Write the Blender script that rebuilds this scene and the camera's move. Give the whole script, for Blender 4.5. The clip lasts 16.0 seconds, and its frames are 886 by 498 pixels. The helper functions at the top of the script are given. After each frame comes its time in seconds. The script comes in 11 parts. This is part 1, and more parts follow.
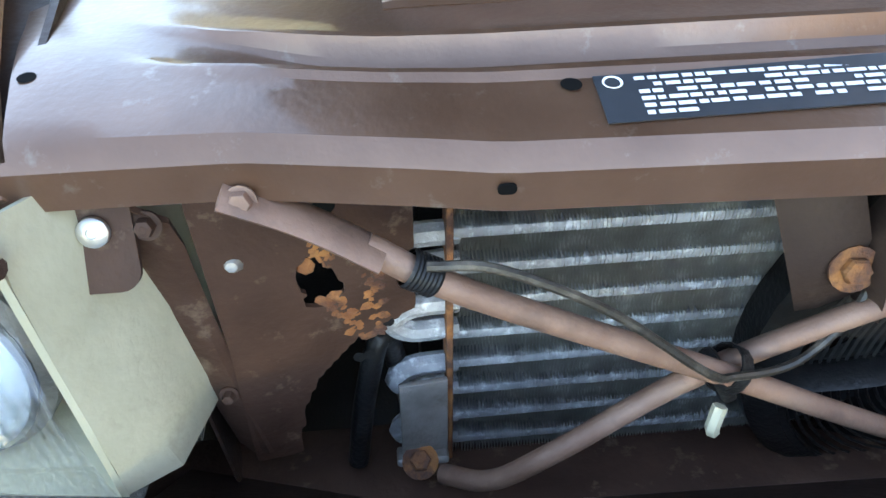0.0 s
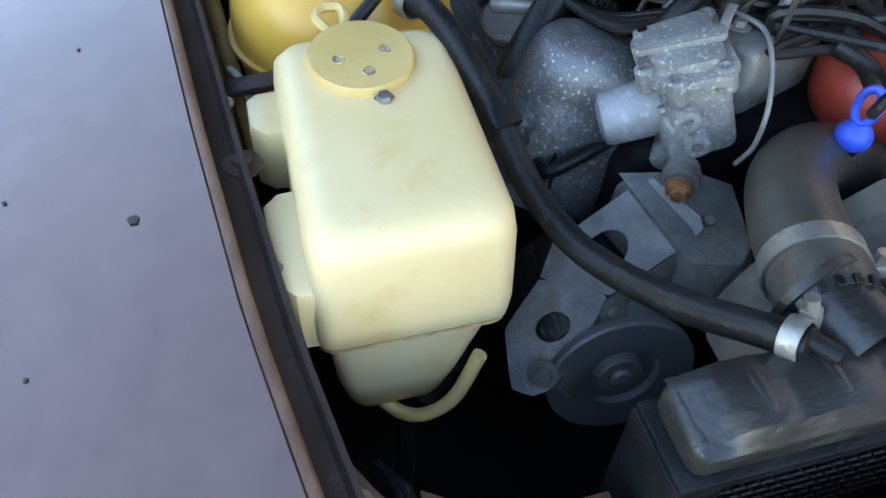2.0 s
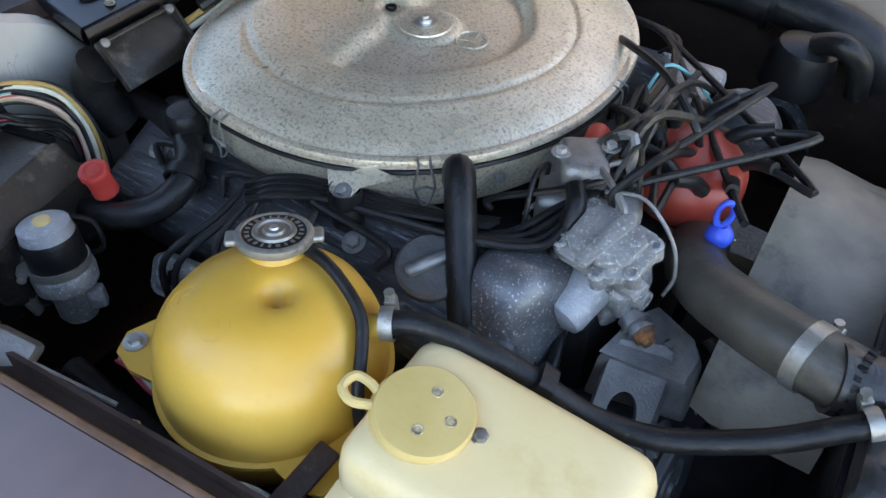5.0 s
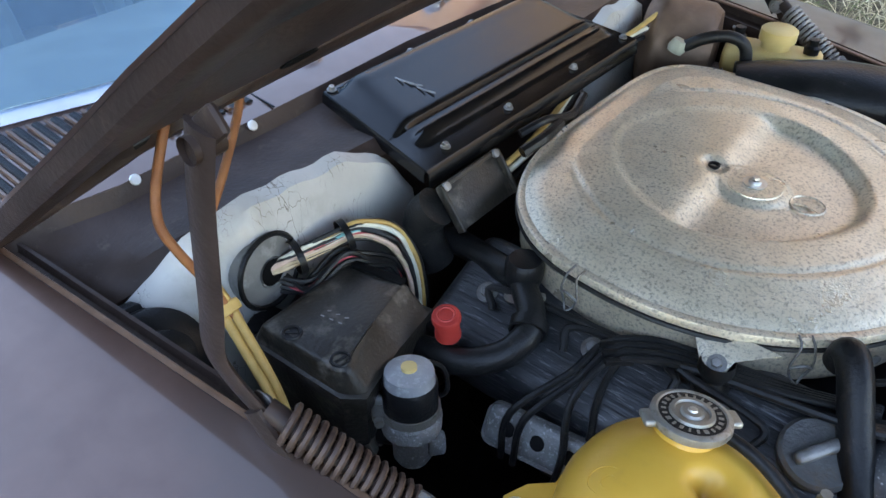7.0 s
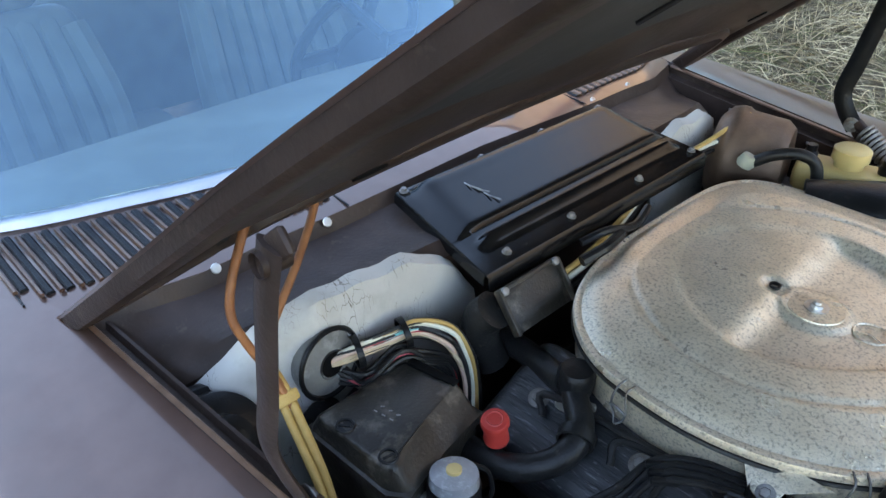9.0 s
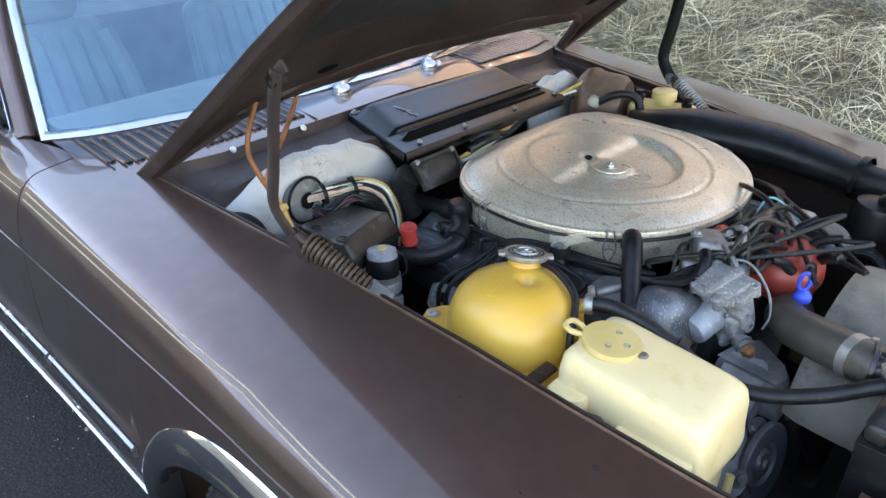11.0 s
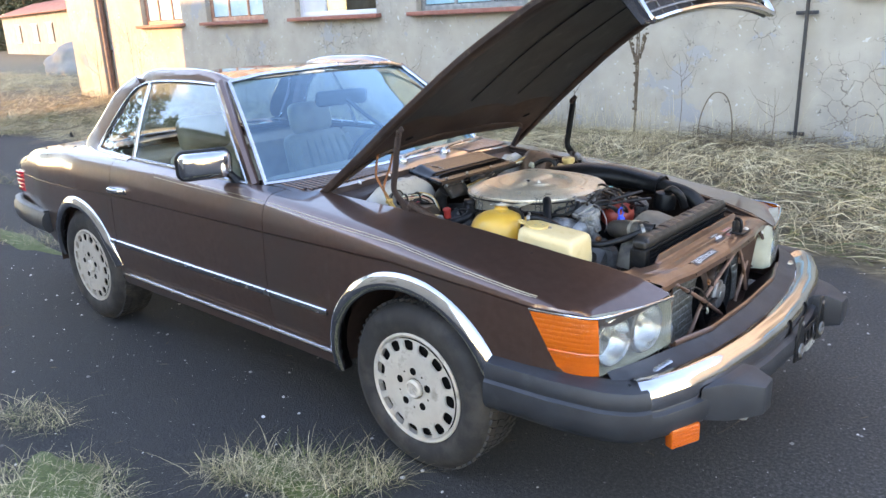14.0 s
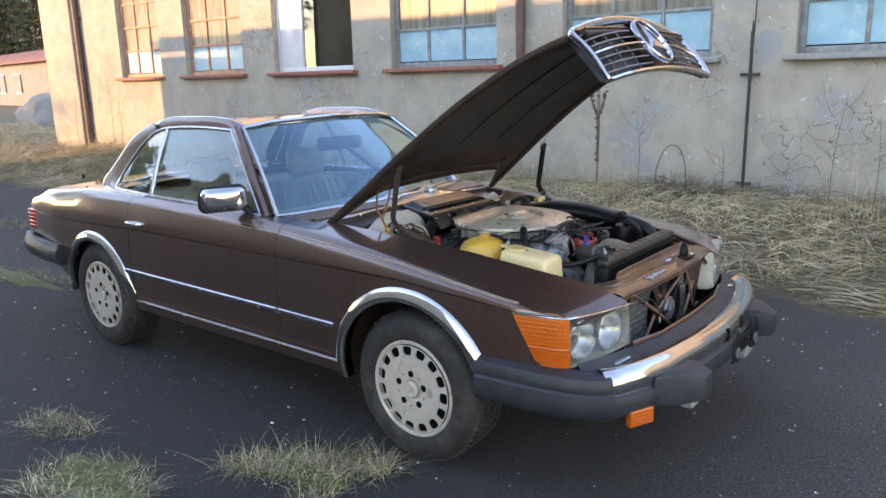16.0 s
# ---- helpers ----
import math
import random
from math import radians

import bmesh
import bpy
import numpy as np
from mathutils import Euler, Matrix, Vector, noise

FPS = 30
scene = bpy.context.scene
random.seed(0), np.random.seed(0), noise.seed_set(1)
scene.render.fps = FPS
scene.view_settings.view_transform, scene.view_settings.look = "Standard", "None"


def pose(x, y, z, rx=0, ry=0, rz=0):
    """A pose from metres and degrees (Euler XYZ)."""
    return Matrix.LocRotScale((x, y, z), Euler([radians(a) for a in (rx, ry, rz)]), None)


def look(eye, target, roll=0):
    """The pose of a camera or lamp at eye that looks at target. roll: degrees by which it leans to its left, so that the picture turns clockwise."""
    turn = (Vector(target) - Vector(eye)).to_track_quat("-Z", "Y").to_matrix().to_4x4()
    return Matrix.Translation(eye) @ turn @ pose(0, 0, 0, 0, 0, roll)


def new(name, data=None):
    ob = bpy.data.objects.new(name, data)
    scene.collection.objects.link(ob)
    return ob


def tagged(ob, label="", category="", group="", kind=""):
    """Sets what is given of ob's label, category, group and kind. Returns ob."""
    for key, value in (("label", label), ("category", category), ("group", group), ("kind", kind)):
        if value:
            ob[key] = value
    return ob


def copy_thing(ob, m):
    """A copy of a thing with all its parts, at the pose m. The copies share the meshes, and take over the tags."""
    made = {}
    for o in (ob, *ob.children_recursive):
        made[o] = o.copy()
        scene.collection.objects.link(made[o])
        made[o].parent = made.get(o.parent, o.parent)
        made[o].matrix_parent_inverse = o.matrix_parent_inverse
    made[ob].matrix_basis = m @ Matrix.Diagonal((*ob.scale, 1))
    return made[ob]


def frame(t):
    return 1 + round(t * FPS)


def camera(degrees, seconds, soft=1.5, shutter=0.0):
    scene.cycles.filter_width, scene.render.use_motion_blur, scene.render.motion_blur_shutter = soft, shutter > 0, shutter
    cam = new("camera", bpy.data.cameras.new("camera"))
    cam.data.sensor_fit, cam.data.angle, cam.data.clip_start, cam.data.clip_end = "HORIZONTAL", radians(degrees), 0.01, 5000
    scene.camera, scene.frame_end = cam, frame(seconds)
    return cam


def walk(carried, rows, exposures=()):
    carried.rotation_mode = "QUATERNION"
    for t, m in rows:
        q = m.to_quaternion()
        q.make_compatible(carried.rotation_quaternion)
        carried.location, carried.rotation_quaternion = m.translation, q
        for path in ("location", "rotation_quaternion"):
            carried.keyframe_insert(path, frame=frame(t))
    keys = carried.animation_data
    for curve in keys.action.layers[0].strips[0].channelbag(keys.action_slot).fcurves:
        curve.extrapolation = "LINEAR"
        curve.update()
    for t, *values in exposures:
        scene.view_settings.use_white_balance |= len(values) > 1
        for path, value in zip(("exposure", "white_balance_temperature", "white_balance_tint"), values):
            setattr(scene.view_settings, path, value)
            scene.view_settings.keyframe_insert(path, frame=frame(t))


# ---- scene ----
cam = camera(61.2, 16.0)
METRES, EYE, TILT, LEAN, TURN = 8.0, 1.5, 0.0, 0.0, 0.0
PATH = [
    (0, (0.99, -0.316, 0.897), (-0.53, -0.167, -0.395), -0.4),
    (0.2, (0.999, -0.361, 0.942), (-0.517, -0.203, -0.352), -0.5),
    (0.5, (0.997, -0.42, 1.017), (-0.492, -0.23, -0.304), -0.5),
    (0.8, (0.983, -0.444, 1.066), (-0.486, -0.224, -0.274), -0.7),
    (1, (0.94, -0.465, 1.086), (-0.504, -0.189, -0.27), 0.4),
    (1.5, (0.809, -0.483, 1.136), (-0.548, -0.177, -0.301), 1.6),
    (2, (0.736, -0.487, 1.187), (-0.544, -0.113, -0.303), 2.1),
    (2.5, (0.654, -0.526, 1.212), (-0.504, 0.016, -0.325), 4.2),
    (3, (0.52, -0.564, 1.237), (-0.548, 0.159, -0.292), 2.9),
    (3.5, (0.45, -0.575, 1.263), (-0.47, 0.328, -0.266), 2.5),
    (3.7, (0.453, -0.583, 1.274), (-0.417, 0.396, -0.238), 2.7),
    (5.8, (0.32, -0.728, 1.387), (-0.407, 0.511, -0.005), 1.3),
    (6, (0.272, -0.735, 1.389), (-0.482, 0.508, 0.015), 1.3),
    (6.5, (0.192, -0.769, 1.394), (-0.663, 0.47, 0.077), 1.3),
    (7, (0.135, -0.811, 1.4), (-0.838, 0.411, 0.15), 1.0),
    (7.5, (0.114, -0.827, 1.404), (-0.959, 0.368, 0.213), 0.5),
    (8, (0.124, -0.819, 1.411), (-1.025, 0.377, 0.294), 0.2),
    (8.5, (0.128, -0.799, 1.456), (-1.06, 0.374, 0.354), -0.1),
    (9, (0.158, -0.806, 1.444), (-1.047, 0.369, 0.364), 0.4),
    (9.5, (0.265, -0.815, 1.438), (-0.938, 0.349, 0.345), 1.4),
    (10, (0.432, -0.852, 1.437), (-0.79, 0.311, 0.364), 1.4),
    (10.2, (0.469, -0.896, 1.443), (-0.745, 0.283, 0.377), 1.4),
    (12.3, (1.073, -1.857, 1.493), (-0.135, -0.454, 0.738), -2.0),
    (12.5, (1.138, -1.969, 1.501), (-0.073, -0.552, 0.776), -2.1),
    (13, (1.311, -2.204, 1.539), (0.075, -0.784, 0.863), -2.4),
    (13.5, (1.518, -2.364, 1.537), (0.246, -0.958, 0.898), -2.5),
    (14, (1.657, -2.524, 1.543), (0.394, -1.086, 0.963), -2.2),
    (14.5, (1.767, -2.701, 1.549), (0.533, -1.21, 1.044), -1.8),
    (15, (1.855, -2.879, 1.558), (0.646, -1.353, 1.099), -1.6),
    (15.5, (1.882, -2.949, 1.557), (0.68, -1.414, 1.111), -1.5),
    (16, (1.876, -2.955, 1.546), (0.664, -1.428, 1.1), -1.4),
]
EXPO = [(0, 4.04, 7810, 17), (0.5, 3.69, 7260, 15), (1, 3.59, 6770, 15), (1.5, 3.54, 6820, 16), (2, 3.49, 7210, 18), (2.5, 3.44, 7480, 21), (3.5, 3.34, 7480, 25), (6, 3.49, 7700, 23), (7, 3.49, 7700, 23), (8, 3.69, 7700, 22), (8.5, 3.58, 7590, 20), (9.1, 3.42, 7870, 22), (9.5, 3.62, 8150, 24), (10, 3.66, 8050, 24), (12.5, 3.62, 7870, 23), (13, 3.42, 7800, 22), (13.5, 3.46, 7930, 24), (14.0, 3.56, 8050, 27), (14.5, 3.58, 8180, 27), (15, 3.27, 8300, 27), (16, 2.98, 8280, 28)]
walk(cam, [(t, look(eye, target, roll)) for t, eye, target, roll in PATH], EXPO)

# ---- world, sun, exposure ----
SUN_AZ = Vector((-0.60, -0.80, 0.0)).normalized()
SUN_EL = radians(12.0)
SUN_DIR = Vector((SUN_AZ.x * math.cos(SUN_EL), SUN_AZ.y * math.cos(SUN_EL), math.sin(SUN_EL)))
world = bpy.data.worlds.new("sky")
scene.world = world
world.use_nodes = True
wn = world.node_tree
sky = wn.nodes.new("ShaderNodeTexSky")
sky.sky_type = "NISHITA"
sky.sun_disc = False
sky.sun_elevation = SUN_EL
sky.sun_rotation = math.atan2(SUN_DIR.x, SUN_DIR.y)
sky.dust_density = 0.03
sky.ozone_density = 1.9
wn.nodes["Background"].inputs["Strength"].default_value = 0.15
wn.links.new(sky.outputs[0], wn.nodes["Background"].inputs["Color"])
sun_data = bpy.data.lights.new("sun", "SUN")
sun_data.energy, sun_data.angle, sun_data.color = 1.15, radians(0.35), (1.0, 0.68, 0.34)
sun = new("sun", sun_data)
sun.matrix_world = look(SUN_DIR * 60, (0, 0, 0))

# ---- materials ----
def surf(name, a, b, scale=12.0, rough=(0.5, 0.6), metal=0.0, bump=0.0, bscale=None, coat=0.0, coat_rough=0.05, spec=0.5, c=None, cscale=None, camount=0.45, island=0.0, stretch=(1, 1, 1), detail=6.0, ior=None, objvar=0.0):
    """Two-scale noise material: a and b mix by grain, c (dirt, wear) lies over them in patches."""
    m = bpy.data.materials.new(name)
    m.use_nodes = True
    nt = m.node_tree
    N, L = nt.nodes, nt.links
    bsdf = N["Principled BSDF"]
    tc, mp = N.new("ShaderNodeTexCoord"), N.new("ShaderNodeMapping")
    mp.inputs["Scale"].default_value = stretch
    L.new(tc.outputs["Object"], mp.inputs["Vector"])
    n1 = N.new("ShaderNodeTexNoise")
    n1.inputs["Scale"].default_value, n1.inputs["Detail"].default_value = scale, detail
    L.new(mp.outputs[0], n1.inputs["Vector"])
    r1 = N.new("ShaderNodeValToRGB")
    r1.color_ramp.elements[0].position, r1.color_ramp.elements[1].position = 0.34, 0.68
    r1.color_ramp.elements[0].color, r1.color_ramp.elements[1].color = (*a, 1), (*b, 1)
    L.new(n1.outputs["Fac"], r1.inputs["Fac"])
    col = r1.outputs["Color"]
    if c is not None:
        n2 = N.new("ShaderNodeTexNoise")
        n2.inputs["Scale"].default_value, n2.inputs["Detail"].default_value, n2.inputs["Roughness"].default_value = cscale or scale * 0.3, 8.0, 0.65
        L.new(mp.outputs[0], n2.inputs["Vector"])
        r2 = N.new("ShaderNodeValToRGB")
        r2.color_ramp.elements[0].position, r2.color_ramp.elements[1].position = 1.0 - camount - 0.10, 1.0 - camount + 0.04
        L.new(n2.outputs["Fac"], r2.inputs["Fac"])
        mx = N.new("ShaderNodeMix")
        mx.data_type = "RGBA"
        L.new(r2.outputs["Color"], mx.inputs["Factor"])
        L.new(col, mx.inputs["A"])
        mx.inputs["B"].default_value = (*c, 1)
        col = mx.outputs["Result"]
    if island or objvar:
        hv = N.new("ShaderNodeHueSaturation")
        src = N.new("ShaderNodeNewGeometry") if island else N.new("ShaderNodeObjectInfo")
        rng = N.new("ShaderNodeMapRange")
        k = island or objvar
        rng.inputs["To Min"].default_value, rng.inputs["To Max"].default_value = 1 - k, 1 + k
        L.new(src.outputs["Random Per Island" if island else "Random"], rng.inputs["Value"])
        L.new(rng.outputs[0], hv.inputs["Value"])
        L.new(col, hv.inputs["Color"])
        col = hv.outputs[0]
    L.new(col, bsdf.inputs["Base Color"])
    rr = N.new("ShaderNodeMapRange")
    rr.inputs["To Min"].default_value, rr.inputs["To Max"].default_value = rough
    rn = N.new("ShaderNodeTexNoise")
    rn.inputs["Scale"].default_value, rn.inputs["Detail"].default_value = scale * 0.6, 5.0
    L.new(mp.outputs[0], rn.inputs["Vector"])
    L.new(rn.outputs["Fac"], rr.inputs["Value"])
    L.new(rr.outputs[0], bsdf.inputs["Roughness"])
    bsdf.inputs["Metallic"].default_value = metal
    bsdf.inputs["Specular IOR Level"].default_value = spec
    bsdf.inputs["Coat Weight"].default_value, bsdf.inputs["Coat Roughness"].default_value = coat, coat_rough
    if ior:
        bsdf.inputs["IOR"].default_value = ior
    if bump:
        bn, bp = N.new("ShaderNodeTexNoise"), N.new("ShaderNodeBump")
        bn.inputs["Scale"].default_value, bn.inputs["Detail"].default_value = bscale or scale * 4, 6.0
        L.new(mp.outputs[0], bn.inputs["Vector"])
        bp.inputs["Strength"].default_value, bp.inputs["Distance"].default_value = min(bump, 1.0), 0.002 if bump <= 1 else 0.002 * bump
        L.new(bn.outputs["Fac"], bp.inputs["Height"])
        L.new(bp.outputs[0], bsdf.inputs["Normal"])
    return m


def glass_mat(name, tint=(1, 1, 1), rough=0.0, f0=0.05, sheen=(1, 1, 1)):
    m = bpy.data.materials.new(name)
    m.use_nodes = True
    nt = m.node_tree
    nt.nodes.remove(nt.nodes["Principled BSDF"])
    out = nt.nodes["Material Output"]
    tr, gl, mix, fr = (nt.nodes.new(k) for k in ("ShaderNodeBsdfTransparent", "ShaderNodeBsdfGlossy", "ShaderNodeMixShader", "ShaderNodeLayerWeight"))
    tr.inputs["Color"].default_value = (*tint, 1)
    gl.inputs["Roughness"].default_value = rough
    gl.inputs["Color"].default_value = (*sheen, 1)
    fr.inputs["Blend"].default_value = 0.5
    pw, ma = nt.nodes.new("ShaderNodeMath"), nt.nodes.new("ShaderNodeMath")
    pw.operation, ma.operation = "POWER", "MULTIPLY_ADD"
    pw.inputs[1].default_value = 4.0
    ma.inputs[1].default_value, ma.inputs[2].default_value = 1 - f0, f0
    nt.links.new(fr.outputs["Facing"], pw.inputs[0])
    nt.links.new(pw.outputs[0], ma.inputs[0])
    nt.links.new(ma.outputs[0], mix.inputs[0])
    nt.links.new(tr.outputs[0], mix.inputs[1])
    nt.links.new(gl.outputs[0], mix.inputs[2])
    nt.links.new(mix.outputs[0], out.inputs["Surface"])
    return m


def crazed(m, scale, stretch, wdt, colour, amount):
    """Adds a net of fine dark cracks to a material."""
    N, L = m.node_tree.nodes, m.node_tree.links
    b = N["Principled BSDF"]
    base = b.inputs["Base Color"].links[0].from_socket
    tc, mp, wn_, ad = N.new("ShaderNodeTexCoord"), N.new("ShaderNodeMapping"), N.new("ShaderNodeTexNoise"), N.new("ShaderNodeVectorMath")
    mp.inputs["Scale"].default_value = stretch
    wn_.inputs["Scale"].default_value, wn_.inputs["Detail"].default_value = scale * 1.5, 4.0
    ad.operation = "MULTIPLY_ADD"
    L.new(tc.outputs["Object"], mp.inputs["Vector"])
    L.new(mp.outputs[0], wn_.inputs["Vector"])
    L.new(wn_.outputs["Color"], ad.inputs[0])
    ad.inputs[1].default_value = (0.7 / scale,) * 3
    L.new(mp.outputs[0], ad.inputs[2])
    vo = N.new("ShaderNodeTexVoronoi")
    vo.feature = "DISTANCE_TO_EDGE"
    vo.inputs["Scale"].default_value = scale
    L.new(ad.outputs[0], vo.inputs["Vector"])
    cr, gn, gt, mu, mx = N.new("ShaderNodeValToRGB"), N.new("ShaderNodeTexNoise"), N.new("ShaderNodeValToRGB"), N.new("ShaderNodeMath"), N.new("ShaderNodeMix")
    cr.color_ramp.elements[0].position, cr.color_ramp.elements[0].color = wdt * 0.4, (1, 1, 1, 1)
    cr.color_ramp.elements[1].position, cr.color_ramp.elements[1].color = wdt, (0, 0, 0, 1)
    L.new(vo.outputs["Distance"], cr.inputs["Fac"])
    gn.inputs["Scale"].default_value, gn.inputs["Detail"].default_value = scale * 0.22, 4.0
    L.new(tc.outputs["Object"], gn.inputs["Vector"])
    gt.color_ramp.elements[0].position, gt.color_ramp.elements[1].position = 1 - amount - 0.04, 1 - amount + 0.06
    L.new(gn.outputs["Fac"], gt.inputs["Fac"])
    mu.operation = "MULTIPLY"
    L.new(cr.outputs[0], mu.inputs[0])
    L.new(gt.outputs[0], mu.inputs[1])
    mx.data_type = "RGBA"
    L.new(mu.outputs[0], mx.inputs["Factor"])
    L.new(base, mx.inputs["A"])
    mx.inputs["B"].default_value = (*colour, 1)
    L.new(mx.outputs["Result"], b.inputs["Base Color"])
    return m


PAINT = surf("brown_metallic_paint", (0.112, 0.060, 0.045), (0.134, 0.075, 0.057), 30, (0.26, 0.36), 0.7, 0.03, 900, 1.0, 0.03, 0.5, (0.108, 0.068, 0.054), 2.2, 0.40)
PAINT_IN = surf("brown_bay_paint", (0.112, 0.056, 0.034), (0.155, 0.082, 0.052), 22, (0.26, 0.40), 0.5, 0.14, 260, 0.55, 0.10, 0.5, (0.19, 0.135, 0.10), 70, 0.29)
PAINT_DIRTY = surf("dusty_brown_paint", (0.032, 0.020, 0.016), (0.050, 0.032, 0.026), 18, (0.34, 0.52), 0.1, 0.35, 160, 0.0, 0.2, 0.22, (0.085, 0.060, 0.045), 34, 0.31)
BROWN_MATT = surf("matt_red_brown_paint", (0.040, 0.019, 0.013), (0.064, 0.032, 0.022), 24, (0.55, 0.72), 0.0, 0.35, 200, 0.0, 0.1, 0.28, (0.15, 0.105, 0.075), 45, 0.31)
EDGEBROWN = surf("worn_brown_edge", (0.13, 0.068, 0.040), (0.21, 0.115, 0.070), 30, (0.32, 0.5), 0.2, 0.4, 200, c=(0.26, 0.12, 0.05), cscale=16, camount=0.32)
RUST = surf("rust", (0.16, 0.055, 0.02), (0.32, 0.13, 0.04), 60, (0.85, 0.95), 0.0, 0.9, 260, c=(0.07, 0.03, 0.02), cscale=40)
ROSY = surf("faded_primer_pipe", (0.17, 0.09, 0.062), (0.24, 0.14, 0.10), 40, (0.5, 0.65), 0.1, 0.25, 300, c=(0.13, 0.075, 0.055), cscale=22, camount=0.36)
SPRINGSTEEL = surf("brown_spring_wire", (0.055, 0.032, 0.024), (0.11, 0.068, 0.050), 60, (0.45, 0.6), 0.4, 0.4, 300)
CHROME = surf("chrome", (0.50, 0.50, 0.515), (0.58, 0.58, 0.595), 20, (0.05, 0.13), 1.0, 0.02, 200)
CHROME_DULL = surf("dull_bright_trim", (0.42, 0.425, 0.44), (0.52, 0.525, 0.54), 30, (0.18, 0.32), 1.0, 0.1, 300)
ZINC = surf("zinc_plated_steel", (0.55, 0.54, 0.50), (0.72, 0.71, 0.68), 60, (0.3, 0.45), 0.9, 0.2, 300)
STEEL = surf("weathered_steel", (0.20, 0.19, 0.18), (0.32, 0.31, 0.30), 45, (0.45, 0.65), 0.7, 0.4, 350, c=(0.12, 0.075, 0.05), cscale=18, camount=0.36)
ALLOY = surf("aged_silver_wheel", (0.47, 0.415, 0.345), (0.55, 0.495, 0.42), 14, (0.36, 0.48), 0.2, 0.12, 300, c=(0.30, 0.26, 0.21), cscale=16, camount=0.36)
CAST = surf("oxidised_cast_aluminium", (0.20, 0.195, 0.185), (0.32, 0.31, 0.295), 40, (0.40, 0.60), 0.3, 0.6, 260, c=(0.62, 0.62, 0.60), cscale=240, camount=0.35)
CAPSTEEL = surf("dull_plated_cap", (0.30, 0.28, 0.24), (0.42, 0.40, 0.36), 60, (0.34, 0.5), 0.7, 0.3, 300, c=(0.22, 0.19, 0.15), cscale=60, camount=0.36)
CAST_CAN = surf("plain_grey_canister", (0.26, 0.265, 0.27), (0.34, 0.345, 0.35), 30, (0.42, 0.58), 0.2, 0.5, 320, c=(0.42, 0.425, 0.43), cscale=120, camount=0.36)
PULLEY = surf("dull_pulley_face", (0.12, 0.123, 0.128), (0.16, 0.163, 0.168), 20, (0.45, 0.6), 0.5, 0.2, 300, c=(0.13, 0.12, 0.11), cscale=40, camount=0.30)
HOSE_BROWN = surf("weathered_hose_rubber", (0.042, 0.036, 0.029), (0.075, 0.066, 0.052), 26, (0.34, 0.50), 0.0, 0.3, 220, c=(0.13, 0.11, 0.082), cscale=14, camount=0.36)
CAST_SPECK = surf("white_flecked_dark_casting", (0.070, 0.072, 0.076), (0.14, 0.143, 0.148), 26, (0.28, 0.44), 0.4, 0.5, 160, c=(0.55, 0.55, 0.55), cscale=300, camount=0.335)
CAST_DARK = surf("dark_oxidised_valve_cover", (0.026, 0.0275, 0.030), (0.070, 0.072, 0.077), 34, (0.28, 0.46), 0.25, 1.0, 120, spec=0.45, c=(0.26, 0.265, 0.275), cscale=160, camount=0.335, stretch=(0.22, 1.5, 1))
AIRLID = surf("dusty_aluminium_lid", (0.68, 0.585, 0.44), (0.80, 0.705, 0.55), 26, (0.22, 0.38), 0.50, 0.45, 380, c=(0.38, 0.325, 0.245), cscale=260, camount=0.40)
PLASTIC = surf("black_plastic", (0.006, 0.006, 0.0065), (0.013, 0.013, 0.0135), 30, (0.24, 0.42), 0.0, 0.35, 300, c=(0.036, 0.032, 0.027), cscale=60, camount=0.29, spec=0.22)
GLOSSBLACK = surf("black_painted_cover", (0.003, 0.003, 0.0034), (0.006, 0.006, 0.006), 30, (0.14, 0.24), 0.0, 0.10, 300, c=(0.020, 0.018, 0.016), cscale=60, camount=0.31, spec=0.35)
DUSTBLACK = surf("dusty_black_box", (0.019, 0.016, 0.013), (0.036, 0.031, 0.025), 26, (0.26, 0.44), 0.0, 0.45, 220, spec=0.35, c=(0.105, 0.09, 0.072), cscale=30, camount=0.36)
RUBBER = surf("black_rubber_hose", (0.008, 0.008, 0.0085), (0.018, 0.0175, 0.017), 40, (0.28, 0.46), 0.0, 0.35, 260, c=(0.060, 0.054, 0.046), cscale=70, camount=0.30, spec=0.24)
TYRE = surf("worn_tyre_rubber", (0.015, 0.014, 0.0135), (0.025, 0.023, 0.022), 20, (0.65, 0.8), 0.0, 0.4, 160, c=(0.045, 0.039, 0.034), cscale=5, camount=0.42)
RADTANK = surf("dusty_black_radiator_tank", (0.014, 0.013, 0.012), (0.028, 0.026, 0.023), 30, (0.26, 0.44), 0.0, 0.4, 200, c=(0.075, 0.064, 0.050), cscale=34, camount=0.33, stretch=(1, 0.5, 1))
SHROUD = surf("dust_tanned_shroud", (0.12, 0.10, 0.075), (0.20, 0.17, 0.125), 16, (0.45, 0.6), 0.0, 0.3, 200, c=(0.05, 0.045, 0.04), cscale=12, camount=0.34)
BUMPER_RUBBER = surf("grey_black_bumper_rubber", (0.016, 0.018, 0.022), (0.027, 0.030, 0.035), 14, (0.42, 0.56), 0.0, 0.2, 300, c=(0.050, 0.053, 0.056), cscale=4, camount=0.34)
WASHER = surf("aged_cream_polyethylene", (0.70, 0.515, 0.245), (0.77, 0.60, 0.335), 7, (0.34, 0.48), 0.0, 0.2, 90, c=(0.66, 0.47, 0.205), cscale=13, camount=0.34)
EXPTANK = surf("amber_yellow_tank", (0.62, 0.33, 0.045), (0.70, 0.405, 0.075), 6, (0.26, 0.40), 0.0, 0.15, 90, c=(0.50, 0.27, 0.05), cscale=9, camount=0.32)
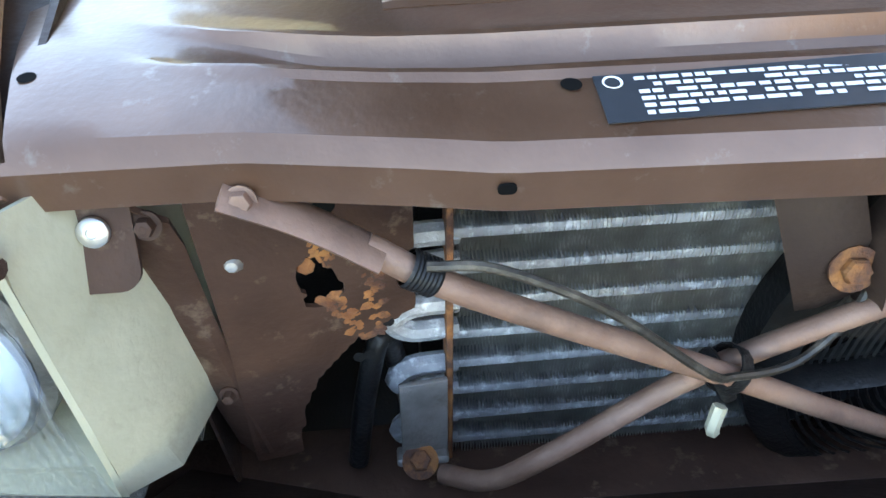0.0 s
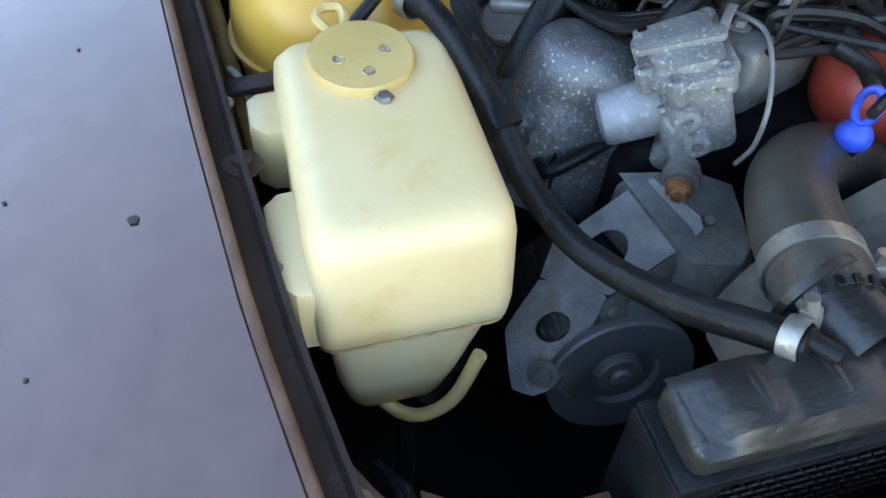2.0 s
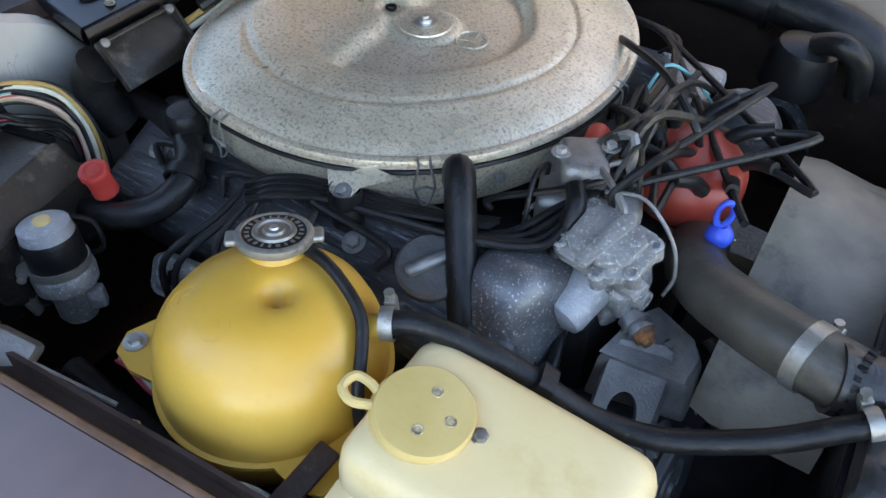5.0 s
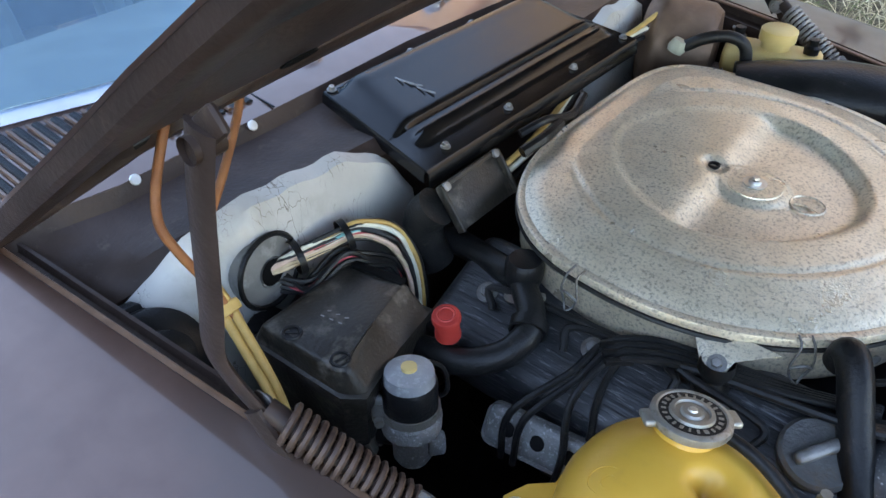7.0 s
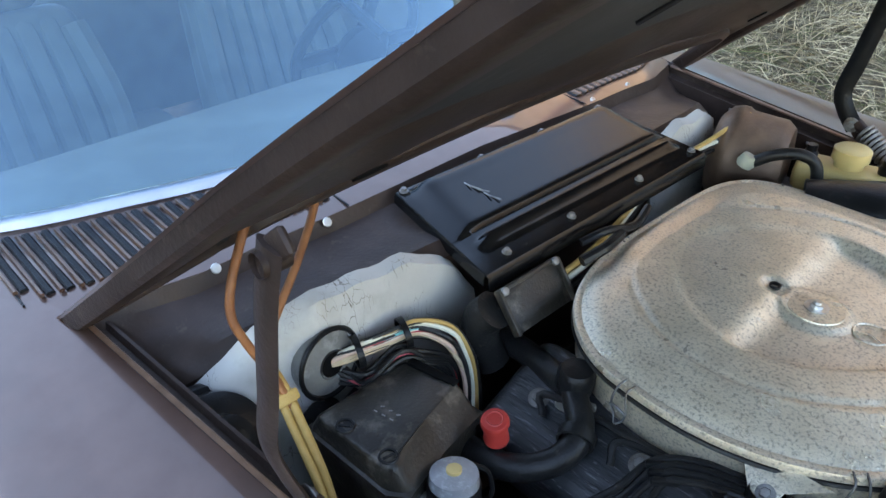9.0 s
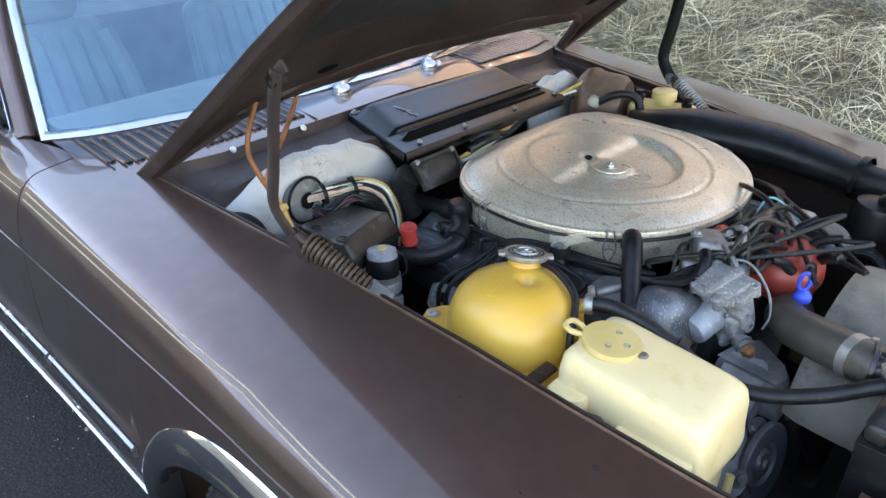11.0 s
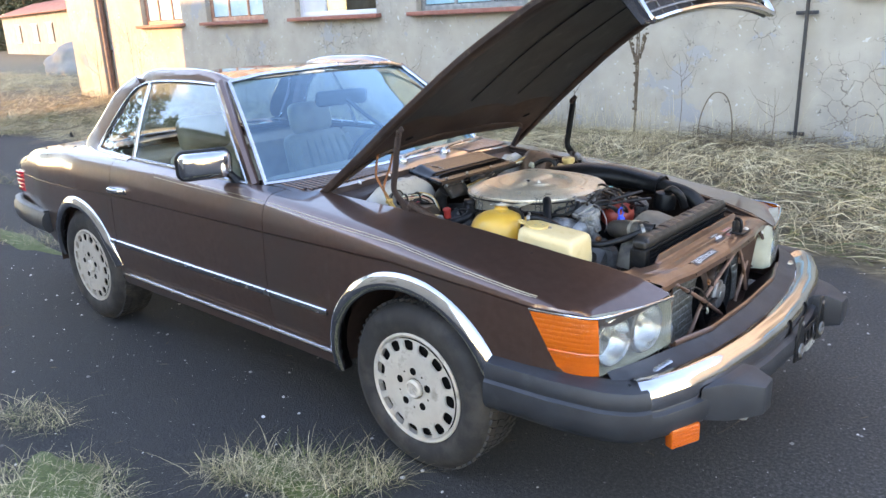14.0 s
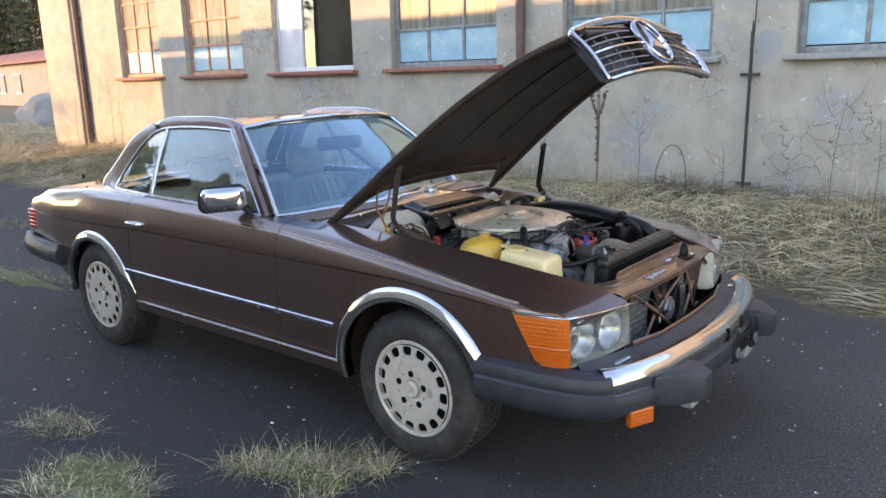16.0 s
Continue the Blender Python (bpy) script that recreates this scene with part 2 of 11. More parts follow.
RESERVOIR = surf("yellowed_reservoir", (0.55, 0.38, 0.13), (0.64, 0.46, 0.19), 20, (0.35, 0.5), 0.0, 0.2, 120)
CAP_RING = surf("grimy_cream_ring", (0.40, 0.31, 0.16), (0.52, 0.42, 0.25), 90, (0.4, 0.55), 0.0, 0.3, 200, c=(0.16, 0.12, 0.07), cscale=160, camount=0.45)
BRASS = surf("oily_brown_booster", (0.10, 0.06, 0.04), (0.19, 0.115, 0.075), 20, (0.4, 0.6), 0.5, 0.3, 200)
REDPLASTIC = surf("red_plastic", (0.42, 0.03, 0.022), (0.55, 0.05, 0.035), 30, (0.4, 0.55), 0.0, 0.2, 200)
DISTRED = surf("red_brown_distributor_cap", (0.30, 0.035, 0.02), (0.38, 0.05, 0.03), 30, (0.35, 0.5), 0.0, 0.2, 200)
BLUEPLASTIC = surf("blue_plastic", (0.02, 0.07, 0.50), (0.03, 0.10, 0.62), 30, (0.35, 0.5))
GROMMET = surf("greyed_rubber_grommet", (0.10, 0.10, 0.095), (0.16, 0.16, 0.15), 20, (0.5, 0.65), 0.0, 0.3, 160, c=(0.24, 0.24, 0.23), cscale=24, camount=0.36)
WHITEMAT = surf("crazed_white_insulation", (0.38, 0.37, 0.345), (0.48, 0.47, 0.445), 9, (0.28, 0.46), 0.0, 0.7, 30, c=(0.33, 0.315, 0.285), cscale=6, camount=0.36)
crazed(WHITEMAT, 85, (1, 1, 0.32), 0.020, (0.12, 0.10, 0.08), 0.47)
AMBER = surf("amber_lens", (0.55, 0.085, 0.003), (0.66, 0.125, 0.005), 500, (0.08, 0.16), 0.0, 0.4, 700, 0.9, 0.04, detail=2.0)
REDLENS = surf("red_lens", (0.45, 0.02, 0.03), (0.55, 0.03, 0.04), 30, (0.15, 0.25))
CLEARLENS = surf("clear_bumper_lamp", (0.30, 0.30, 0.29), (0.44, 0.44, 0.43), 60, (0.12, 0.26), 0.2, 0.6, 120)
HOUSING = surf("translucent_lamp_housing", (0.33, 0.315, 0.23), (0.43, 0.41, 0.31), 14, (0.4, 0.55), 0.0, 0.3, 160, c=(0.27, 0.24, 0.17), cscale=12, camount=0.33)
LAMPGREY = surf("dull_grey_lamp_inside", (0.12, 0.122, 0.12), (0.18, 0.182, 0.18), 20, (0.4, 0.55), 0.2, 0.2, 120)
MIRROR = surf("silvered_reflector", (0.78, 0.78, 0.76), (0.86, 0.86, 0.84), 20, (0.20, 0.32), 1.0, 0.5, 60)
SEAT = surf("cream_leatherette", (0.22, 0.185, 0.125), (0.29, 0.245, 0.17), 10, (0.45, 0.58), 0.0, 0.3, 160)
INTERIOR = surf("tan_interior_trim", (0.27, 0.20, 0.13), (0.34, 0.26, 0.17), 10, (0.6, 0.75), 0.0, 0.3, 200)
DARKTRIM = surf("dark_dashboard", (0.018, 0.016, 0.014), (0.028, 0.025, 0.022), 16, (0.5, 0.65), 0.0, 0.3, 300)
SILVER_WIRE = surf("yellow_cable_sleeve", (0.40, 0.235, 0.062), (0.50, 0.31, 0.095), 50, (0.55, 0.7), 0.0, 0.4, 500)
ORANGE_WIRE = surf("orange_brown_cable", (0.20, 0.066, 0.020), (0.30, 0.108, 0.034), 50, (0.5, 0.65), 0.0, 0.5, 600)
TAN_WIRE = surf("tan_wire", (0.42, 0.31, 0.19), (0.52, 0.40, 0.26), 50, (0.5, 0.65))
PINK_WIRE = surf("faded_pink_wire", (0.52, 0.34, 0.25), (0.60, 0.42, 0.32), 50, (0.5, 0.65))
TEAL_WIRE = surf("teal_wire", (0.10, 0.36, 0.38), (0.14, 0.44, 0.45), 50, (0.5, 0.65))
RED_WIRE = surf("red_wire", (0.42, 0.04, 0.05), (0.5, 0.06, 0.07), 50, (0.5, 0.65))
PALE_WIRE = surf("pale_wire", (0.55, 0.53, 0.42), (0.65, 0.62, 0.5), 50, (0.5, 0.65))
FIN = surf("condenser_fin", (0.22, 0.21, 0.19), (0.36, 0.35, 0.32), 70, (0.45, 0.6), 0.3, 0.3, 400, c=(0.62, 0.62, 0.60), cscale=70, camount=0.34)
FINTUBE = surf("condenser_tube", (0.20, 0.205, 0.215), (0.36, 0.37, 0.385), 60, (0.45, 0.6), 0.3, 0.6, 300, c=(0.58, 0.60, 0.62), cscale=110, camount=0.38)
# Near-black for the shade inside holes, slots and recesses.
VOID = surf("dark_opening", (0.002, 0.002, 0.002), (0.004, 0.004, 0.004), 30, (0.8, 0.9), spec=0.1)
STEEL_DARK = surf("grimy_steel_plate", (0.10, 0.098, 0.094), (0.18, 0.176, 0.168), 35, (0.36, 0.54), 0.3, 0.5, 300, c=(0.13, 0.095, 0.065), cscale=30, camount=0.38)
SEAMSTAIN = surf("brown_stained_seam", (0.30, 0.15, 0.045), (0.50, 0.30, 0.11), 30, (0.45, 0.6), c=(0.20, 0.10, 0.04), cscale=24, camount=0.40)
LABELBLACK = surf("black_label_foil", (0.018, 0.022, 0.028), (0.028, 0.033, 0.04), 40, (0.4, 0.5))
LABELINK = surf("silver_label_print", (0.62, 0.64, 0.66), (0.7, 0.72, 0.74), 60, (0.4, 0.5))
LABELRED = surf("faded_red_label", (0.48, 0.16, 0.13), (0.55, 0.22, 0.17), 40, (0.5, 0.6))
STRIPE = surf("gold_pinstripe", (0.42, 0.33, 0.21), (0.48, 0.39, 0.26), 40, (0.35, 0.45), 0.3)
PAD = surf("black_hood_underside", (0.015, 0.0142, 0.0150), (0.026, 0.0245, 0.0255), 12, (0.42, 0.58), 0.0, 0.4, 120, c=(0.058, 0.054, 0.052), cscale=16, camount=0.33)
# Sky blue is put into the gloss colour of both car glasses.
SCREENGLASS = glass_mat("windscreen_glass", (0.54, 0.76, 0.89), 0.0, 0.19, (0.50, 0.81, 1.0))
CARGLASS = glass_mat("car_glass", (0.70, 0.77, 0.76), 0.0, 0.065, (0.78, 0.92, 1.0))
LENSGLASS = glass_mat("headlamp_glass", (0.93, 0.94, 0.93), 0.05, 0.05)


def fluted_glass(name, period):
    """Dusty pressed glass: clear, the gleam of fine upright ribs put in as pale bands."""
    m = glass_mat(name, (0.90, 0.91, 0.90), 0.08, 0.06)
    N, L = m.node_tree.nodes, m.node_tree.links
    out = N["Material Output"]
    base = out.inputs["Surface"].links[0].from_socket
    tc, wv, rp, df, mx = N.new("ShaderNodeTexCoord"), N.new("ShaderNodeTexWave"), N.new("ShaderNodeMapRange"), N.new("ShaderNodeBsdfDiffuse"), N.new("ShaderNodeMixShader")
    wv.bands_direction = "Y"
    wv.inputs["Scale"].default_value = 0.314 / period
    wv.inputs["Distortion"].default_value = 0.4
    df.inputs["Color"].default_value = (0.56, 0.57, 0.55, 1)
    rp.inputs["To Min"].default_value, rp.inputs["To Max"].default_value = 0.01, 0.09
    L.new(tc.outputs["Object"], wv.inputs["Vector"])
    L.new(wv.outputs["Fac"], rp.inputs["Value"])
    L.new(rp.outputs[0], mx.inputs[0])
    L.new(base, mx.inputs[1])
    L.new(df.outputs[0], mx.inputs[2])
    L.new(mx.outputs[0], out.inputs["Surface"])
    return m


FLUTEGLASS = fluted_glass("fluted_headlamp_glass", 0.0055)

# ---- mesh helpers ----
def V(*a):
    return Vector(a)


def lerp_table(tab, x):
    return float(np.interp(x, [p[0] for p in tab], [p[1] for p in tab]))


def shell(bm, thick, offset):
    """Gives an open sheet its thickness: a second skin and a rim along the free edges."""
    bm.normal_update()
    rim = [(e.verts[0], e.verts[1]) if e.link_loops and e.link_loops[0].vert == e.verts[0] else (e.verts[1], e.verts[0]) for e in bm.edges if e.is_boundary]
    old, faces = list(bm.verts), list(bm.faces)
    twin = {}
    for v in old:
        n = v.normal.copy()
        twin[v] = bm.verts.new(v.co - n * thick * (1 - offset) / 2)
        v.co = v.co + n * thick * (1 + offset) / 2
    for f in faces:
        bm.faces.new([twin[v] for v in reversed(f.verts)])
    for a, b in rim:
        bm.faces.new((b, a, twin[a], twin[b]))


def part(name, bm, material, parent=None, label="", sharp=38, thick=0.0, offset=-1.0, recalc=True):
    """One mesh object from a bmesh, under its thing or part."""
    if recalc:
        bmesh.ops.recalc_face_normals(bm, faces=bm.faces)
    if thick:
        shell(bm, thick, offset)
    me = bpy.data.meshes.new(name)
    bm.to_mesh(me)
    bm.free()
    for p in me.polygons:
        p.use_smooth = True
    me.set_sharp_from_angle(angle=radians(sharp))
    me.materials.append(material)
    ob = new(name, me)
    if parent is not None:
        ob.parent = parent
    if label:
        ob["label"] = label
    return ob


def thing(name, label, category, group="", at=(0, 0, 0)):
    ob = new(name)
    ob.location = at
    ob.empty_display_size = 0.2
    return tagged(ob, label, category, group)


def BM():
    return bmesh.new()


def smooth_path(pts, k=5, closed=False):
    pts = [Vector(p) for p in pts]
    if len(pts) < 3:
        return pts
    out, n = [], len(pts)
    for i in range(n if closed else n - 1):
        p0 = pts[(i - 1) % n] if closed or i > 0 else pts[0] * 2 - pts[1]
        p1, p2 = pts[i], pts[(i + 1) % n]
        p3 = pts[(i + 2) % n] if closed or i + 2 < n else pts[-1] * 2 - pts[-2]
        for j in range(k):
            t = j / k
            out.append(0.5 * (2 * p1 + (p2 - p0) * t + (2 * p0 - 5 * p1 + 4 * p2 - p3) * t * t + (3 * p1 - p0 - 3 * p2 + p3) * t**3))
    if not closed:
        out.append(pts[-1].copy())
    return out


def tube(bm, pts, r, n=10, k=5, closed=False, caps=True, smooth=True, flat=None):
    """A round (or, with flat=(a, b), oblong) bar along a path; r may be a list over the points."""
    path = smooth_path(pts, k, closed) if smooth else [Vector(p) for p in pts]
    m = len(path)
    if isinstance(r, (list, tuple)):
        radii = [float(np.interp(i / max(m - 1, 1), np.linspace(0, 1, len(r)), r)) for i in range(m)]
    else:
        radii = [r] * m
    up, rings = None, []
    for i, p in enumerate(path):
        a = path[(i - 1) % m] if closed or i > 0 else p
        b = path[(i + 1) % m] if closed or i < m - 1 else p
        d = (b - a).normalized() if (b - a).length > 1e-9 else V(0, 0, 1)
        if up is None:
            up = V(0, 0, 1) if abs(d.z) < 0.9 else V(1, 0, 0)
        up = (up - d * up.dot(d)).normalized()
        side = d.cross(up)
        fa, fb = flat or (1, 1)
        rings.append([bm.verts.new(p + radii[i] * (fa * math.cos(2 * math.pi * j / n) * side + fb * math.sin(2 * math.pi * j / n) * up)) for j in range(n)])
    for i in range(m if closed else m - 1):
        q = rings[(i + 1) % m]
        for j in range(n):
            bm.faces.new((rings[i][j], rings[i][(j + 1) % n], q[(j + 1) % n], q[j]))
    if caps and not closed:
        bm.faces.new(rings[0])
        bm.faces.new(rings[-1][::-1])
    return bm


def lathe(bm, prof, m=None, n=24, arc=1.0):
    """A turned form: prof is a list of (radius, height) along the local z axis."""
    m = m or Matrix()
    rings = []
    steps = n if arc >= 1 else n + 1
    for r, z in prof:
        if r < 1e-6:
            rings.append([bm.verts.new(m @ V(0, 0, z))])
        else:
            rings.append([bm.verts.new(m @ V(r * math.cos(2 * math.pi * arc * j / n), r * math.sin(2 * math.pi * arc * j / n), z)) for j in range(steps)])
    for a, b in zip(rings, rings[1:]):
        for j in range(n):
            i0, i1 = j, (j + 1) % steps if arc >= 1 else j + 1
            if len(a) == 1 and len(b) == 1:
                continue
            if len(a) == 1:
                bm.faces.new((a[0], b[i0], b[i1]))
            elif len(b) == 1:
                bm.faces.new((a[i0], a[i1], b[0]))
            else:
                bm.faces.new((a[i0], a[i1], b[i1], b[i0]))
    return bm


def axis(p, d, roll=0.0):
    """A pose at p whose local z points along d."""
    return Matrix.Translation(p) @ Vector(d).to_track_quat("Z", "Y").to_matrix().to_4x4() @ Matrix.Rotation(radians(roll), 4, "Z")


def rbox(bm, size, m=None, bevel=0.004, seg=2, taper=None):
    """A box about the origin of m with rounded edges; taper=(x, y) narrows its top."""
    m = m or Matrix()
    got = bmesh.ops.create_cube(bm, size=1.0)
    vs = got["verts"]
    for v in vs:
        s = 1.0
        v.co = V(v.co.x * size[0], v.co.y * size[1], v.co.z * size[2])
        if taper and v.co.z > 0:
            v.co.x *= taper[0]
            v.co.y *= taper[1]
    if bevel:
        es = list({e for v in vs for e in v.link_edges})
        out = bmesh.ops.bevel(bm, geom=es, offset=bevel, segments=seg, profile=0.5, affect="EDGES")
        vs = list({v for f in out["faces"] for v in f.verts} | {v for v in vs if v.is_valid})
    for v in vs:
        v.co = m @ v.co
    return bm


def prism(bm, outline, z0, z1, m=None, bevel=0.0, seg=2):
    """An outline in the local xy plane, raised from z0 to z1, its upper edge rounded."""
    m = m or Matrix()
    lo = [bm.verts.new(V(x, y, z0)) for x, y in outline]
    hi = [bm.verts.new(V(x, y, z1)) for x, y in outline]
    n = len(outline)
    for i in range(n):
        bm.faces.new((lo[i], lo[(i + 1) % n], hi[(i + 1) % n], hi[i]))
    top = bm.faces.new(hi)
    bm.faces.new(lo[::-1])
    vs = set(lo + hi)
    if bevel:
        out = bmesh.ops.bevel(bm, geom=list(top.edges), offset=bevel, segments=seg, profile=0.5, affect="EDGES")
        vs = {v for v in vs if v.is_valid} | {v for f in out["faces"] for v in f.verts}
    for v in vs:
        v.co = m @ v.co
    return bm


def sheet(bm, rows, closed=False):
    """A surface through rows of points."""
    vs = [[bm.verts.new(p) for p in row] for row in rows]
    for a, b in zip(vs, vs[1:]):
        n = len(a)
        for j in range(n if closed else n - 1):
            q = (a[j], a[(j + 1) % n], b[(j + 1) % n], b[j])
            bm.faces.new(q)
    return bm


def ribbon(bm, pts, wdt, hgt, up=None, k=5):
    """A strip of rectangular section along a path."""
    path = smooth_path(pts, k)
    rows = []
    for i, p in enumerate(path):
        a, b = path[max(i - 1, 0)], path[min(i + 1, len(path) - 1)]
        d = (b - a).normalized()
        u = Vector(up) if up is not None else V(0, 0, 1)
        u = (u - d * u.dot(d)).normalized()
        s = d.cross(u)
        rows.append([p - s * wdt / 2 - u * hgt / 2, p + s * wdt / 2 - u * hgt / 2, p + s * wdt / 2 + u * hgt / 2, p - s * wdt / 2 + u * hgt / 2])
    sheet(bm, rows, True)
    bm.verts.ensure_lookup_table()
    vs = list(bm.verts)
    n = len(rows) * 4
    vs = vs[-n:]
    bm.faces.new(vs[:4])
    bm.faces.new(vs[-4:][::-1])
    return bm


def rounded(w, h, r, n=5):
    """A rounded rectangle about the origin."""
    out = []
    for cx, cy, a0 in ((w / 2 - r, h / 2 - r, 0), (-w / 2 + r, h / 2 - r, 90), (-w / 2 + r, -h / 2 + r, 180), (w / 2 - r, -h / 2 + r, 270)):
        for j in range(n + 1):
            a = radians(a0 + 90 * j / n)
            out.append((cx + r * math.cos(a), cy + r * math.sin(a)))
    return out


def bolt(name, parent, p, d, r=0.008, material=None, washer=1.7, label=""):
    bm = BM()
    m = axis(p, d)
    if washer:
        lathe(bm, [(0, 0), (r * washer, 0), (r * washer, 0.0015), (0, 0.0015)], m, 16)
    lathe(bm, [(r, 0.001), (r, 0.005), (r * 0.85, 0.0065), (r * 0.4, 0.0068), (0, 0.0062)], m, 6)
    return part(name, bm, material or ZINC, parent, label, 30)


def mirrored(bm_or_pts):
    return [Vector((p[0], -p[1], p[2])) for p in bm_or_pts]


def hose(name, parent, pts, r, material=None, n=12, k=6, label=""):
    return part(name, tube(BM(), pts, r, n, k), material or RUBBER, parent, label)


def clamp_ring(name, parent, p, d, r, wdt=0.012, material=None):
    """A worm-drive clamp: band and screw housing."""
    bm = BM()
    m = axis(p, d)
    lathe(bm, [(r, -wdt / 2), (r + 0.0018, -wdt / 2), (r + 0.0018, wdt / 2), (r, wdt / 2)], m, 24)
    rbox(bm, (0.012, 0.022, wdt * 0.9), m @ pose(r + 0.006, 0, 0), 0.002)
    lathe(bm, [(0, 0), (0.005, 0), (0.005, 0.008), (0, 0.008)], m @ pose(r + 0.006, 0.011, 0, -90, 0, 0), 8)
    return part(name, bm, material or CAPSTEEL, parent)

# ---- the car ----
# x runs forward along the car from the front axle, y to its left.
car = thing("car", "brown metallic hardtop coupe with open bonnet on old asphalt", "car")

ZI = [(-3.45, 0.83), (-3.2, 0.90), (-2.6, 0.955), (-2.1, 0.95), (-1.4, 0.945), (-0.92, 0.925), (-0.63, 0.915), (-0.2, 0.884), (0.1, 0.853), (0.34, 0.820), (0.55, 0.788), (0.66, 0.764), (0.73, 0.742), (0.78, 0.722)]
YI = [(-3.45, 0.60), (-2.4, 0.70), (-1.9, 0.735), (-0.95, 0.735), (-0.75, 0.68), (-0.63, 0.636), (0.27, 0.548), (0.435, 0.528), (0.533, 0.510), (0.62, 0.493), (0.77, 0.465)]
WID = [(-3.45, 0.735), (-3.25, 0.775), (-3.0, 0.812), (-2.46, 0.838), (-2.05, 0.836), (-1.4, 0.838), (-0.8, 0.838), (-0.45, 0.842), (0.0, 0.848), (0.2, 0.844), (0.5, 0.828), (0.62, 0.806), (0.70, 0.785)]
ZCR = [(-3.45, 0.735), (-2.5, 0.752), (-2.0, 0.770), (-0.75, 0.770), (-0.05, 0.777), (0.3, 0.752), (0.5, 0.733), (0.8, 0.722)]
XFRONT = [(0.44, 0.766), (0.554, 0.750), (0.61, 0.740), (0.70, 0.716), (0.76, 0.692), (0.79, 0.676), (0.84, 0.664)]
ARCH_F, ARCH_R = (0.0, 0.318, 0.385), (-2.455, 0.305, 0.362)


def z_low(x):
    """The lower edge of the side: the sill, or the wheel arch."""
    low = 0.285
    for cx, cz, r in (ARCH_F, ARCH_R):
        if abs(x - cx) < r:
            low = max(low, cz + math.sqrt(r * r - (x - cx) ** 2))
    if x > 0.30:
        low = max(low, 0.415)
    if x < -2.75:
        low = max(low, lerp_table([(-3.45, 0.50), (-3.0, 0.42), (-2.75, 0.30)], x))
    return low


def side_profile(x, n_low=9):
    """Right-hand section at x, from the lower edge up over the shoulder to the inner edge: list of (half width, z)."""
    w, zi, yi, zc, lo = (lerp_table(WID, x), lerp_table(ZI, x), lerp_table(YI, x), lerp_table(ZCR, x), z_low(x))
    tab = [(0.20, -0.06), (0.28, -0.040), (0.36, -0.020), (0.46, -0.005), (0.56, 0.0), (0.66, -0.001), (zc - 0.004, -0.006)]
    lo = min(lo, zc - 0.02)
    out = []
    for i in range(n_low):
        z = lo + (zc - 0.004 - lo) * i / (n_low - 1)
        out.append((w + lerp_table(tab, z), z))
    out.append((w - 0.0145, zc))
    out.append((w - 0.0062, zc + 0.004))
    tilt = 0.125
    q = (w - 0.075, zi - tilt * (w - 0.075 - yi))
    p0 = (w - 0.0064, zc + 0.009)
    p1, p2 = (w - 0.010, p0[1] + 0.62 * (q[1] - p0[1])), (q[0] + 0.040, q[1] - 0.040 * tilt)
    for i in range(1, 9):
        t = i / 8
        c = ((1 - t) ** 3, 3 * t * (1 - t) ** 2, 3 * t * t * (1 - t), t**3)
        out.append((sum(k * r[0] for k, r in zip(c, (p0, p1, p2, q))), sum(k * r[1] for k, r in zip(c, (p0, p1, p2, q)))))
    for i in range(1, 6):
        out.append((q[0] + (yi - q[0]) * i / 5, q[1] + (zi - q[1]) * i / 5))
    return out


def stripe_pt(x, z, along, side):
    """A point of the shoulder at height z, then a little further round the section towards the bonnet."""
    prof = side_profile(x)[9:]
    y = float(np.interp(z, [p[1] for p in prof], [p[0] for p in prof]))
    y2, z2 = y - along * 0.75, 0.0
    for (ya, za), (yb, zb) in zip(prof, prof[1:]):
        if yb <= y2 <= ya:
            z2 = za + (zb - za) * (ya - y2) / max(1e-6, ya - yb)
    if along == 0 or z2 == 0:
        y2, z2 = y, z
    return V(x, side * (y2 + 0.0018), z2 + 0.0018)


def stations(a, b, step=0.04):
    xs = set(np.round(np.arange(a, b, step), 4)) | {a, b}
    for cx, cz, r in (ARCH_F, ARCH_R):
        for s in (-1, 1):
            for d in (0.999, 0.994, 0.985, 0.97, 0.94, 0.90, 0.85, 0.78):
                x = cx + s * r * d
                if a < x < b:
                    xs.add(round(x, 5))
            x = cx + s * (r + 0.0005)
            if a < x < b:
                xs.add(round(x, 5))
    return sorted(xs)


def side_panel(a, b, side):
    bm = BM()
    sheet(bm, [[V(x, side * y, z) for y, z in side_profile(x)] for x in stations(a, b)])
    return bm


def fender(side):
    """Front wing: side, shoulder and top; its nose follows the line of the lamps; then the gutter lip."""
    bm = BM()
    rows = []
    for x in stations(-0.776, 0.50):
        rows.append([V(x, side * y, z) for y, z in side_profile(x)])
    sheet(bm, rows)
    rows = []
    for i in range(13):
        u = i / 12
        xs = 0.50 + u * 0.255
        top = []
        for y, z in side_profile(xs)[8:]:
            z -= 0.008 * max(0.0, u - 0.7) / 0.3
            top.append(V(0.50 + u * (lerp_table(XFRONT, y) - 0.50), side * y, z))
        rows.append(top)
    sheet(bm, rows)
    bmesh.ops.remove_doubles(bm, verts=bm.verts, dist=0.0006)
    return bm


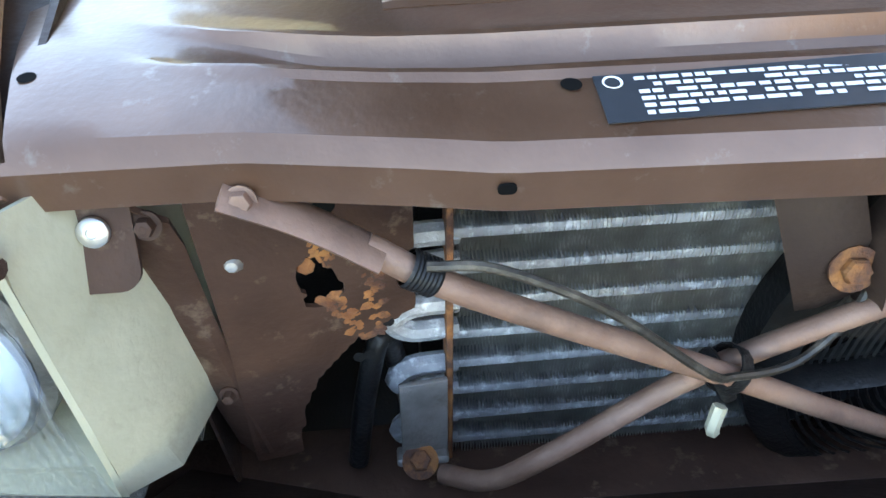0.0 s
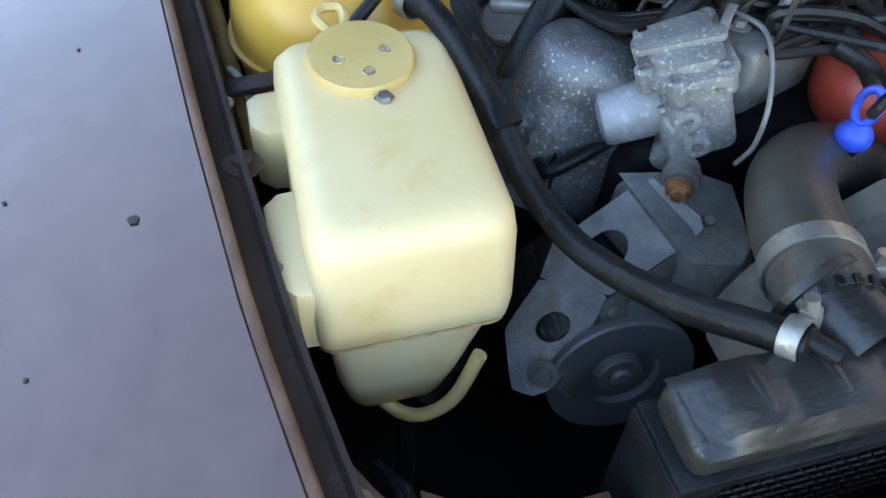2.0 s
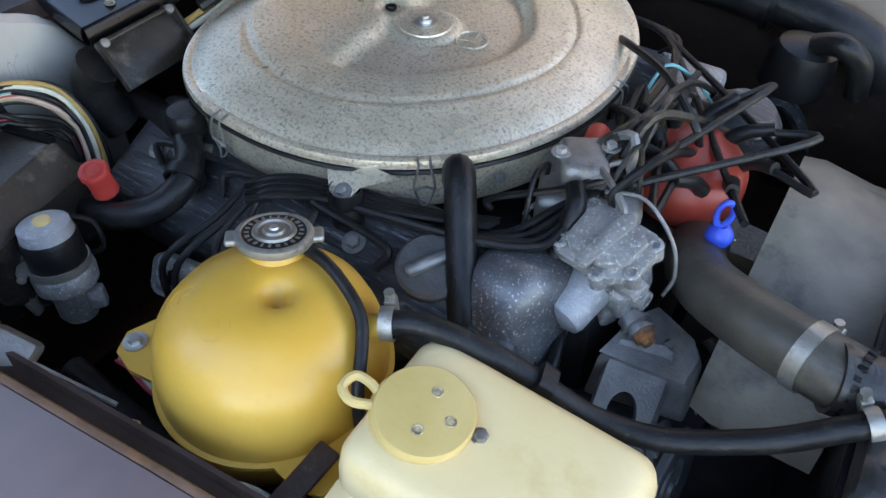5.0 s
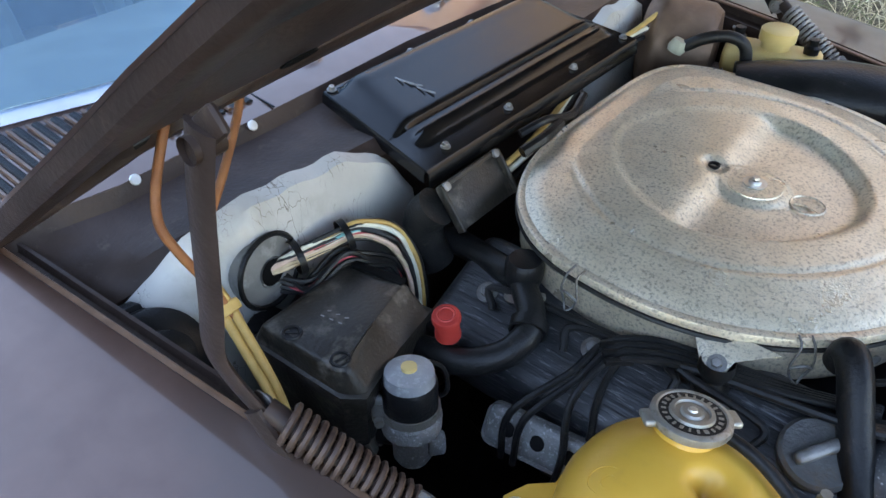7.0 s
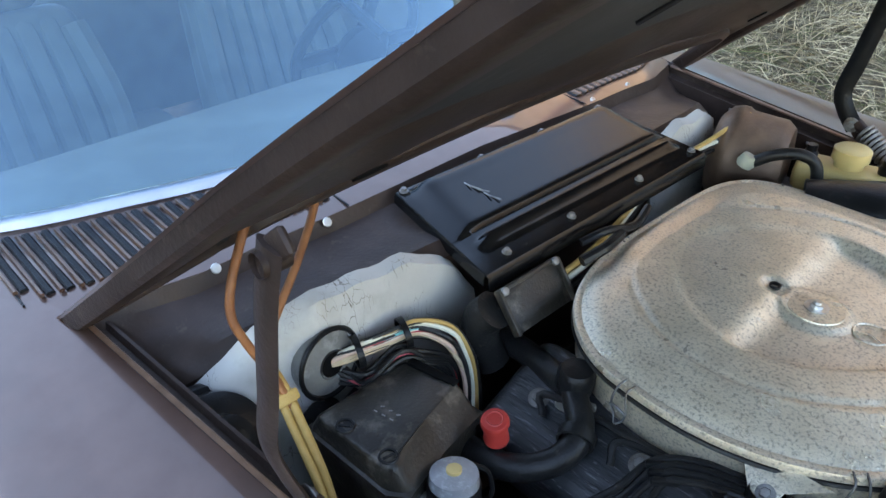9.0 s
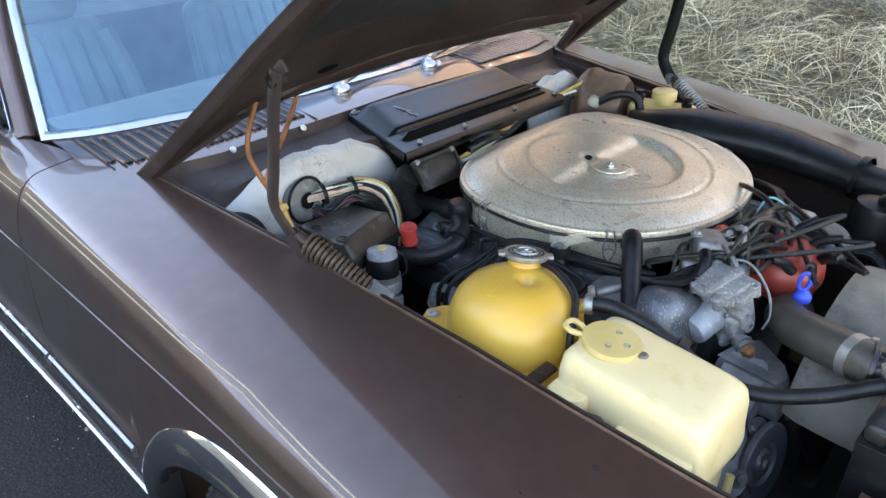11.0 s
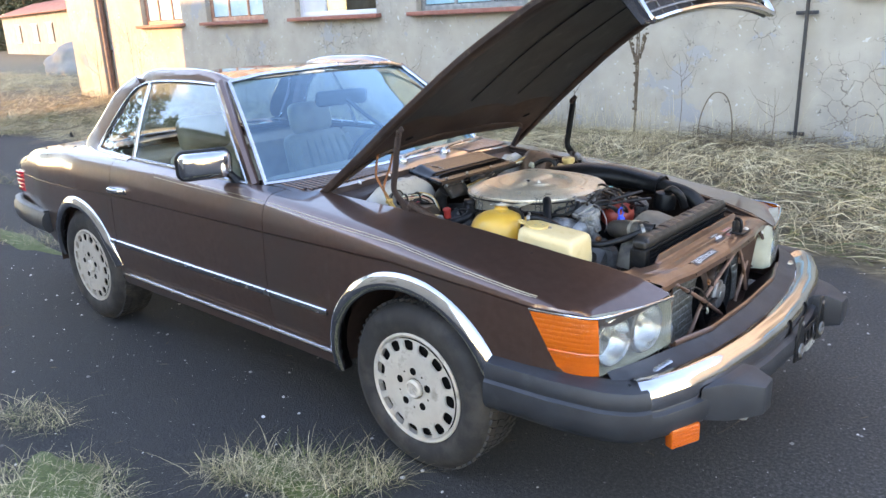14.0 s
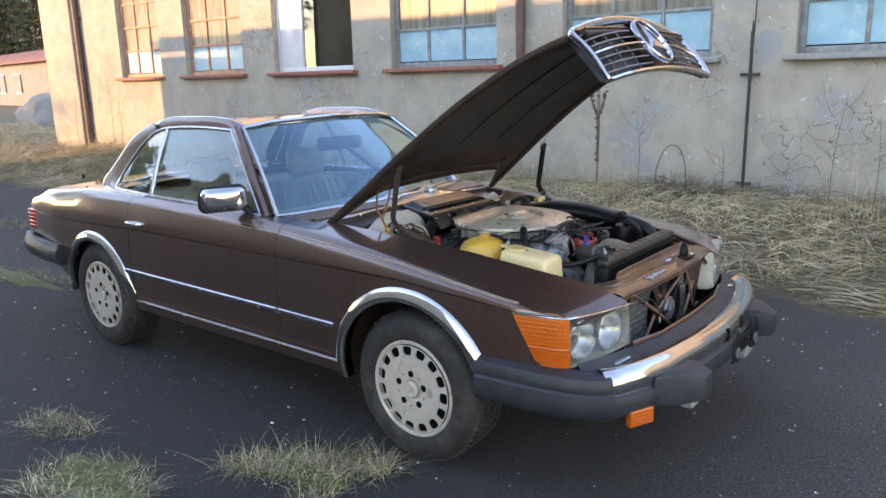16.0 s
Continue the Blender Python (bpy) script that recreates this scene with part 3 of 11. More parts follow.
for side, nm in ((-1, "fender"), (1, "fender")):
    fen = part(nm, fender(side), PAINT, car, "brown metallic front wing with faded clearcoat", 30, 0.0035, 0)
    # folded edge and rain gutter along the bonnet opening
    bm = BM()
    rows = []
    for i in range(40):
        x = -0.63 + i / 39 * 1.36
        y, z = lerp_table(YI, x), lerp_table(ZI, x) - (0.012 if x > 0.72 else 0)
        deep = lerp_table([(0.60, 1.0), (0.72, 0.35)], x)
        rows.append([V(x, side * (y + dy * (0.4 + 0.6 * deep)), z + dz * deep) for dy, dz in ((0.001, 0.0005), (-0.003, -0.003), (-0.004, -0.018), (-0.010, -0.022), (-0.024, -0.024), (-0.028, -0.017), (-0.031, -0.017), (-0.032, -0.03), (-0.034, -0.055))])
    sheet(bm, rows)
    part("gutter", bm, PAINT_DIRTY, fen, "dusty brown bonnet gutter", 25, 0.002, 0)
    # raw edge of the wing along the gutter
    part("edge_seam", tube(BM(), [V(x, side * (lerp_table(YI, x) - 0.004), lerp_table(ZI, x) - 0.0025 - (0.012 if x > 0.72 else 0)) for x in np.linspace(-0.62, 0.74, 30)], 0.0052, 8, 1, flat=(1.0, 0.55)), EDGEBROWN, fen, "worn brown edge of the wing")
    # two fine stripes along the shoulder
    for dz in (0.0, 0.010):
        pts = [stripe_pt(min(x, 0.66), lerp_table([(-0.76, 0.874), (-0.05, 0.832), (0.46, 0.762), (0.66, 0.742)], x), dz, side) for x in np.linspace(-0.76, 0.50, 40)]
        part("pinstripe", tube(BM(), pts, 0.0015, 5, 1), STRIPE, fen)
    # lower front corner between arch and bumper, under the lamps
    bm = BM()
    rows = []
    for x in np.linspace(0.497, 0.74, 8):
        w = lerp_table(WID, min(x, 0.7)) - max(0, x - 0.70) * 1.2
        zt = lerp_table([(0.497, 0.725), (0.585, 0.553), (0.68, 0.545), (0.76, 0.54)], x)
        rows.append([V(x, side * (w + lerp_table([(0.28, -0.040), (0.36, -0.020), (0.46, -0.005), (0.56, 0.0), (0.66, -0.001), (0.73, -0.006)], z)), z) for z in (0.41 + (zt - 0.41) * j / 5 for j in range(6))])
    sheet(bm, rows)
    part("lower_panel", bm, PAINT, fen, "", 30, 0.003, 0)
    # chrome lip round the front arch
    for cx, cz, r, a0, a1 in ((*ARCH_F, 20, 186), (*ARCH_R, 12, 178)):
        bm = BM()
        rows = []
        for i in range(41):
            a = radians(a0 + (a1 - a0) * i / 40)
            x, z = cx + r * math.cos(a), cz + r * math.sin(a)
            w = lerp_table(WID, x)
            base = w + lerp_table([(0.20, -0.06), (0.36, -0.02), (0.5, 0.0), (0.75, -0.004)], z)
            row = []
            for dr, dy in ((-0.010, -0.035), (-0.016, 0.004), (-0.014, 0.016), (-0.008, 0.022), (0.002, 0.0235), (0.014, 0.0212), (0.026, 0.0162), (0.036, 0.0105), (0.043, 0.005), (0.047, -0.004)):
                row.append(V(cx + (r + dr) * math.cos(a), side * (base + dy), cz + (r + dr) * math.sin(a)))
            rows.append(row)
        sheet(bm, rows)
        part("wheel_arch_trim", bm, CHROME, fen if cx > -1 else car, "polished chrome wheel arch trim", 40)
    # front door
    door = part("door", side_panel(-2.045, -0.7795, side), PAINT, car, "brown metallic door", 30, 0.0035, 0)
    for dz in (0.0, 0.010):
        pts = [stripe_pt(x, lerp_table([(-1.62, 0.900), (-0.785, 0.875)], x), dz, side) for x in np.linspace(-1.62, -0.785, 20)]
        part("pinstripe", tube(BM(), pts, 0.0011, 5, 1), STRIPE, door)
    bm = BM()
    rbox(bm, (0.155, 0.012, 0.030), pose(-1.955, side * 0.834, 0.803), 0.006)
    hnd = part("door_handle", bm, CHROME, door, "chrome door handle")
    bm = BM()
    tube(bm, [V(-2.03, side * 0.838, 0.806), V(-2.00, side * 0.862, 0.806), V(-1.92, side * 0.865, 0.806), V(-1.885, side * 0.840, 0.806)], 0.010, 8, 5, flat=(1.0, 1.3))
    part("grip", bm, CHROME, hnd)
    # black strips that stand in for the shade in the door gaps
    for sx in (-0.7778, -2.0468):
        bm = BM()
        sheet(bm, [[V(sx + dx, side * (y - 0.006), z - 0.001) for y, z in side_profile(sx)] for dx in (-0.012, 0.012)])
        part("gap_shade_strip", bm, PLASTIC, door, "", 40, 0.002, 0)
    # rear wing
    rear = part("rear_fender", side_panel(-3.44, -2.0485, side), PAINT, car, "brown metallic rear wing", 30, 0.0035, 0)
    if side < 0:
        fm = Matrix.Translation((-2.770, -(lerp_table(WID, -2.75) - 0.034), 0.848)) @ Matrix.Rotation(radians(78), 4, "X")
        ol = rounded(0.190, 0.112, 0.016)
        flap = part("fuel_flap", prism(BM(), ol, 0, 0.0025, fm, 0.001), PAINT, rear)
        part("flap_gap", tube(BM(), [fm @ V(x, y, 0.0022) for x, y in ol], 0.0022, 5, 1, True), PLASTIC, flap)
    # bright strips along sides and sill
    for x0, x1, own in ((-2.10, -2.05, rear), (-2.04, -0.785, door), (-0.775, -0.405, fen)):
        pts = [V(x, side * (lerp_table(WID, x) + 0.006), 0.523 - 0.004 * (x + 2.05)) for x in np.linspace(x0, x1, 8)]
        part("side_moulding", tube(BM(), pts, 0.010, 8, 1, flat=(0.75, 1.35)), CHROME_DULL, own, "bright side moulding")
    pts = [V(x, side * (lerp_table(WID, x) - 0.020), 0.344) for x in np.linspace(-2.06, -0.40, 12)]
    part("sill_strip", tube(BM(), pts, 0.008, 8, 1), CHROME_DULL, car, "bright sill strip")
    # ribbed cladding below the moulding
    for z in np.linspace(0.375, 0.490, 7):
        pts = [V(x, side * (lerp_table(WID, x) - 0.0185 + 0.0145 * (z - 0.37) / 0.12), float(z)) for x in np.linspace(-2.03, -0.79, 6)]
        part("cladding_rib", tube(BM(), pts, 0.0048, 6, 1, flat=(0.6, 1.0)), PAINT, door)
        pts = [V(x, side * (lerp_table(WID, x) - 0.0185 + 0.0145 * (z - 0.37) / 0.12), float(z)) for x in np.linspace(-0.77, -0.42, 4)]
        part("cladding_rib", tube(BM(), pts, 0.0048, 6, 1, flat=(0.6, 1.0)), PAINT, fen)
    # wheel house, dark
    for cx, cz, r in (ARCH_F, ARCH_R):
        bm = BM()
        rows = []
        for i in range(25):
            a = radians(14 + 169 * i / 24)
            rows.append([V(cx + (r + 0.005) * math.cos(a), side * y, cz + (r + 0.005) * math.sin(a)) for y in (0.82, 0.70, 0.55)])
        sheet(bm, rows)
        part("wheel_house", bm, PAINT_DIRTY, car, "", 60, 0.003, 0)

# spots of dirt on the right wing
def wing_z(x, y):
    prof = side_profile(x)[11:]
    return float(np.interp(-y, [p[0] for p in prof[::-1]], [p[1] for p in prof[::-1]]))


rnd = random.Random(14)
for x, y, r in ((0.342, -0.592, 0.0050), (0.44, -0.66, 0.002), (0.30, -0.68, 0.0022), (0.16, -0.63, 0.002)):
    bm = BM()
    vs = [bm.verts.new((x + r * rnd.uniform(0.7, 1.2) * math.cos(a), y + r * rnd.uniform(0.6, 1.0) * math.sin(a), wing_z(x, y + r * 0.8 * math.sin(a)) + 0.0024)) for a in np.linspace(0, 2 * math.pi, 11, endpoint=False)]
    bm.faces.new(vs)
    part("dirt_spot", bm, PAINT_DIRTY, car, "small dark spot of dirt", 40, 0.0006, 0)

# under-body and dark floor of the car
bm = BM()
rbox(bm, (3.2, 1.30, 0.05), pose(-1.55, 0, 0.25), 0.01)
part("floor_pan", bm, PLASTIC, car, "dark underbody")
bm = BM()
rbox(bm, (0.60, 1.0, 0.04), pose(0.36, 0, 0.30), 0.01)
part("undertray", bm, PLASTIC, car, "dark engine undertray")

# ---- wheels ----
def wheel(x, y, side):
    top = new("wheel")
    top.parent = car
    top.location = (x, y, 0.315)
    top["label"] = "silver fifteen-slot alloy wheel with worn road tyre"
    m = Matrix.Rotation(radians(90), 4, "X") if side < 0 else Matrix.Rotation(radians(-90), 4, "X")
    # local z of the turned forms points outwards
    bm = BM()
    prof = [(0.196, -0.19), (0.245, -0.205), (0.290, -0.197), (0.308, -0.180), (0.314, -0.150), (0.3155, -0.10), (0.314, -0.045), (0.308, -0.018), (0.292, 0.003), (0.262, 0.013), (0.228, 0.010), (0.205, 0.000), (0.196, -0.012)]
    lathe(bm, prof, m, 64)
    ty = part("tyre", bm, TYRE, top, "worn black tyre", 50)
    bm = BM()
    for i in range(64):
        for j, zz in enumerate((-0.165, -0.125, -0.080, -0.038)):
            a = 2 * math.pi * (i + 0.5 * (j % 2)) / 64
            rbox(bm, (0.010, 0.018, 0.032), m @ Matrix.Rotation(a, 4, "Z") @ pose(0.3145, 0, zz, 0, 0, 0) @ Matrix.Rotation(radians(22 * (1 if j < 2 else -1)), 4, "X"), 0)
    part("tread_block", bm, TYRE, ty)
    bm = BM()
    lathe(bm, [(0.196, -0.012), (0.2045, -0.004), (0.2045, 0.004), (0.198, 0.007), (0.190, 0.003), (0.186, -0.008), (0.184, -0.03), (0.180, -0.17), (0.196, -0.185)], m, 64)
    part("rim", bm, ALLOY, top, "silver alloy rim")
    # face disc with fifteen slots
    bm = BM()
    n, k = 15, 8
    for s in range(n):
        a0 = 2 * math.pi * s / n
        da = 2 * math.pi / n

        def P(r, a, z):
            return m @ V(r * math.cos(a0 + a), r * math.sin(a0 + a), z)

        zf = lambda r: 0.010 - 0.10 * max(0, r - 0.125) ** 1.5 * 2.2 - 0.35 * max(0.0, 0.058 - r)
        ri, ro, half = 0.144, 0.183, da * 0.34
        inner = [(0.0, 0.0)]
        hole = []
        for i in range(16):
            t = 2 * math.pi * i / 16
            c, sn = math.cos(t), math.sin(t)
            hole.append(((ri + ro) / 2 + (ro - ri) / 2 * math.copysign(abs(c) ** 0.6, c), half * math.copysign(abs(sn) ** 0.6, sn)))
        outer = []
        for r_, a_ in hole:
            dr, dn = (r_ - 0.1635) / 0.0195, a_ / half
            q = max(abs(dr), abs(dn))
            outer.append((0.163 + dr / q * 0.024, dn / q * da / 2))
        hv = [bm.verts.new(P(r, a, zf(r))) for r, a in hole]
        hb = [bm.verts.new(P(r, a, zf(r) - 0.007)) for r, a in hole]
        ov = [bm.verts.new(P(r, a, zf(r))) for r, a in outer]
        for i in range(16):
            j = (i + 1) % 16
            bm.faces.new((ov[i], ov[j], hv[j], hv[i]))
            bm.faces.new((hv[i], hv[j], hb[j], hb[i]))
        ring_in = [0.139, 0.10, 0.062, 0.040, 0.034]
        prev = [bm.verts.new(P(0.139, -da / 2 + da * i / 4, zf(0.139))) for i in range(5)]
        for r in ring_in[1:]:
            cur = [bm.verts.new(P(r, -da / 2 + da * i / 4, zf(r) - (0.006 if r < 0.036 else 0))) for i in range(5)]
            for i in range(4):
                bm.faces.new((prev[i], prev[i + 1], cur[i + 1], cur[i]))
            prev = cur
    bmesh.ops.remove_doubles(bm, verts=bm.verts, dist=0.0008)
    face = part("wheel_face", bm, ALLOY, top, "silver slotted wheel disc", 35)
    bm = BM()
    lathe(bm, [(0.034, 0.0), (0.034, 0.012), (0.029, 0.016), (0.027, 0.0135), (0, 0.013)], m, 32)
    cap = part("centre_cap", bm, ALLOY, face)
    bm = BM()
    for j in range(3):
        a = math.pi / 2 + 2 * math.pi * j / 3
        prism(bm, [(0.0, 0.0035), (0.022, 0.0), (0.0, -0.0035)], 0.013, 0.016, m @ Matrix.Rotation(a, 4, "Z"))
    lathe(bm, [(0.022, 0.0135), (0.0245, 0.0165), (0.027, 0.0135)], m, 32)
    part("cap_emblem", bm, ALLOY, face)
    for j in range(5):
        a = 2 * math.pi * j / 5 + 0.3
        bm = BM()
        lathe(bm, [(0.0145, 0.0102), (0.0138, 0.0112), (0.0128, 0.0108), (0.0, 0.0106)], m @ Matrix.Rotation(a, 4, "Z") @ pose(0.068, 0, 0), 14)
        part("bolt_recess", bm, VOID, face)
        bm = BM()
        lathe(bm, [(0.004, 0.0102), (0.0, 0.0106)], m @ Matrix.Rotation(a + math.pi / 5, 4, "Z") @ pose(0.070, 0, 0), 8)
        part("locating_hole", bm, VOID, face)
    # black disc close behind the face, standing in for shade in the slots
    bm = BM()
    lathe(bm, [(0.0, -0.012), (0.178, -0.012), (0.185, -0.016)], m, 32)
    part("slot_shade_disc", bm, VOID, top, "black disc standing in for shade behind the wheel face")
    return top


for wx in (0.0, -2.455):
    wheel(wx, -0.812, -1)
    wheel(wx, 0.812, 1)

# ---- bonnet, open ----
HOOD = Matrix.Translation((-0.628, 0, 0.919)) @ Matrix.Rotation(radians(-41.3), 4, "Y") @ Matrix.Translation((0.628, 0, -0.919))


HOOD_LIFT = [(-0.63, 0.0), (-0.34, 0.010), (-0.08, 0.022), (0.22, 0.032), (0.50, 0.026), (0.68, 0.010), (0.79, 0.0)]
HOOD_CUT = [(0.0, 0.232), (0.75, 0.222), (0.85, 0.190), (0.91, 0.120), (0.96, 0.045), (1.0, 0.0)]


def hood_half(x):
    return lerp_table(YI, x) + lerp_table([(-0.65, 0.017), (-0.3, 0.006), (0.2, 0.0)], x)


def hood_z(x, y):
    yi = hood_half(x)
    return lerp_table(ZI, x) + 0.003 + lerp_table(HOOD_LIFT, x) + 0.020 * (1 - (abs(y) / yi) ** 2) * min(1, max(0, (x + 0.66) / 0.2))


def hood_rows(inset=0.004, dz=0.0, x0=-0.64, x1=0.79, nx=40, ny=48, cut=1.0):
    """Rows across the bonnet; its rear edge is cut back between the two corners."""
    rows = []
    for i in range(nx):
        row = []
        for j in range(ny + 1):
            v = -1 + 2 * j / ny
            v = math.copysign(1 - (1 - abs(v)) ** 1.6, v)
            xr = x0 + cut * lerp_table(HOOD_CUT, abs(v))
            x = xr + (x1 - xr) * i / (nx - 1)
            y = v * (hood_half(x) - inset)
            row.append(HOOD @ V(x, y, hood_z(x, y) + dz))
        rows.append(row)
    return rows


hood = part("bonnet", sheet(BM(), hood_rows()), PAINT, car, "open brown bonnet with dark unpainted-looking underside", 30, 0.004, -1.0)
bm = BM()
border = hood_rows(0.006, 0.0, -0.632, 0.782)
loop = [r[0] for r in border] + border[-1][1:] + [r[-1] for r in border[::-1]][1:] + border[0][::-1][1:-1]
dn = (HOOD.to_3x3() @ V(0, 0, -1)).normalized()
cen = HOOD @ V(0.1, 0, 0.84)
rows = []
for p in loop + loop[:1]:
    inn = (cen - p)
    inn = (inn - dn * inn.dot(dn)).normalized()
    rows.append([p, p + dn * 0.019, p + dn * 0.024 + inn * 0.005, p + dn * 0.026 + inn * 0.014, p + dn * 0.025 + inn * 0.050, p + dn * 0.021 + inn * 0.058, p + dn * 0.010 + inn * 0.062])
sheet(bm, rows)
part("bonnet_edge_frame", bm, PAINT_DIRTY, hood, "folded brown bonnet edge", 35, 0.002, 0)
part("bonnet_lining", sheet(BM(), hood_rows(0.035, -0.016, -0.22, 0.745, cut=0.0)), PAD, hood, "matt black lining under the bonnet", 40, 0.003, 0)
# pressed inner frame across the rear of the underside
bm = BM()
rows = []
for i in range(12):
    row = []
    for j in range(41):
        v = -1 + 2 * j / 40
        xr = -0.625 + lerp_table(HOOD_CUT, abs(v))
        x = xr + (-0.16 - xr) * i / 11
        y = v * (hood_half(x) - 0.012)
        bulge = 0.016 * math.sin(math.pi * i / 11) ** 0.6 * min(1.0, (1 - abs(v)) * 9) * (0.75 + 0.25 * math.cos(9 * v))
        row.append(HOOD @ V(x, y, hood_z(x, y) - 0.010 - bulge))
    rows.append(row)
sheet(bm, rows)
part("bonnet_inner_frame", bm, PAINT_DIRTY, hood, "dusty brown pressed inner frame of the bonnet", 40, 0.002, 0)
for s in (-1, 1):
    bm = BM()
    prism(bm, [(0.020 * math.cos(a), 0.009 * math.sin(a)) for a in np.linspace(0, 2 * math.pi, 20, endpoint=False)], 0, 0.002, HOOD @ pose(-0.30, s * 0.40, hood_z(-0.30, 0.40) - 0.029, 180, 0, 70))
    part("frame_hole", bm, VOID, hood)
# rubber seal along the rear edge
part("rear_seal", tube(BM(), [HOOD @ V(x, v * (hood_half(x) - 0.01), hood_z(x, v * hood_half(x)) - 0.014) for v in np.linspace(-0.84, 0.84, 25) for x in (-0.630 + lerp_table(HOOD_CUT, abs(v)),)], 0.006, 8, 2), RUBBER, hood, "black rubber seal")
# creases of the lining
bm = BM()
for y0 in (-0.16, 0.16):
    tube(bm, [HOOD @ V(x, y0 + 0.05 * x, hood_z(x, y0) - 0.020) for x in np.linspace(-0.12, 0.70, 8)], 0.003, 6, 2)
part("lining_seam", bm, PAD, hood)
bm = BM()
rbox(bm, (0.06, 0.035, 0.012), HOOD @ pose(-0.24, -0.565, hood_z(-0.24, 0.565) - 0.018), 0.003)
part("hinge_plate", bm, PAINT_DIRTY, hood)
bm = BM()
rbox(bm, (0.06, 0.035, 0.012), HOOD @ pose(-0.24, 0.565, hood_z(-0.24, 0.565) - 0.018), 0.003)
part("hinge_plate", bm, PAINT_DIRTY, hood)

# grille carried on the bonnet's nose: built upright, then swung up with it
GW = 1.03


def grille_pt(v, t, out=0.0):
    """v from -1 to 1 across, t from 0 (top) to 1 (bottom)."""
    zt, zb = 0.730 + 0.056 * (1 - v * v), 0.510 + 0.020 * (1 - v * v)
    return HOOD @ V(0.800 - 0.035 * abs(v) ** 2.2 - 0.012 * (t - 0.5) ** 2 * 4 + out, v * GW / 2 * (1.0 - 0.02 * t), zt + (zb - zt) * t)


grille = part("grille_shell", sheet(BM(), [[grille_pt(v * 0.985, t, -0.010 - d) for v in np.linspace(-1, 1, 21)] for t, d in ((0.03, 0), (0.05, 0.022), (0.95, 0.022), (0.97, 0))]), PLASTIC, hood, "radiator grille on the bonnet's nose", 30, 0.002, 0)
rim_pts = [grille_pt(v, 0) for v in np.linspace(-0.97, 0.97, 15)] + [grille_pt(1, t) for t in (0.06, 0.35, 0.65, 0.94)] + [grille_pt(v, 1) for v in np.linspace(0.97, -0.97, 15)] + [grille_pt(-1, t) for t in (0.94, 0.65, 0.35, 0.06)]
part("grille_frame", tube(BM(), rim_pts, 0.011, 8, 3, True, flat=(1.0, 1.4)), CHROME, hood, "chrome grille frame")
for i in range(7):
    t = 0.12 + 0.76 * i / 6
    mid = i == 3
    for a, b in ((-0.965, -0.215), (0.215, 0.965)):
        pts = [grille_pt(v, t, -0.004) for v in np.linspace(a, b, 8)]
        part("grille_bar" if mid else "grille_slat", tube(BM(), pts, 0.0080 if mid else 0.0036, 8, 2, flat=(1.5, 0.9)), CHROME if mid else STEEL, hood)
for v in (-0.80, -0.62, -0.42, 0.42, 0.62, 0.80):
    pts = [grille_pt(v, t, -0.010) for t in (0.05, 0.5, 0.95)]
    part("grille_upright", tube(BM(), pts, 0.003, 6, 2), STEEL_DARK, hood)
gm = HOOD @ Matrix.Translation((0.808, 0, 0.658)) @ Matrix.Rotation(radians(90), 4, "Y") @ Matrix.Rotation(radians(180), 4, "Z")
bm = BM()
lathe(bm, [(0.096, -0.008), (0.099, 0.006), (0.105, 0.010), (0.111, 0.005), (0.112, -0.010)], gm, 48)
part("star_ring", bm, CHROME, hood, "large chrome ring emblem in the grille")
bm = BM()
lathe(bm, [(0.0, -0.012), (0.100, -0.012)], gm, 48)
part("emblem_backing", bm, PLASTIC, hood)
bm = BM()
for j in range(3):
    mm = gm @ Matrix.Rotation(2 * math.pi * j / 3, 4, "Z")
    vs = [bm.verts.new(mm @ V(*p)) for p in ((0, 0, 0.012), (0.100, 0, 0.0), (0.010, 0.0175, -0.002), (0.010, -0.0175, -0.002))]
    bm.faces.new((vs[0], vs[1], vs[2]))
    bm.faces.new((vs[0], vs[3], vs[1]))
part("emblem_spokes", bm, CHROME, hood, "", 10)

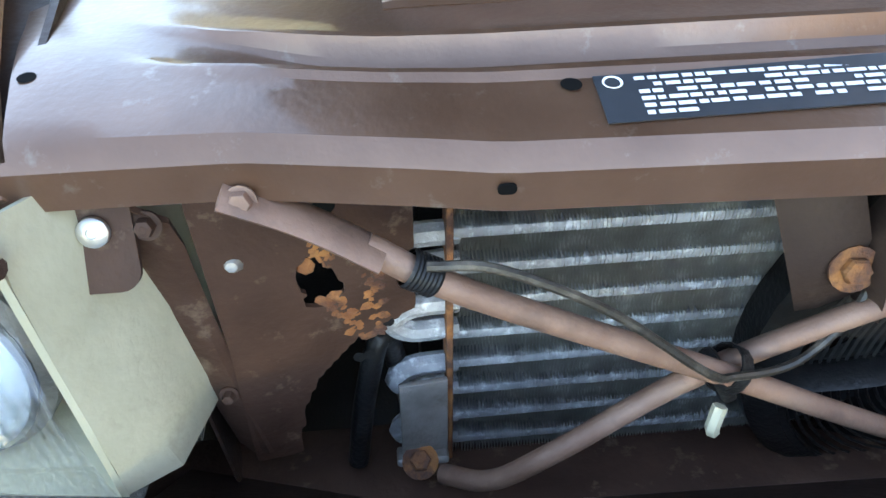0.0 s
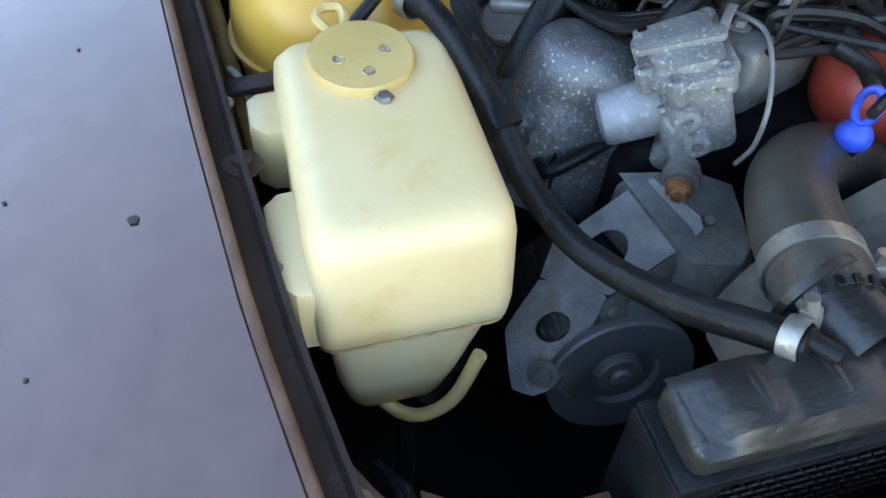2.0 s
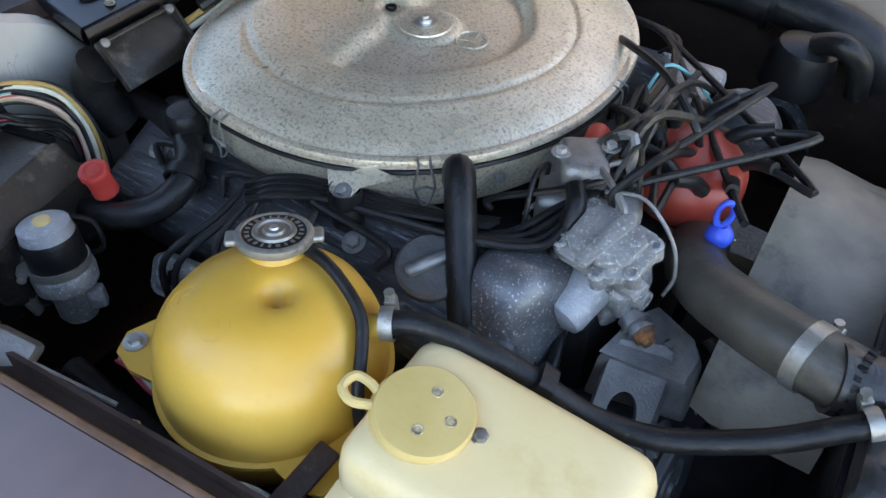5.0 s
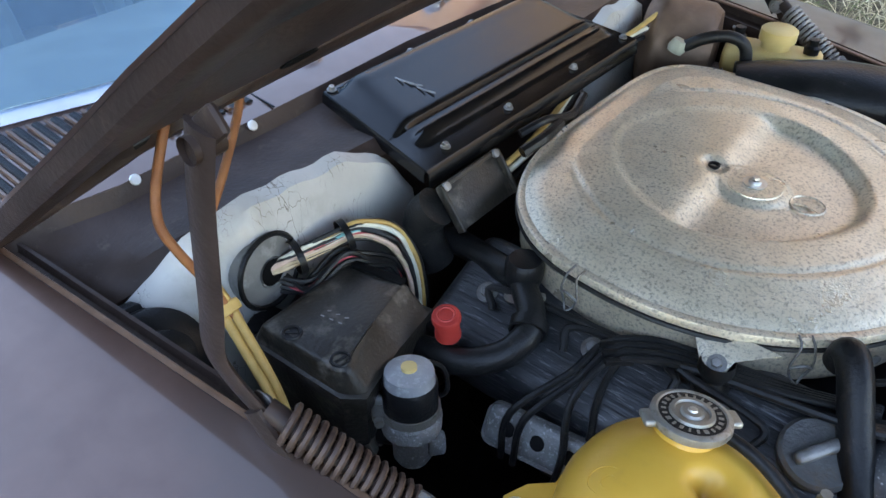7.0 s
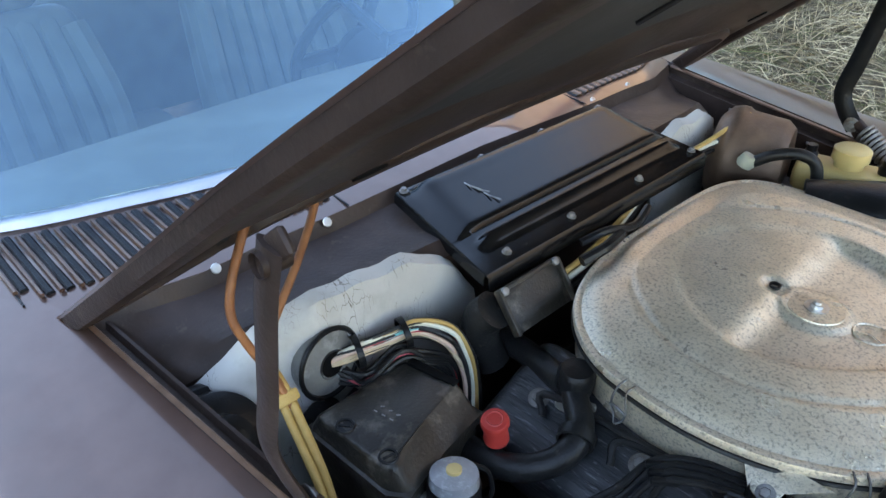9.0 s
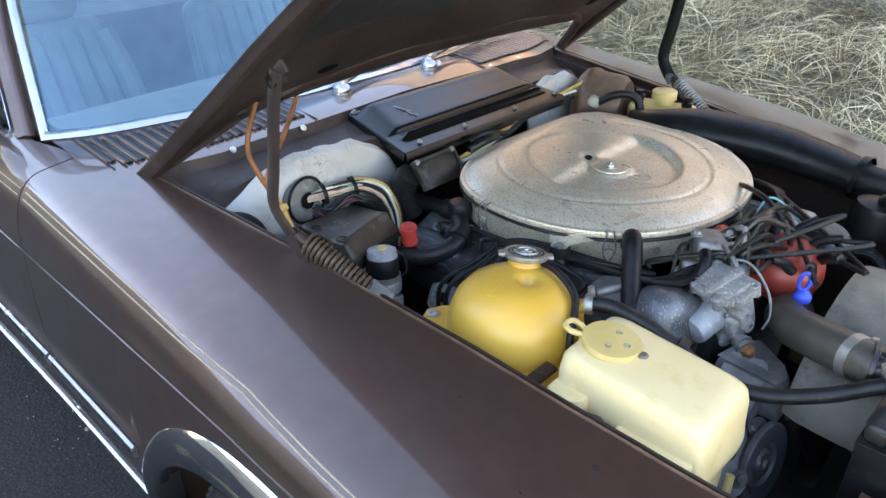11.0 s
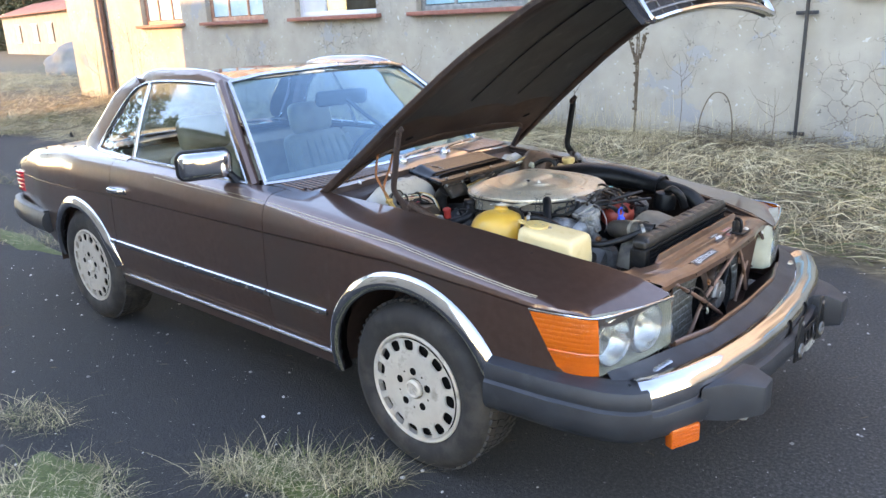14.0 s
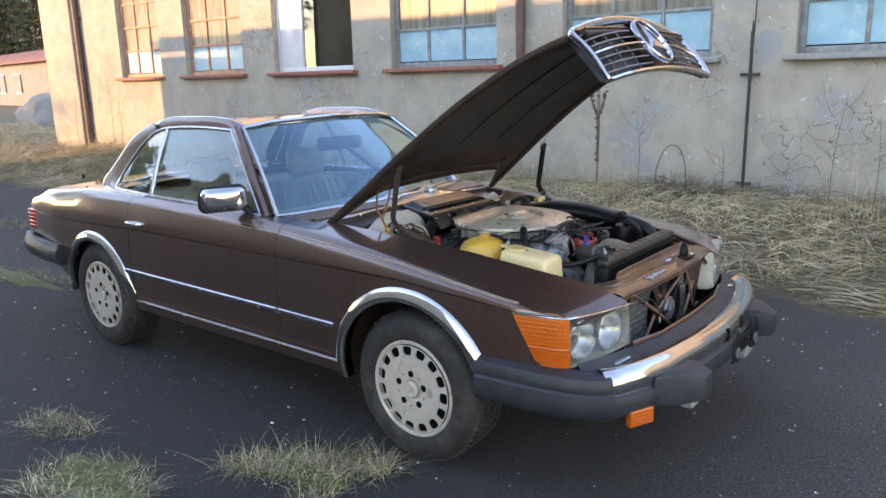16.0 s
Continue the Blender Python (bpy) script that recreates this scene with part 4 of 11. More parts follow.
# ---- lamps ----
def lamp_unit(side):
    """Headlamp block behind a glass cover, with the amber indicator round the corner."""
    S = lambda x, y, z: V(x, side * y, z)
    unit_bm = BM()
    top = [(0.766, 0.462), (0.748, 0.56), (0.735, 0.62), (0.712, 0.70), (0.688, 0.772)]
    bot = [(0.768, 0.455), (0.752, 0.56), (0.740, 0.62), (0.716, 0.70), (0.690, 0.764)]
    ztop = [0.712, 0.716, 0.718, 0.722, 0.726]
    zbot = [0.560, 0.556, 0.553, 0.550, 0.546]
    # housing tray: sides lean back into the bay
    rows = []
    for k, dx in ((0, 0.0), (0.3, 0.03), (1, 0.105)):
        ring = [S(x - dx, y, z) for (x, y), z in zip(top, ztop)] + [S(x - dx, y, z) for (x, y), z in zip(bot[::-1], zbot[::-1])]
        c = sum(ring, V(0, 0, 0)) / len(ring)
        rows.append([p + (c - p) * 0.16 * k for p in ring])
    sheet(unit_bm, rows, True)
    bmesh.ops.recalc_face_normals(unit_bm, faces=unit_bm.faces)
    unit = part("headlamp_housing", unit_bm, HOUSING, car, "translucent cream headlamp housing", 35, 0.004, 0)
    bm = BM()
    rows = [[S(0.752 - 0.02 * k, 0.461 - 0.011 * k, 0.727 - 0.003 * k), S(0.752 - 0.02 * k, 0.455 - 0.012 * k, 0.700), S(0.752 - 0.02 * k, 0.444 - 0.010 * k, 0.640), S(0.750 - 0.02 * k, 0.436 - 0.008 * k, 0.580), S(0.748 - 0.02 * k, 0.432 - 0.006 * k, 0.555)] for k in (0, 1, 1.6, 3.5)]
    sheet(bm, [[S(0.764, 0.468, 0.717), S(0.764, 0.462, 0.700), S(0.766, 0.458, 0.640), S(0.766, 0.455, 0.580), S(0.766, 0.455, 0.560)]] + rows)
    part("housing_flange", bm, HOUSING, unit, "", 30, 0.003, 0)
    bm = BM()
    sheet(bm, [[S(0.66, y, 0.545), S(0.66, y, 0.72)] for y in (0.462, 0.76)])
    part("lamp_back", bm, LAMPGREY, unit, "", 30, 0.003, 0)
    bm = BM()
    sheet(bm, [[S(x + 0.004, y, z) for (x, y), z in zip(top, ztop)], [S(x + 0.010, y, (a + b) / 2) for (x, y), a, b in zip(top, ztop, zbot)], [S(x + 0.004, y, z) for (x, y), z in zip(bot, zbot)]])
    gl = part("lamp_glass", bm, FLUTEGLASS, unit, "ribbed clear headlamp glass", 60)
    gl.visible_shadow = False
    # fine vertical flutes round the lamp bowls
    bm = BM()
    for i in range(36):
        y = 0.468 + (0.765 - 0.468) * i / 35
        x = lerp_table([(0.462, 0.766), (0.56, 0.749), (0.62, 0.736), (0.70, 0.713), (0.772, 0.688)], y) + 0.005
        zt = lerp_table([(0.46, 0.712), (0.77, 0.724)], y)
        tube(bm, [S(x, y, zt - 0.004), S(x, y, zt - (0.022 if 0.50 < y < 0.745 else 0.10))], 0.0007, 4, 1, smooth=False)
    part("glass_fluting", bm, LENSGLASS, unit).visible_shadow = False
    for cy, cz, r, cx in ((0.555, 0.638, 0.072, 0.735), (0.700, 0.634, 0.070, 0.700)):
        d = V(1, side * (0.13 if cy < 0.6 else 0.24), 0).normalized()
        m = axis(S(cx, cy, cz), d)
        bm = BM()
        lathe(bm, [(r, 0.0), (r * 0.86, -0.03), (r * 0.55, -0.055), (0.012, -0.064), (0.0, -0.064)], m, 32)
        bowl = part("reflector", bm, MIRROR, unit, "silvered round headlamp bowl", 60)
        bm = BM()
        lathe(bm, [(r - 0.003, 0.0), (r, 0.004), (r + 0.003, 0.003), (r + 0.002, -0.004)], m, 32)
        part("lamp_rim", bm, CHROME_DULL, unit, "bright lamp rim")
        # dark ring added in place of the shade round the lens
        bm = BM()
        lathe(bm, [(r + 0.003, 0.000), (r + 0.009, -0.004), (r + 0.010, -0.030)], m, 32)
        part("lens_shade_ring", bm, STEEL_DARK, unit, "dark ring standing in for shade round the round lens")
        bm = BM()
        lathe(bm, [(r, 0.002), (r * 0.7, 0.012), (r * 0.35, 0.017), (0, 0.018)], m, 32)
        gl2 = part("round_lens", bm, LENSGLASS, unit, "round fluted lens", 60)
        gl2.visible_shadow = False
        bm = BM()
        for i in range(-7, 8):
            h = r * math.sqrt(max(0.05, 1 - (i / 8) ** 2)) * 0.93
            rbox(bm, (0.0022, 2 * h, 0.002), m @ pose(i * r / 8, 0, 0.008 + 0.008 * (1 - (i / 8) ** 2)), 0)
        part("lens_flutes", bm, LENSGLASS, unit).visible_shadow = False
        bm = BM()
        lathe(bm, [(0.008, -0.064), (0.009, -0.03), (0.006, -0.02), (0, -0.018)], m, 12)
        part("bulb", bm, CHROME_DULL, unit)
    # chrome bead over the lamps and indicator
    part("lamp_bead", tube(BM(), [S(0.770, 0.457, 0.715), S(0.752, 0.554, 0.719), S(0.741, 0.612, 0.722), S(0.718, 0.70, 0.727), S(0.692, 0.775, 0.731), S(0.662, 0.799, 0.732), S(0.58, 0.818, 0.733), S(0.494, 0.832, 0.733)], 0.0042, 8, 4), CHROME, unit, "bright bead above the lamps")
    # indicator
    bm = BM()
    tp = [(0.497, 0.829), (0.58, 0.815), (0.64, 0.802), (0.672, 0.790), (0.688, 0.772)]
    bt = [(0.588, 0.806), (0.62, 0.800), (0.65, 0.790), (0.674, 0.777), (0.690, 0.762)]
    rows = []
    for i in range(97):
        t = i / 96
        rib = 0.0006 * abs(math.sin(math.pi * 12 * t)) ** 0.6 + (0.002 if 0.60 < t < 0.63 else 0.0)
        rows.append([S(a[0] + (b[0] - a[0]) * t + 0.004 * math.sin(math.pi * t), a[1] + (b[1] - a[1]) * t + 0.005 * math.sin(math.pi * t) + rib, 0.727 + (0.547 - 0.727) * t) for a, b in zip(tp, bt)])
    sheet(bm, rows)
    ind = part("indicator_lens", bm, AMBER, unit, "amber wraparound indicator lens", 40, 0.008, 0)
    for a, b in ((tp[0], bt[0]), (tp[4], bt[4])):
        pts = [S(a[0] + (b[0] - a[0]) * t, a[1] + (b[1] - a[1]) * t + 0.002, 0.727 + (0.547 - 0.727) * t) for t in (0, 0.33, 0.66, 1.0)]
        part("lens_gasket", tube(BM(), pts, 0.0028, 6, 3), RUBBER, unit)
    part("lens_gasket", tube(BM(), [S(x, y + 0.001, 0.547) for x, y in bt], 0.0028, 6, 3), RUBBER, unit)
    return unit


lamp_unit(-1)
lamp_unit(1)

# ---- bumper ----
def bump_line(s, off=0.0):
    """Plan of the bumper face: s from -1 (right tip) to 1 (left tip)."""
    a = abs(s)
    x = lerp_table([(0, 0.985), (0.2, 0.975), (0.4, 0.945), (0.55, 0.905), (0.66, 0.862), (0.72, 0.815), (0.76, 0.74), (0.85, 0.58), (1.0, 0.365)], a)
    y = lerp_table([(0, 0), (0.2, 0.23), (0.4, 0.46), (0.55, 0.62), (0.66, 0.73), (0.72, 0.795), (0.76, 0.832), (0.85, 0.856), (1.0, 0.868)], a)
    return x, math.copysign(y, s)


def bumper_rows(prof, s0, s1, n):
    rows = []
    for i in range(n):
        s = s0 + (s1 - s0) * i / (n - 1)
        x, y = bump_line(s)
        x2, y2 = bump_line(s + 0.004)
        d = V(x2 - x, y2 - y, 0).normalized()
        out = V(d.y, -d.x, 0)
        if out.x < -0.3 or out.dot(V(x - 0.3, y, 0)) < 0:
            out = -out
        rows.append([V(x, y, 0) + out * o + V(0, 0, z) for o, z in prof])
    return rows


bumper = part("front_bumper", sheet(BM(), bumper_rows([(-0.085, 0.535), (-0.060, 0.556), (-0.030, 0.560), (-0.008, 0.546), (0.004, 0.520), (0.006, 0.490), (0.002, 0.470)], -0.70, 0.70, 60)), CHROME, car, "polished chrome front bumper with rubber corners", 40, 0.004, 0)
part("rubber_band", sheet(BM(), bumper_rows([(0.000, 0.474), (0.018, 0.468), (0.022, 0.452), (0.020, 0.414), (0.010, 0.398), (-0.015, 0.388), (-0.05, 0.386)], -0.70, 0.70, 60)), BUMPER_RUBBER, bumper, "grey-black rubber bumper strip", 40, 0.004, 0)
for a, b in ((-1.0, -0.685), (0.685, 1.0)):
    rows = bumper_rows([(-0.07, 0.545), (-0.028, 0.550), (0.006, 0.540), (0.018, 0.515), (0.014, 0.492), (0.024, 0.484), (0.028, 0.455), (0.026, 0.415), (0.012, 0.395), (-0.02, 0.384), (-0.07, 0.382)], a, b, 24)
    ends = (rows[0], rows[-1])
    bm = BM()
    sheet(bm, rows)
    for e in ends:
        c = sum(e, V(0, 0, 0)) / len(e)
        bm.faces.new([bm.verts.new(c + (p - c) * 0.999) for p in e])
    part("bumper_corner", bm, BUMPER_RUBBER, bumper, "grey-black rubber bumper corner", 40, 0.003, 0)
# deep rubber filler between body and bumper
bm = BM()
rows = []
for i in range(50):
    s = -0.70 + 1.40 * i / 49
    x, y = bump_line(s)
    yb = y * 0.97
    xb = lerp_table([(0, 0.845), (0.3, 0.835), (0.46, 0.795), (0.62, 0.755), (0.78, 0.70)], abs(yb))
    rows.append([V(xb, yb, 0.560), V(xb + (x - 0.07 - xb) * 0.4, y * 0.985, 0.546), V(max(x - 0.066, xb + 0.01), y * 0.99, 0.538), V(max(x - 0.06, xb + 0.01), y * 0.99, 0.50)])
sheet(bm, rows)
part("bumper_filler", bm, BUMPER_RUBBER, bumper, "dark rubber apron between body and bumper", 40, 0.004, 0)
# brown body edge inside the filler, and dark valance
part("nose_lip", tube(BM(), [V(lerp_table([(0, 0.842), (0.3, 0.832), (0.46, 0.790)], abs(y)), y, 0.570) for y in np.linspace(-0.475, 0.475, 21)], 0.006, 8, 2, flat=(1, 1.6)), PAINT_IN, car, "brown edge of the nose opening")
bm = BM()
sheet(bm, [[V(lerp_table([(0, 0.842), (0.3, 0.832), (0.46, 0.790)], abs(y)) - d, y, z) for y in np.linspace(-0.46, 0.46, 15)] for d, z in ((0, 0.566), (0.06, 0.50), (0.12, 0.44), (0.16, 0.36))])
part("front_valance", bm, PAINT_DIRTY, car, "dusty brown nose pan", 40, 0.003, 0)
for side in (-1, 1):
    # over-rider
    bm = BM()
    S = lambda x, y, z: V(x, side * y, z)
    back = [S(0.925, 0.585, 0.505), S(0.965, 0.36, 0.512), S(0.965, 0.36, 0.395), S(0.925, 0.585, 0.400)]
    mid = [S(0.985, 0.52, 0.515), S(1.000, 0.37, 0.518), S(1.000, 0.37, 0.388), S(0.985, 0.53, 0.392)]
    frt = [S(1.062, 0.455, 0.496), S(1.062, 0.385, 0.498), S(1.062, 0.385, 0.402), S(1.062, 0.46, 0.408)]
    sheet(bm, [back, mid, frt], True)
    bm.verts.ensure_lookup_table()
    bm.faces.new(list(bm.verts)[-4:])
    bmesh.ops.bevel(bm, geom=list(bm.edges), offset=0.010, segments=2, profile=0.6, affect="EDGES")
    part("overrider", bm, BUMPER_RUBBER, bumper, "wedge-shaped rubber overrider", 40)
    # small amber marker and clear lamp under the bumper
    bm = BM()
    rbox(bm, (0.03, 0.105, 0.060), Matrix.Translation((0.905, side * 0.655, 0.384)) @ Matrix.Rotation(radians(-side * -24), 4, "Z"), 0.005)
    mk = part("marker_lamp", bm, AMBER, bumper, "small amber marker lamp under the bumper")
    bm = BM()
    for k in range(5):
        rbox(bm, (0.034, 0.098, 0.003), Matrix.Translation((0.905, side * 0.655, 0.362 + 0.011 * k)) @ Matrix.Rotation(radians(-side * -24), 4, "Z"), 0)
    part("marker_ribs", bm, AMBER, mk)
    bm = BM()
    rbox(bm, (0.05, 0.12, 0.085), pose(0.965, side * 0.315, 0.362), 0.012)
    part("bumper_lamp", bm, CLEARLENS, bumper, "clear lamp under the bumper")
    # bright washer nozzle strip at the lamp's foot
    bm = BM()
    tube(bm, [S(0.775, 0.70, 0.527), S(0.80, 0.62, 0.545), S(0.815, 0.56, 0.553)], 0.006, 6, 3, flat=(1.8, 0.6))
    part("lamp_foot_trim", bm, CHROME_DULL, bumper)
# number plate bracket, bare and perforated
bm = BM()
rbox(bm, (0.005, 0.22, 0.018), pose(1.008, 0.17, 0.462), 0.002)
rbox(bm, (0.005, 0.22, 0.014), pose(1.008, 0.17, 0.405), 0.002)
for k in range(5):
    rbox(bm, (0.005, 0.016, 0.05), pose(1.008, 0.086 + 0.042 * k, 0.432, 14, 0, 0), 0.002)
bk = part("plate_bracket", bm, PLASTIC, bumper, "bare black perforated number plate bracket")
for dy in (-0.11, 0.13):
    bm = BM()
    prism(bm, [(-0.045, -0.070), (0.040, -0.085), (0.034, 0.0), (0.014, 0.085), (-0.014, 0.085), (-0.034, 0.0)], -0.004, 0.004, Matrix.Translation((1.012, 0.16 + dy, 0.452)) @ Matrix.Rotation(radians(90), 4, "Z") @ Matrix.Rotation(radians(90), 4, "X"), 0.003)
    ear = part("bracket_ear", bm, PLASTIC, bk)
    bm = BM()
    lathe(bm, [(0.012, 0.001), (0.014, 0.006), (0.024, 0.006), (0.026, 0.0)], axis((1.017, 0.16 + dy, 0.415), (1, 0, 0)), 20)
    part("bracket_disc", bm, STEEL_DARK, ear)
    bm = BM()
    lathe(bm, [(0.0, 0.004), (0.008, 0.003), (0.009, 0.0)], axis((1.017, 0.16 + dy, 0.515), (1, 0, 0)), 12)
    part("bracket_screw", bm, STEEL, ear)

# ---- rear end ----
bm = BM()
rows = []
for x in (-3.44, -3.50, -3.52):
    pr = side_profile(-3.44)
    k = {-3.44: 1.0, -3.50: 0.985, -3.52: 0.95}[x]
    rows.append([V(x, -y * k, z * (1 if x == -3.44 else 0.995)) for y, z in pr] + [V(x, y * k, z * (1 if x == -3.44 else 0.995)) for y, z in pr[::-1]])
sheet(bm, rows)
bm.verts.ensure_lookup_table()
bm.faces.new(list(bm.verts)[-len(rows[0]):])
part("rear_panel", bm, PAINT, car, "", 40)
# boot lid deck
bm = BM()
rows = []
for x in np.linspace(-3.44, -2.35, 14):
    yi, zi = lerp_table(YI, x), lerp_table(ZI, x)
    rows.append([V(x, v * yi, zi + 0.018 * (1 - v * v)) for v in np.linspace(-1, 1, 15)])
sheet(bm, rows)
part("boot_lid", bm, PAINT, car, "brown boot lid", 30)
for side in (-1, 1):
    bm = BM()
    for k in range(5):
        rbox(bm, (0.05, 0.15, 0.021), pose(-3.472, side * 0.672, 0.628 + 0.026 * k), 0.004)
        rbox(bm, (0.11, 0.02, 0.021), pose(-3.42, side * 0.742, 0.628 + 0.026 * k), 0.004)
    part("tail_lamp", bm, REDLENS, car, "ribbed red tail lamp")
bm = BM()
pts = [V(-2.90, -0.83, 0.50), V(-3.20, -0.815, 0.505), V(-3.45, -0.77, 0.51), V(-3.56, -0.65, 0.51), V(-3.60, 0, 0.51), V(-3.56, 0.65, 0.51), V(-3.45, 0.77, 0.51), V(-3.20, 0.815, 0.505), V(-2.90, 0.83, 0.50)]
tube(bm, pts, 0.055, 10, 5, flat=(0.7, 1.15))
rb = part("rear_bumper", bm, BUMPER_RUBBER, car, "rubber-faced rear bumper")
part("bumper_bright_strip", tube(BM(), [p + V(0, 0, 0.068) for p in pts], 0.010, 8, 5, flat=(2.2, 0.5)), BUMPER_RUBBER, rb)
bm = BM()
tube(bm, [V(-3.05, -0.55, 0.955), V(-3.05, -0.55, 0.985)], [0.012, 0.006], 8, 1, smooth=False)
part("aerial_stub", bm, PLASTIC, car, "short black aerial stub")

# ---- cowl, windscreen, hardtop ----
def ws_bottom(y):
    a = abs(y)
    return V(lerp_table([(0, -0.715), (0.25, -0.735), (0.45, -0.785), (0.58, -0.835), (0.66, -0.880), (0.70, -0.917)], a), y, lerp_table([(0, 0.948), (0.5, 0.938), (0.70, 0.924)], a))


def ws_top(y):
    a = abs(y)
    return V(lerp_table([(0, -1.245), (0.3, -1.262), (0.5, -1.292), (0.56, -1.312)], a), y, lerp_table([(0, 1.348), (0.4, 1.335), (0.56, 1.312)], a))


bm = BM()
rows = []
for i in range(11):
    t = i / 10
    row = []
    for j in range(29):
        v = -1 + 2 * j / 28
        a, b = ws_bottom(v * 0.695), ws_top(v * 0.553)
        row.append(a.lerp(b, t) + V(0.020, 0, 0.016) * math.sin(math.pi * t))
    rows.append(row)
sheet(bm, rows)
ws = part("windscreen", bm, SCREENGLASS, car, "laminated windscreen, sky blue put into its gloss colour", 60)
ws.visible_shadow = False
rim = [ws_bottom(v * 0.70) + V(0.012, 0, 0.004) for v in np.linspace(-1, 1, 21)]
part("windscreen_lower_trim", tube(BM(), rim, 0.013, 8, 2, flat=(1.3, 0.9)), CHROME_DULL, ws, "bright lower windscreen surround")
part("windscreen_upper_trim", tube(BM(), [ws_top(v * 0.557) + V(0.008, 0, 0.008) for v in np.linspace(-1, 1, 17)], 0.011, 8, 2), CHROME_DULL, ws, "bright upper windscreen surround")
for s in (-1, 1):
    base, top = ws_bottom(s * 0.703), ws_top(s * 0.558)
    mid = (base + top) / 2 + V(0.016, s * 0.012, 0.014)
    part("pillar_inner_trim", tube(BM(), [base + V(0.012, 0, -0.005), mid + V(0.012, 0, 0.004), top + V(0.008, 0, 0.006)], 0.011, 8, 6), CHROME_DULL, ws, "bright windscreen pillar trim")
    off = V(-0.040, s * 0.022, 0.0)
    part("windscreen_pillar", tube(BM(), [base + off * 0.9 + V(0, 0, -0.01), mid + off * 0.9, top + off * 0.7], 0.024, 8, 6, flat=(1.0, 1.2)), PAINT, ws, "brown windscreen pillar")
    off = V(-0.072, s * 0.030, 0.0)
    part("pillar_outer_trim", tube(BM(), [base + off + V(0, 0, -0.01), mid + off, top + off * 0.8], 0.0085, 8, 6), CHROME_DULL, ws, "bright outer pillar trim")

# roof: nearly flat, with a sharp raised rail along each side
bm = BM()
rows = []
ROOF_V = [0, 0.15, 0.3, 0.45, 0.6, 0.72, 0.82, 0.89, 0.935, 0.955, 0.972, 0.985, 1.0]
for i in range(21):
    t = i / 20
    x = -1.30 - 0.86 * t
    half = lerp_table([(0, 0.564), (0.5, 0.582), (0.85, 0.570), (1, 0.552)], t)
    zc = lerp_table([(0, 1.320), (0.3, 1.343), (0.7, 1.340), (1, 1.303)], t)
    rise = min(1.0, t * 7) * (1 if t < 0.9 else 0.75)
    row = []
    for v in [-q for q in ROOF_V[:0:-1]] + ROOF_V:
        a = abs(v)
        z = zc + 0.008 * (1 - a * a) + rise * lerp_table([(0, 0.0), (0.72, 0.0), (0.89, 0.008), (0.955, 0.027), (0.972, 0.027), (0.985, 0.016), (1.0, -0.024)], a)
        row.append(V(x + lerp_table([(0, 0.055), (0.5, 0.040), (1, 0.0)], a) * (1 - t), v * half, z))
    rows.append(row)
sheet(bm, rows)
roof = part("hardtop_roof", bm, PAINT, car, "brown removable hardtop with raised roof edges", 40, 0.006, 0)
for s in (-1, 1):
    pts = [V(-1.315 - 0.83 * t, s * lerp_table([(0, 0.520), (0.1, 0.540), (0.5, 0.561), (0.85, 0.550), (1, 0.532)], t), lerp_table([(0, 1.326), (0.14, 1.360), (0.3, 1.372), (0.7, 1.369), (0.88, 1.350), (1, 1.318)], t)) for t in np.linspace(0, 1, 13)]
    part("roof_edge_trim", tube(BM(), pts, 0.0055, 8, 3), CHROME_DULL, roof, "bright roof edge trim")
    # rain gutter strip above the side windows
    pts = [V(-1.33, s * 0.576, 1.306), V(-1.6, s * 0.588, 1.318), V(-1.9, s * 0.586, 1.310), V(-2.06, s * 0.592, 1.280), V(-2.18, s * 0.615, 1.20), V(-2.30, s * 0.665, 1.06), V(-2.335, s * 0.70, 0.99), V(-2.29, s * 0.722, 0.962), V(-1.93, s * 0.748, 0.952)]
    part("window_surround", tube(BM(), pts, 0.009, 8, 5), CHROME_DULL, roof, "bright side window surround")
    part("window_divider", tube(BM(), [V(-1.915, s * 0.745, 0.953), V(-1.925, s * 0.672, 1.14), V(-1.940, s * 0.584, 1.308)], 0.011, 8, 4), CHROME_DULL, roof, "bright window divider")
    part("belt_trim", tube(BM(), [V(-1.915, s * 0.750, 0.952), V(-1.4, s * 0.758, 0.944), V(-0.97, s * 0.746, 0.924)], 0.010, 8, 4), CHROME_DULL, roof, "bright belt line trim")
    part("hardtop_foot_trim", tube(BM(), [V(-1.93, s * 0.768, 0.940), V(-2.2, s * 0.760, 0.944), V(-2.42, s * 0.722, 0.958), V(-2.50, s * 0.66, 0.972)], 0.011, 8, 4), CHROME_DULL, roof, "bright strip along the hardtop's foot")
    # rear pillar of the hardtop
    bm = BM()
    a = [V(-2.04, s * 0.588, 1.292), V(-2.18, s * 0.618, 1.20), V(-2.31, s * 0.668, 1.06), V(-2.345, s * 0.705, 0.985), V(-2.28, s * 0.728, 0.958), V(-1.95, s * 0.752, 0.948)]
    b = [V(-2.10, s * 0.572, 1.334), V(-2.27, s * 0.606, 1.250), V(-2.42, s * 0.660, 1.090), V(-2.50, s * 0.704, 0.985), V(-2.38, s * 0.738, 0.944), V(-1.95, s * 0.764, 0.938)]
    c = [V(-2.22, s * 0.50, 1.305), V(-2.34, s * 0.50, 1.22), V(-2.48, s * 0.52, 1.08), V(-2.56, s * 0.58, 0.985), V(-2.50, s * 0.66, 0.958), V(-1.96, s * 0.764, 0.930)]
    near_b = [p.lerp(q, 0.93) + V(0, s * 0.002, 0) for p, q in zip(a, b)]
    past_b = [p.lerp(q, 0.07) for p, q in zip(b, c)]
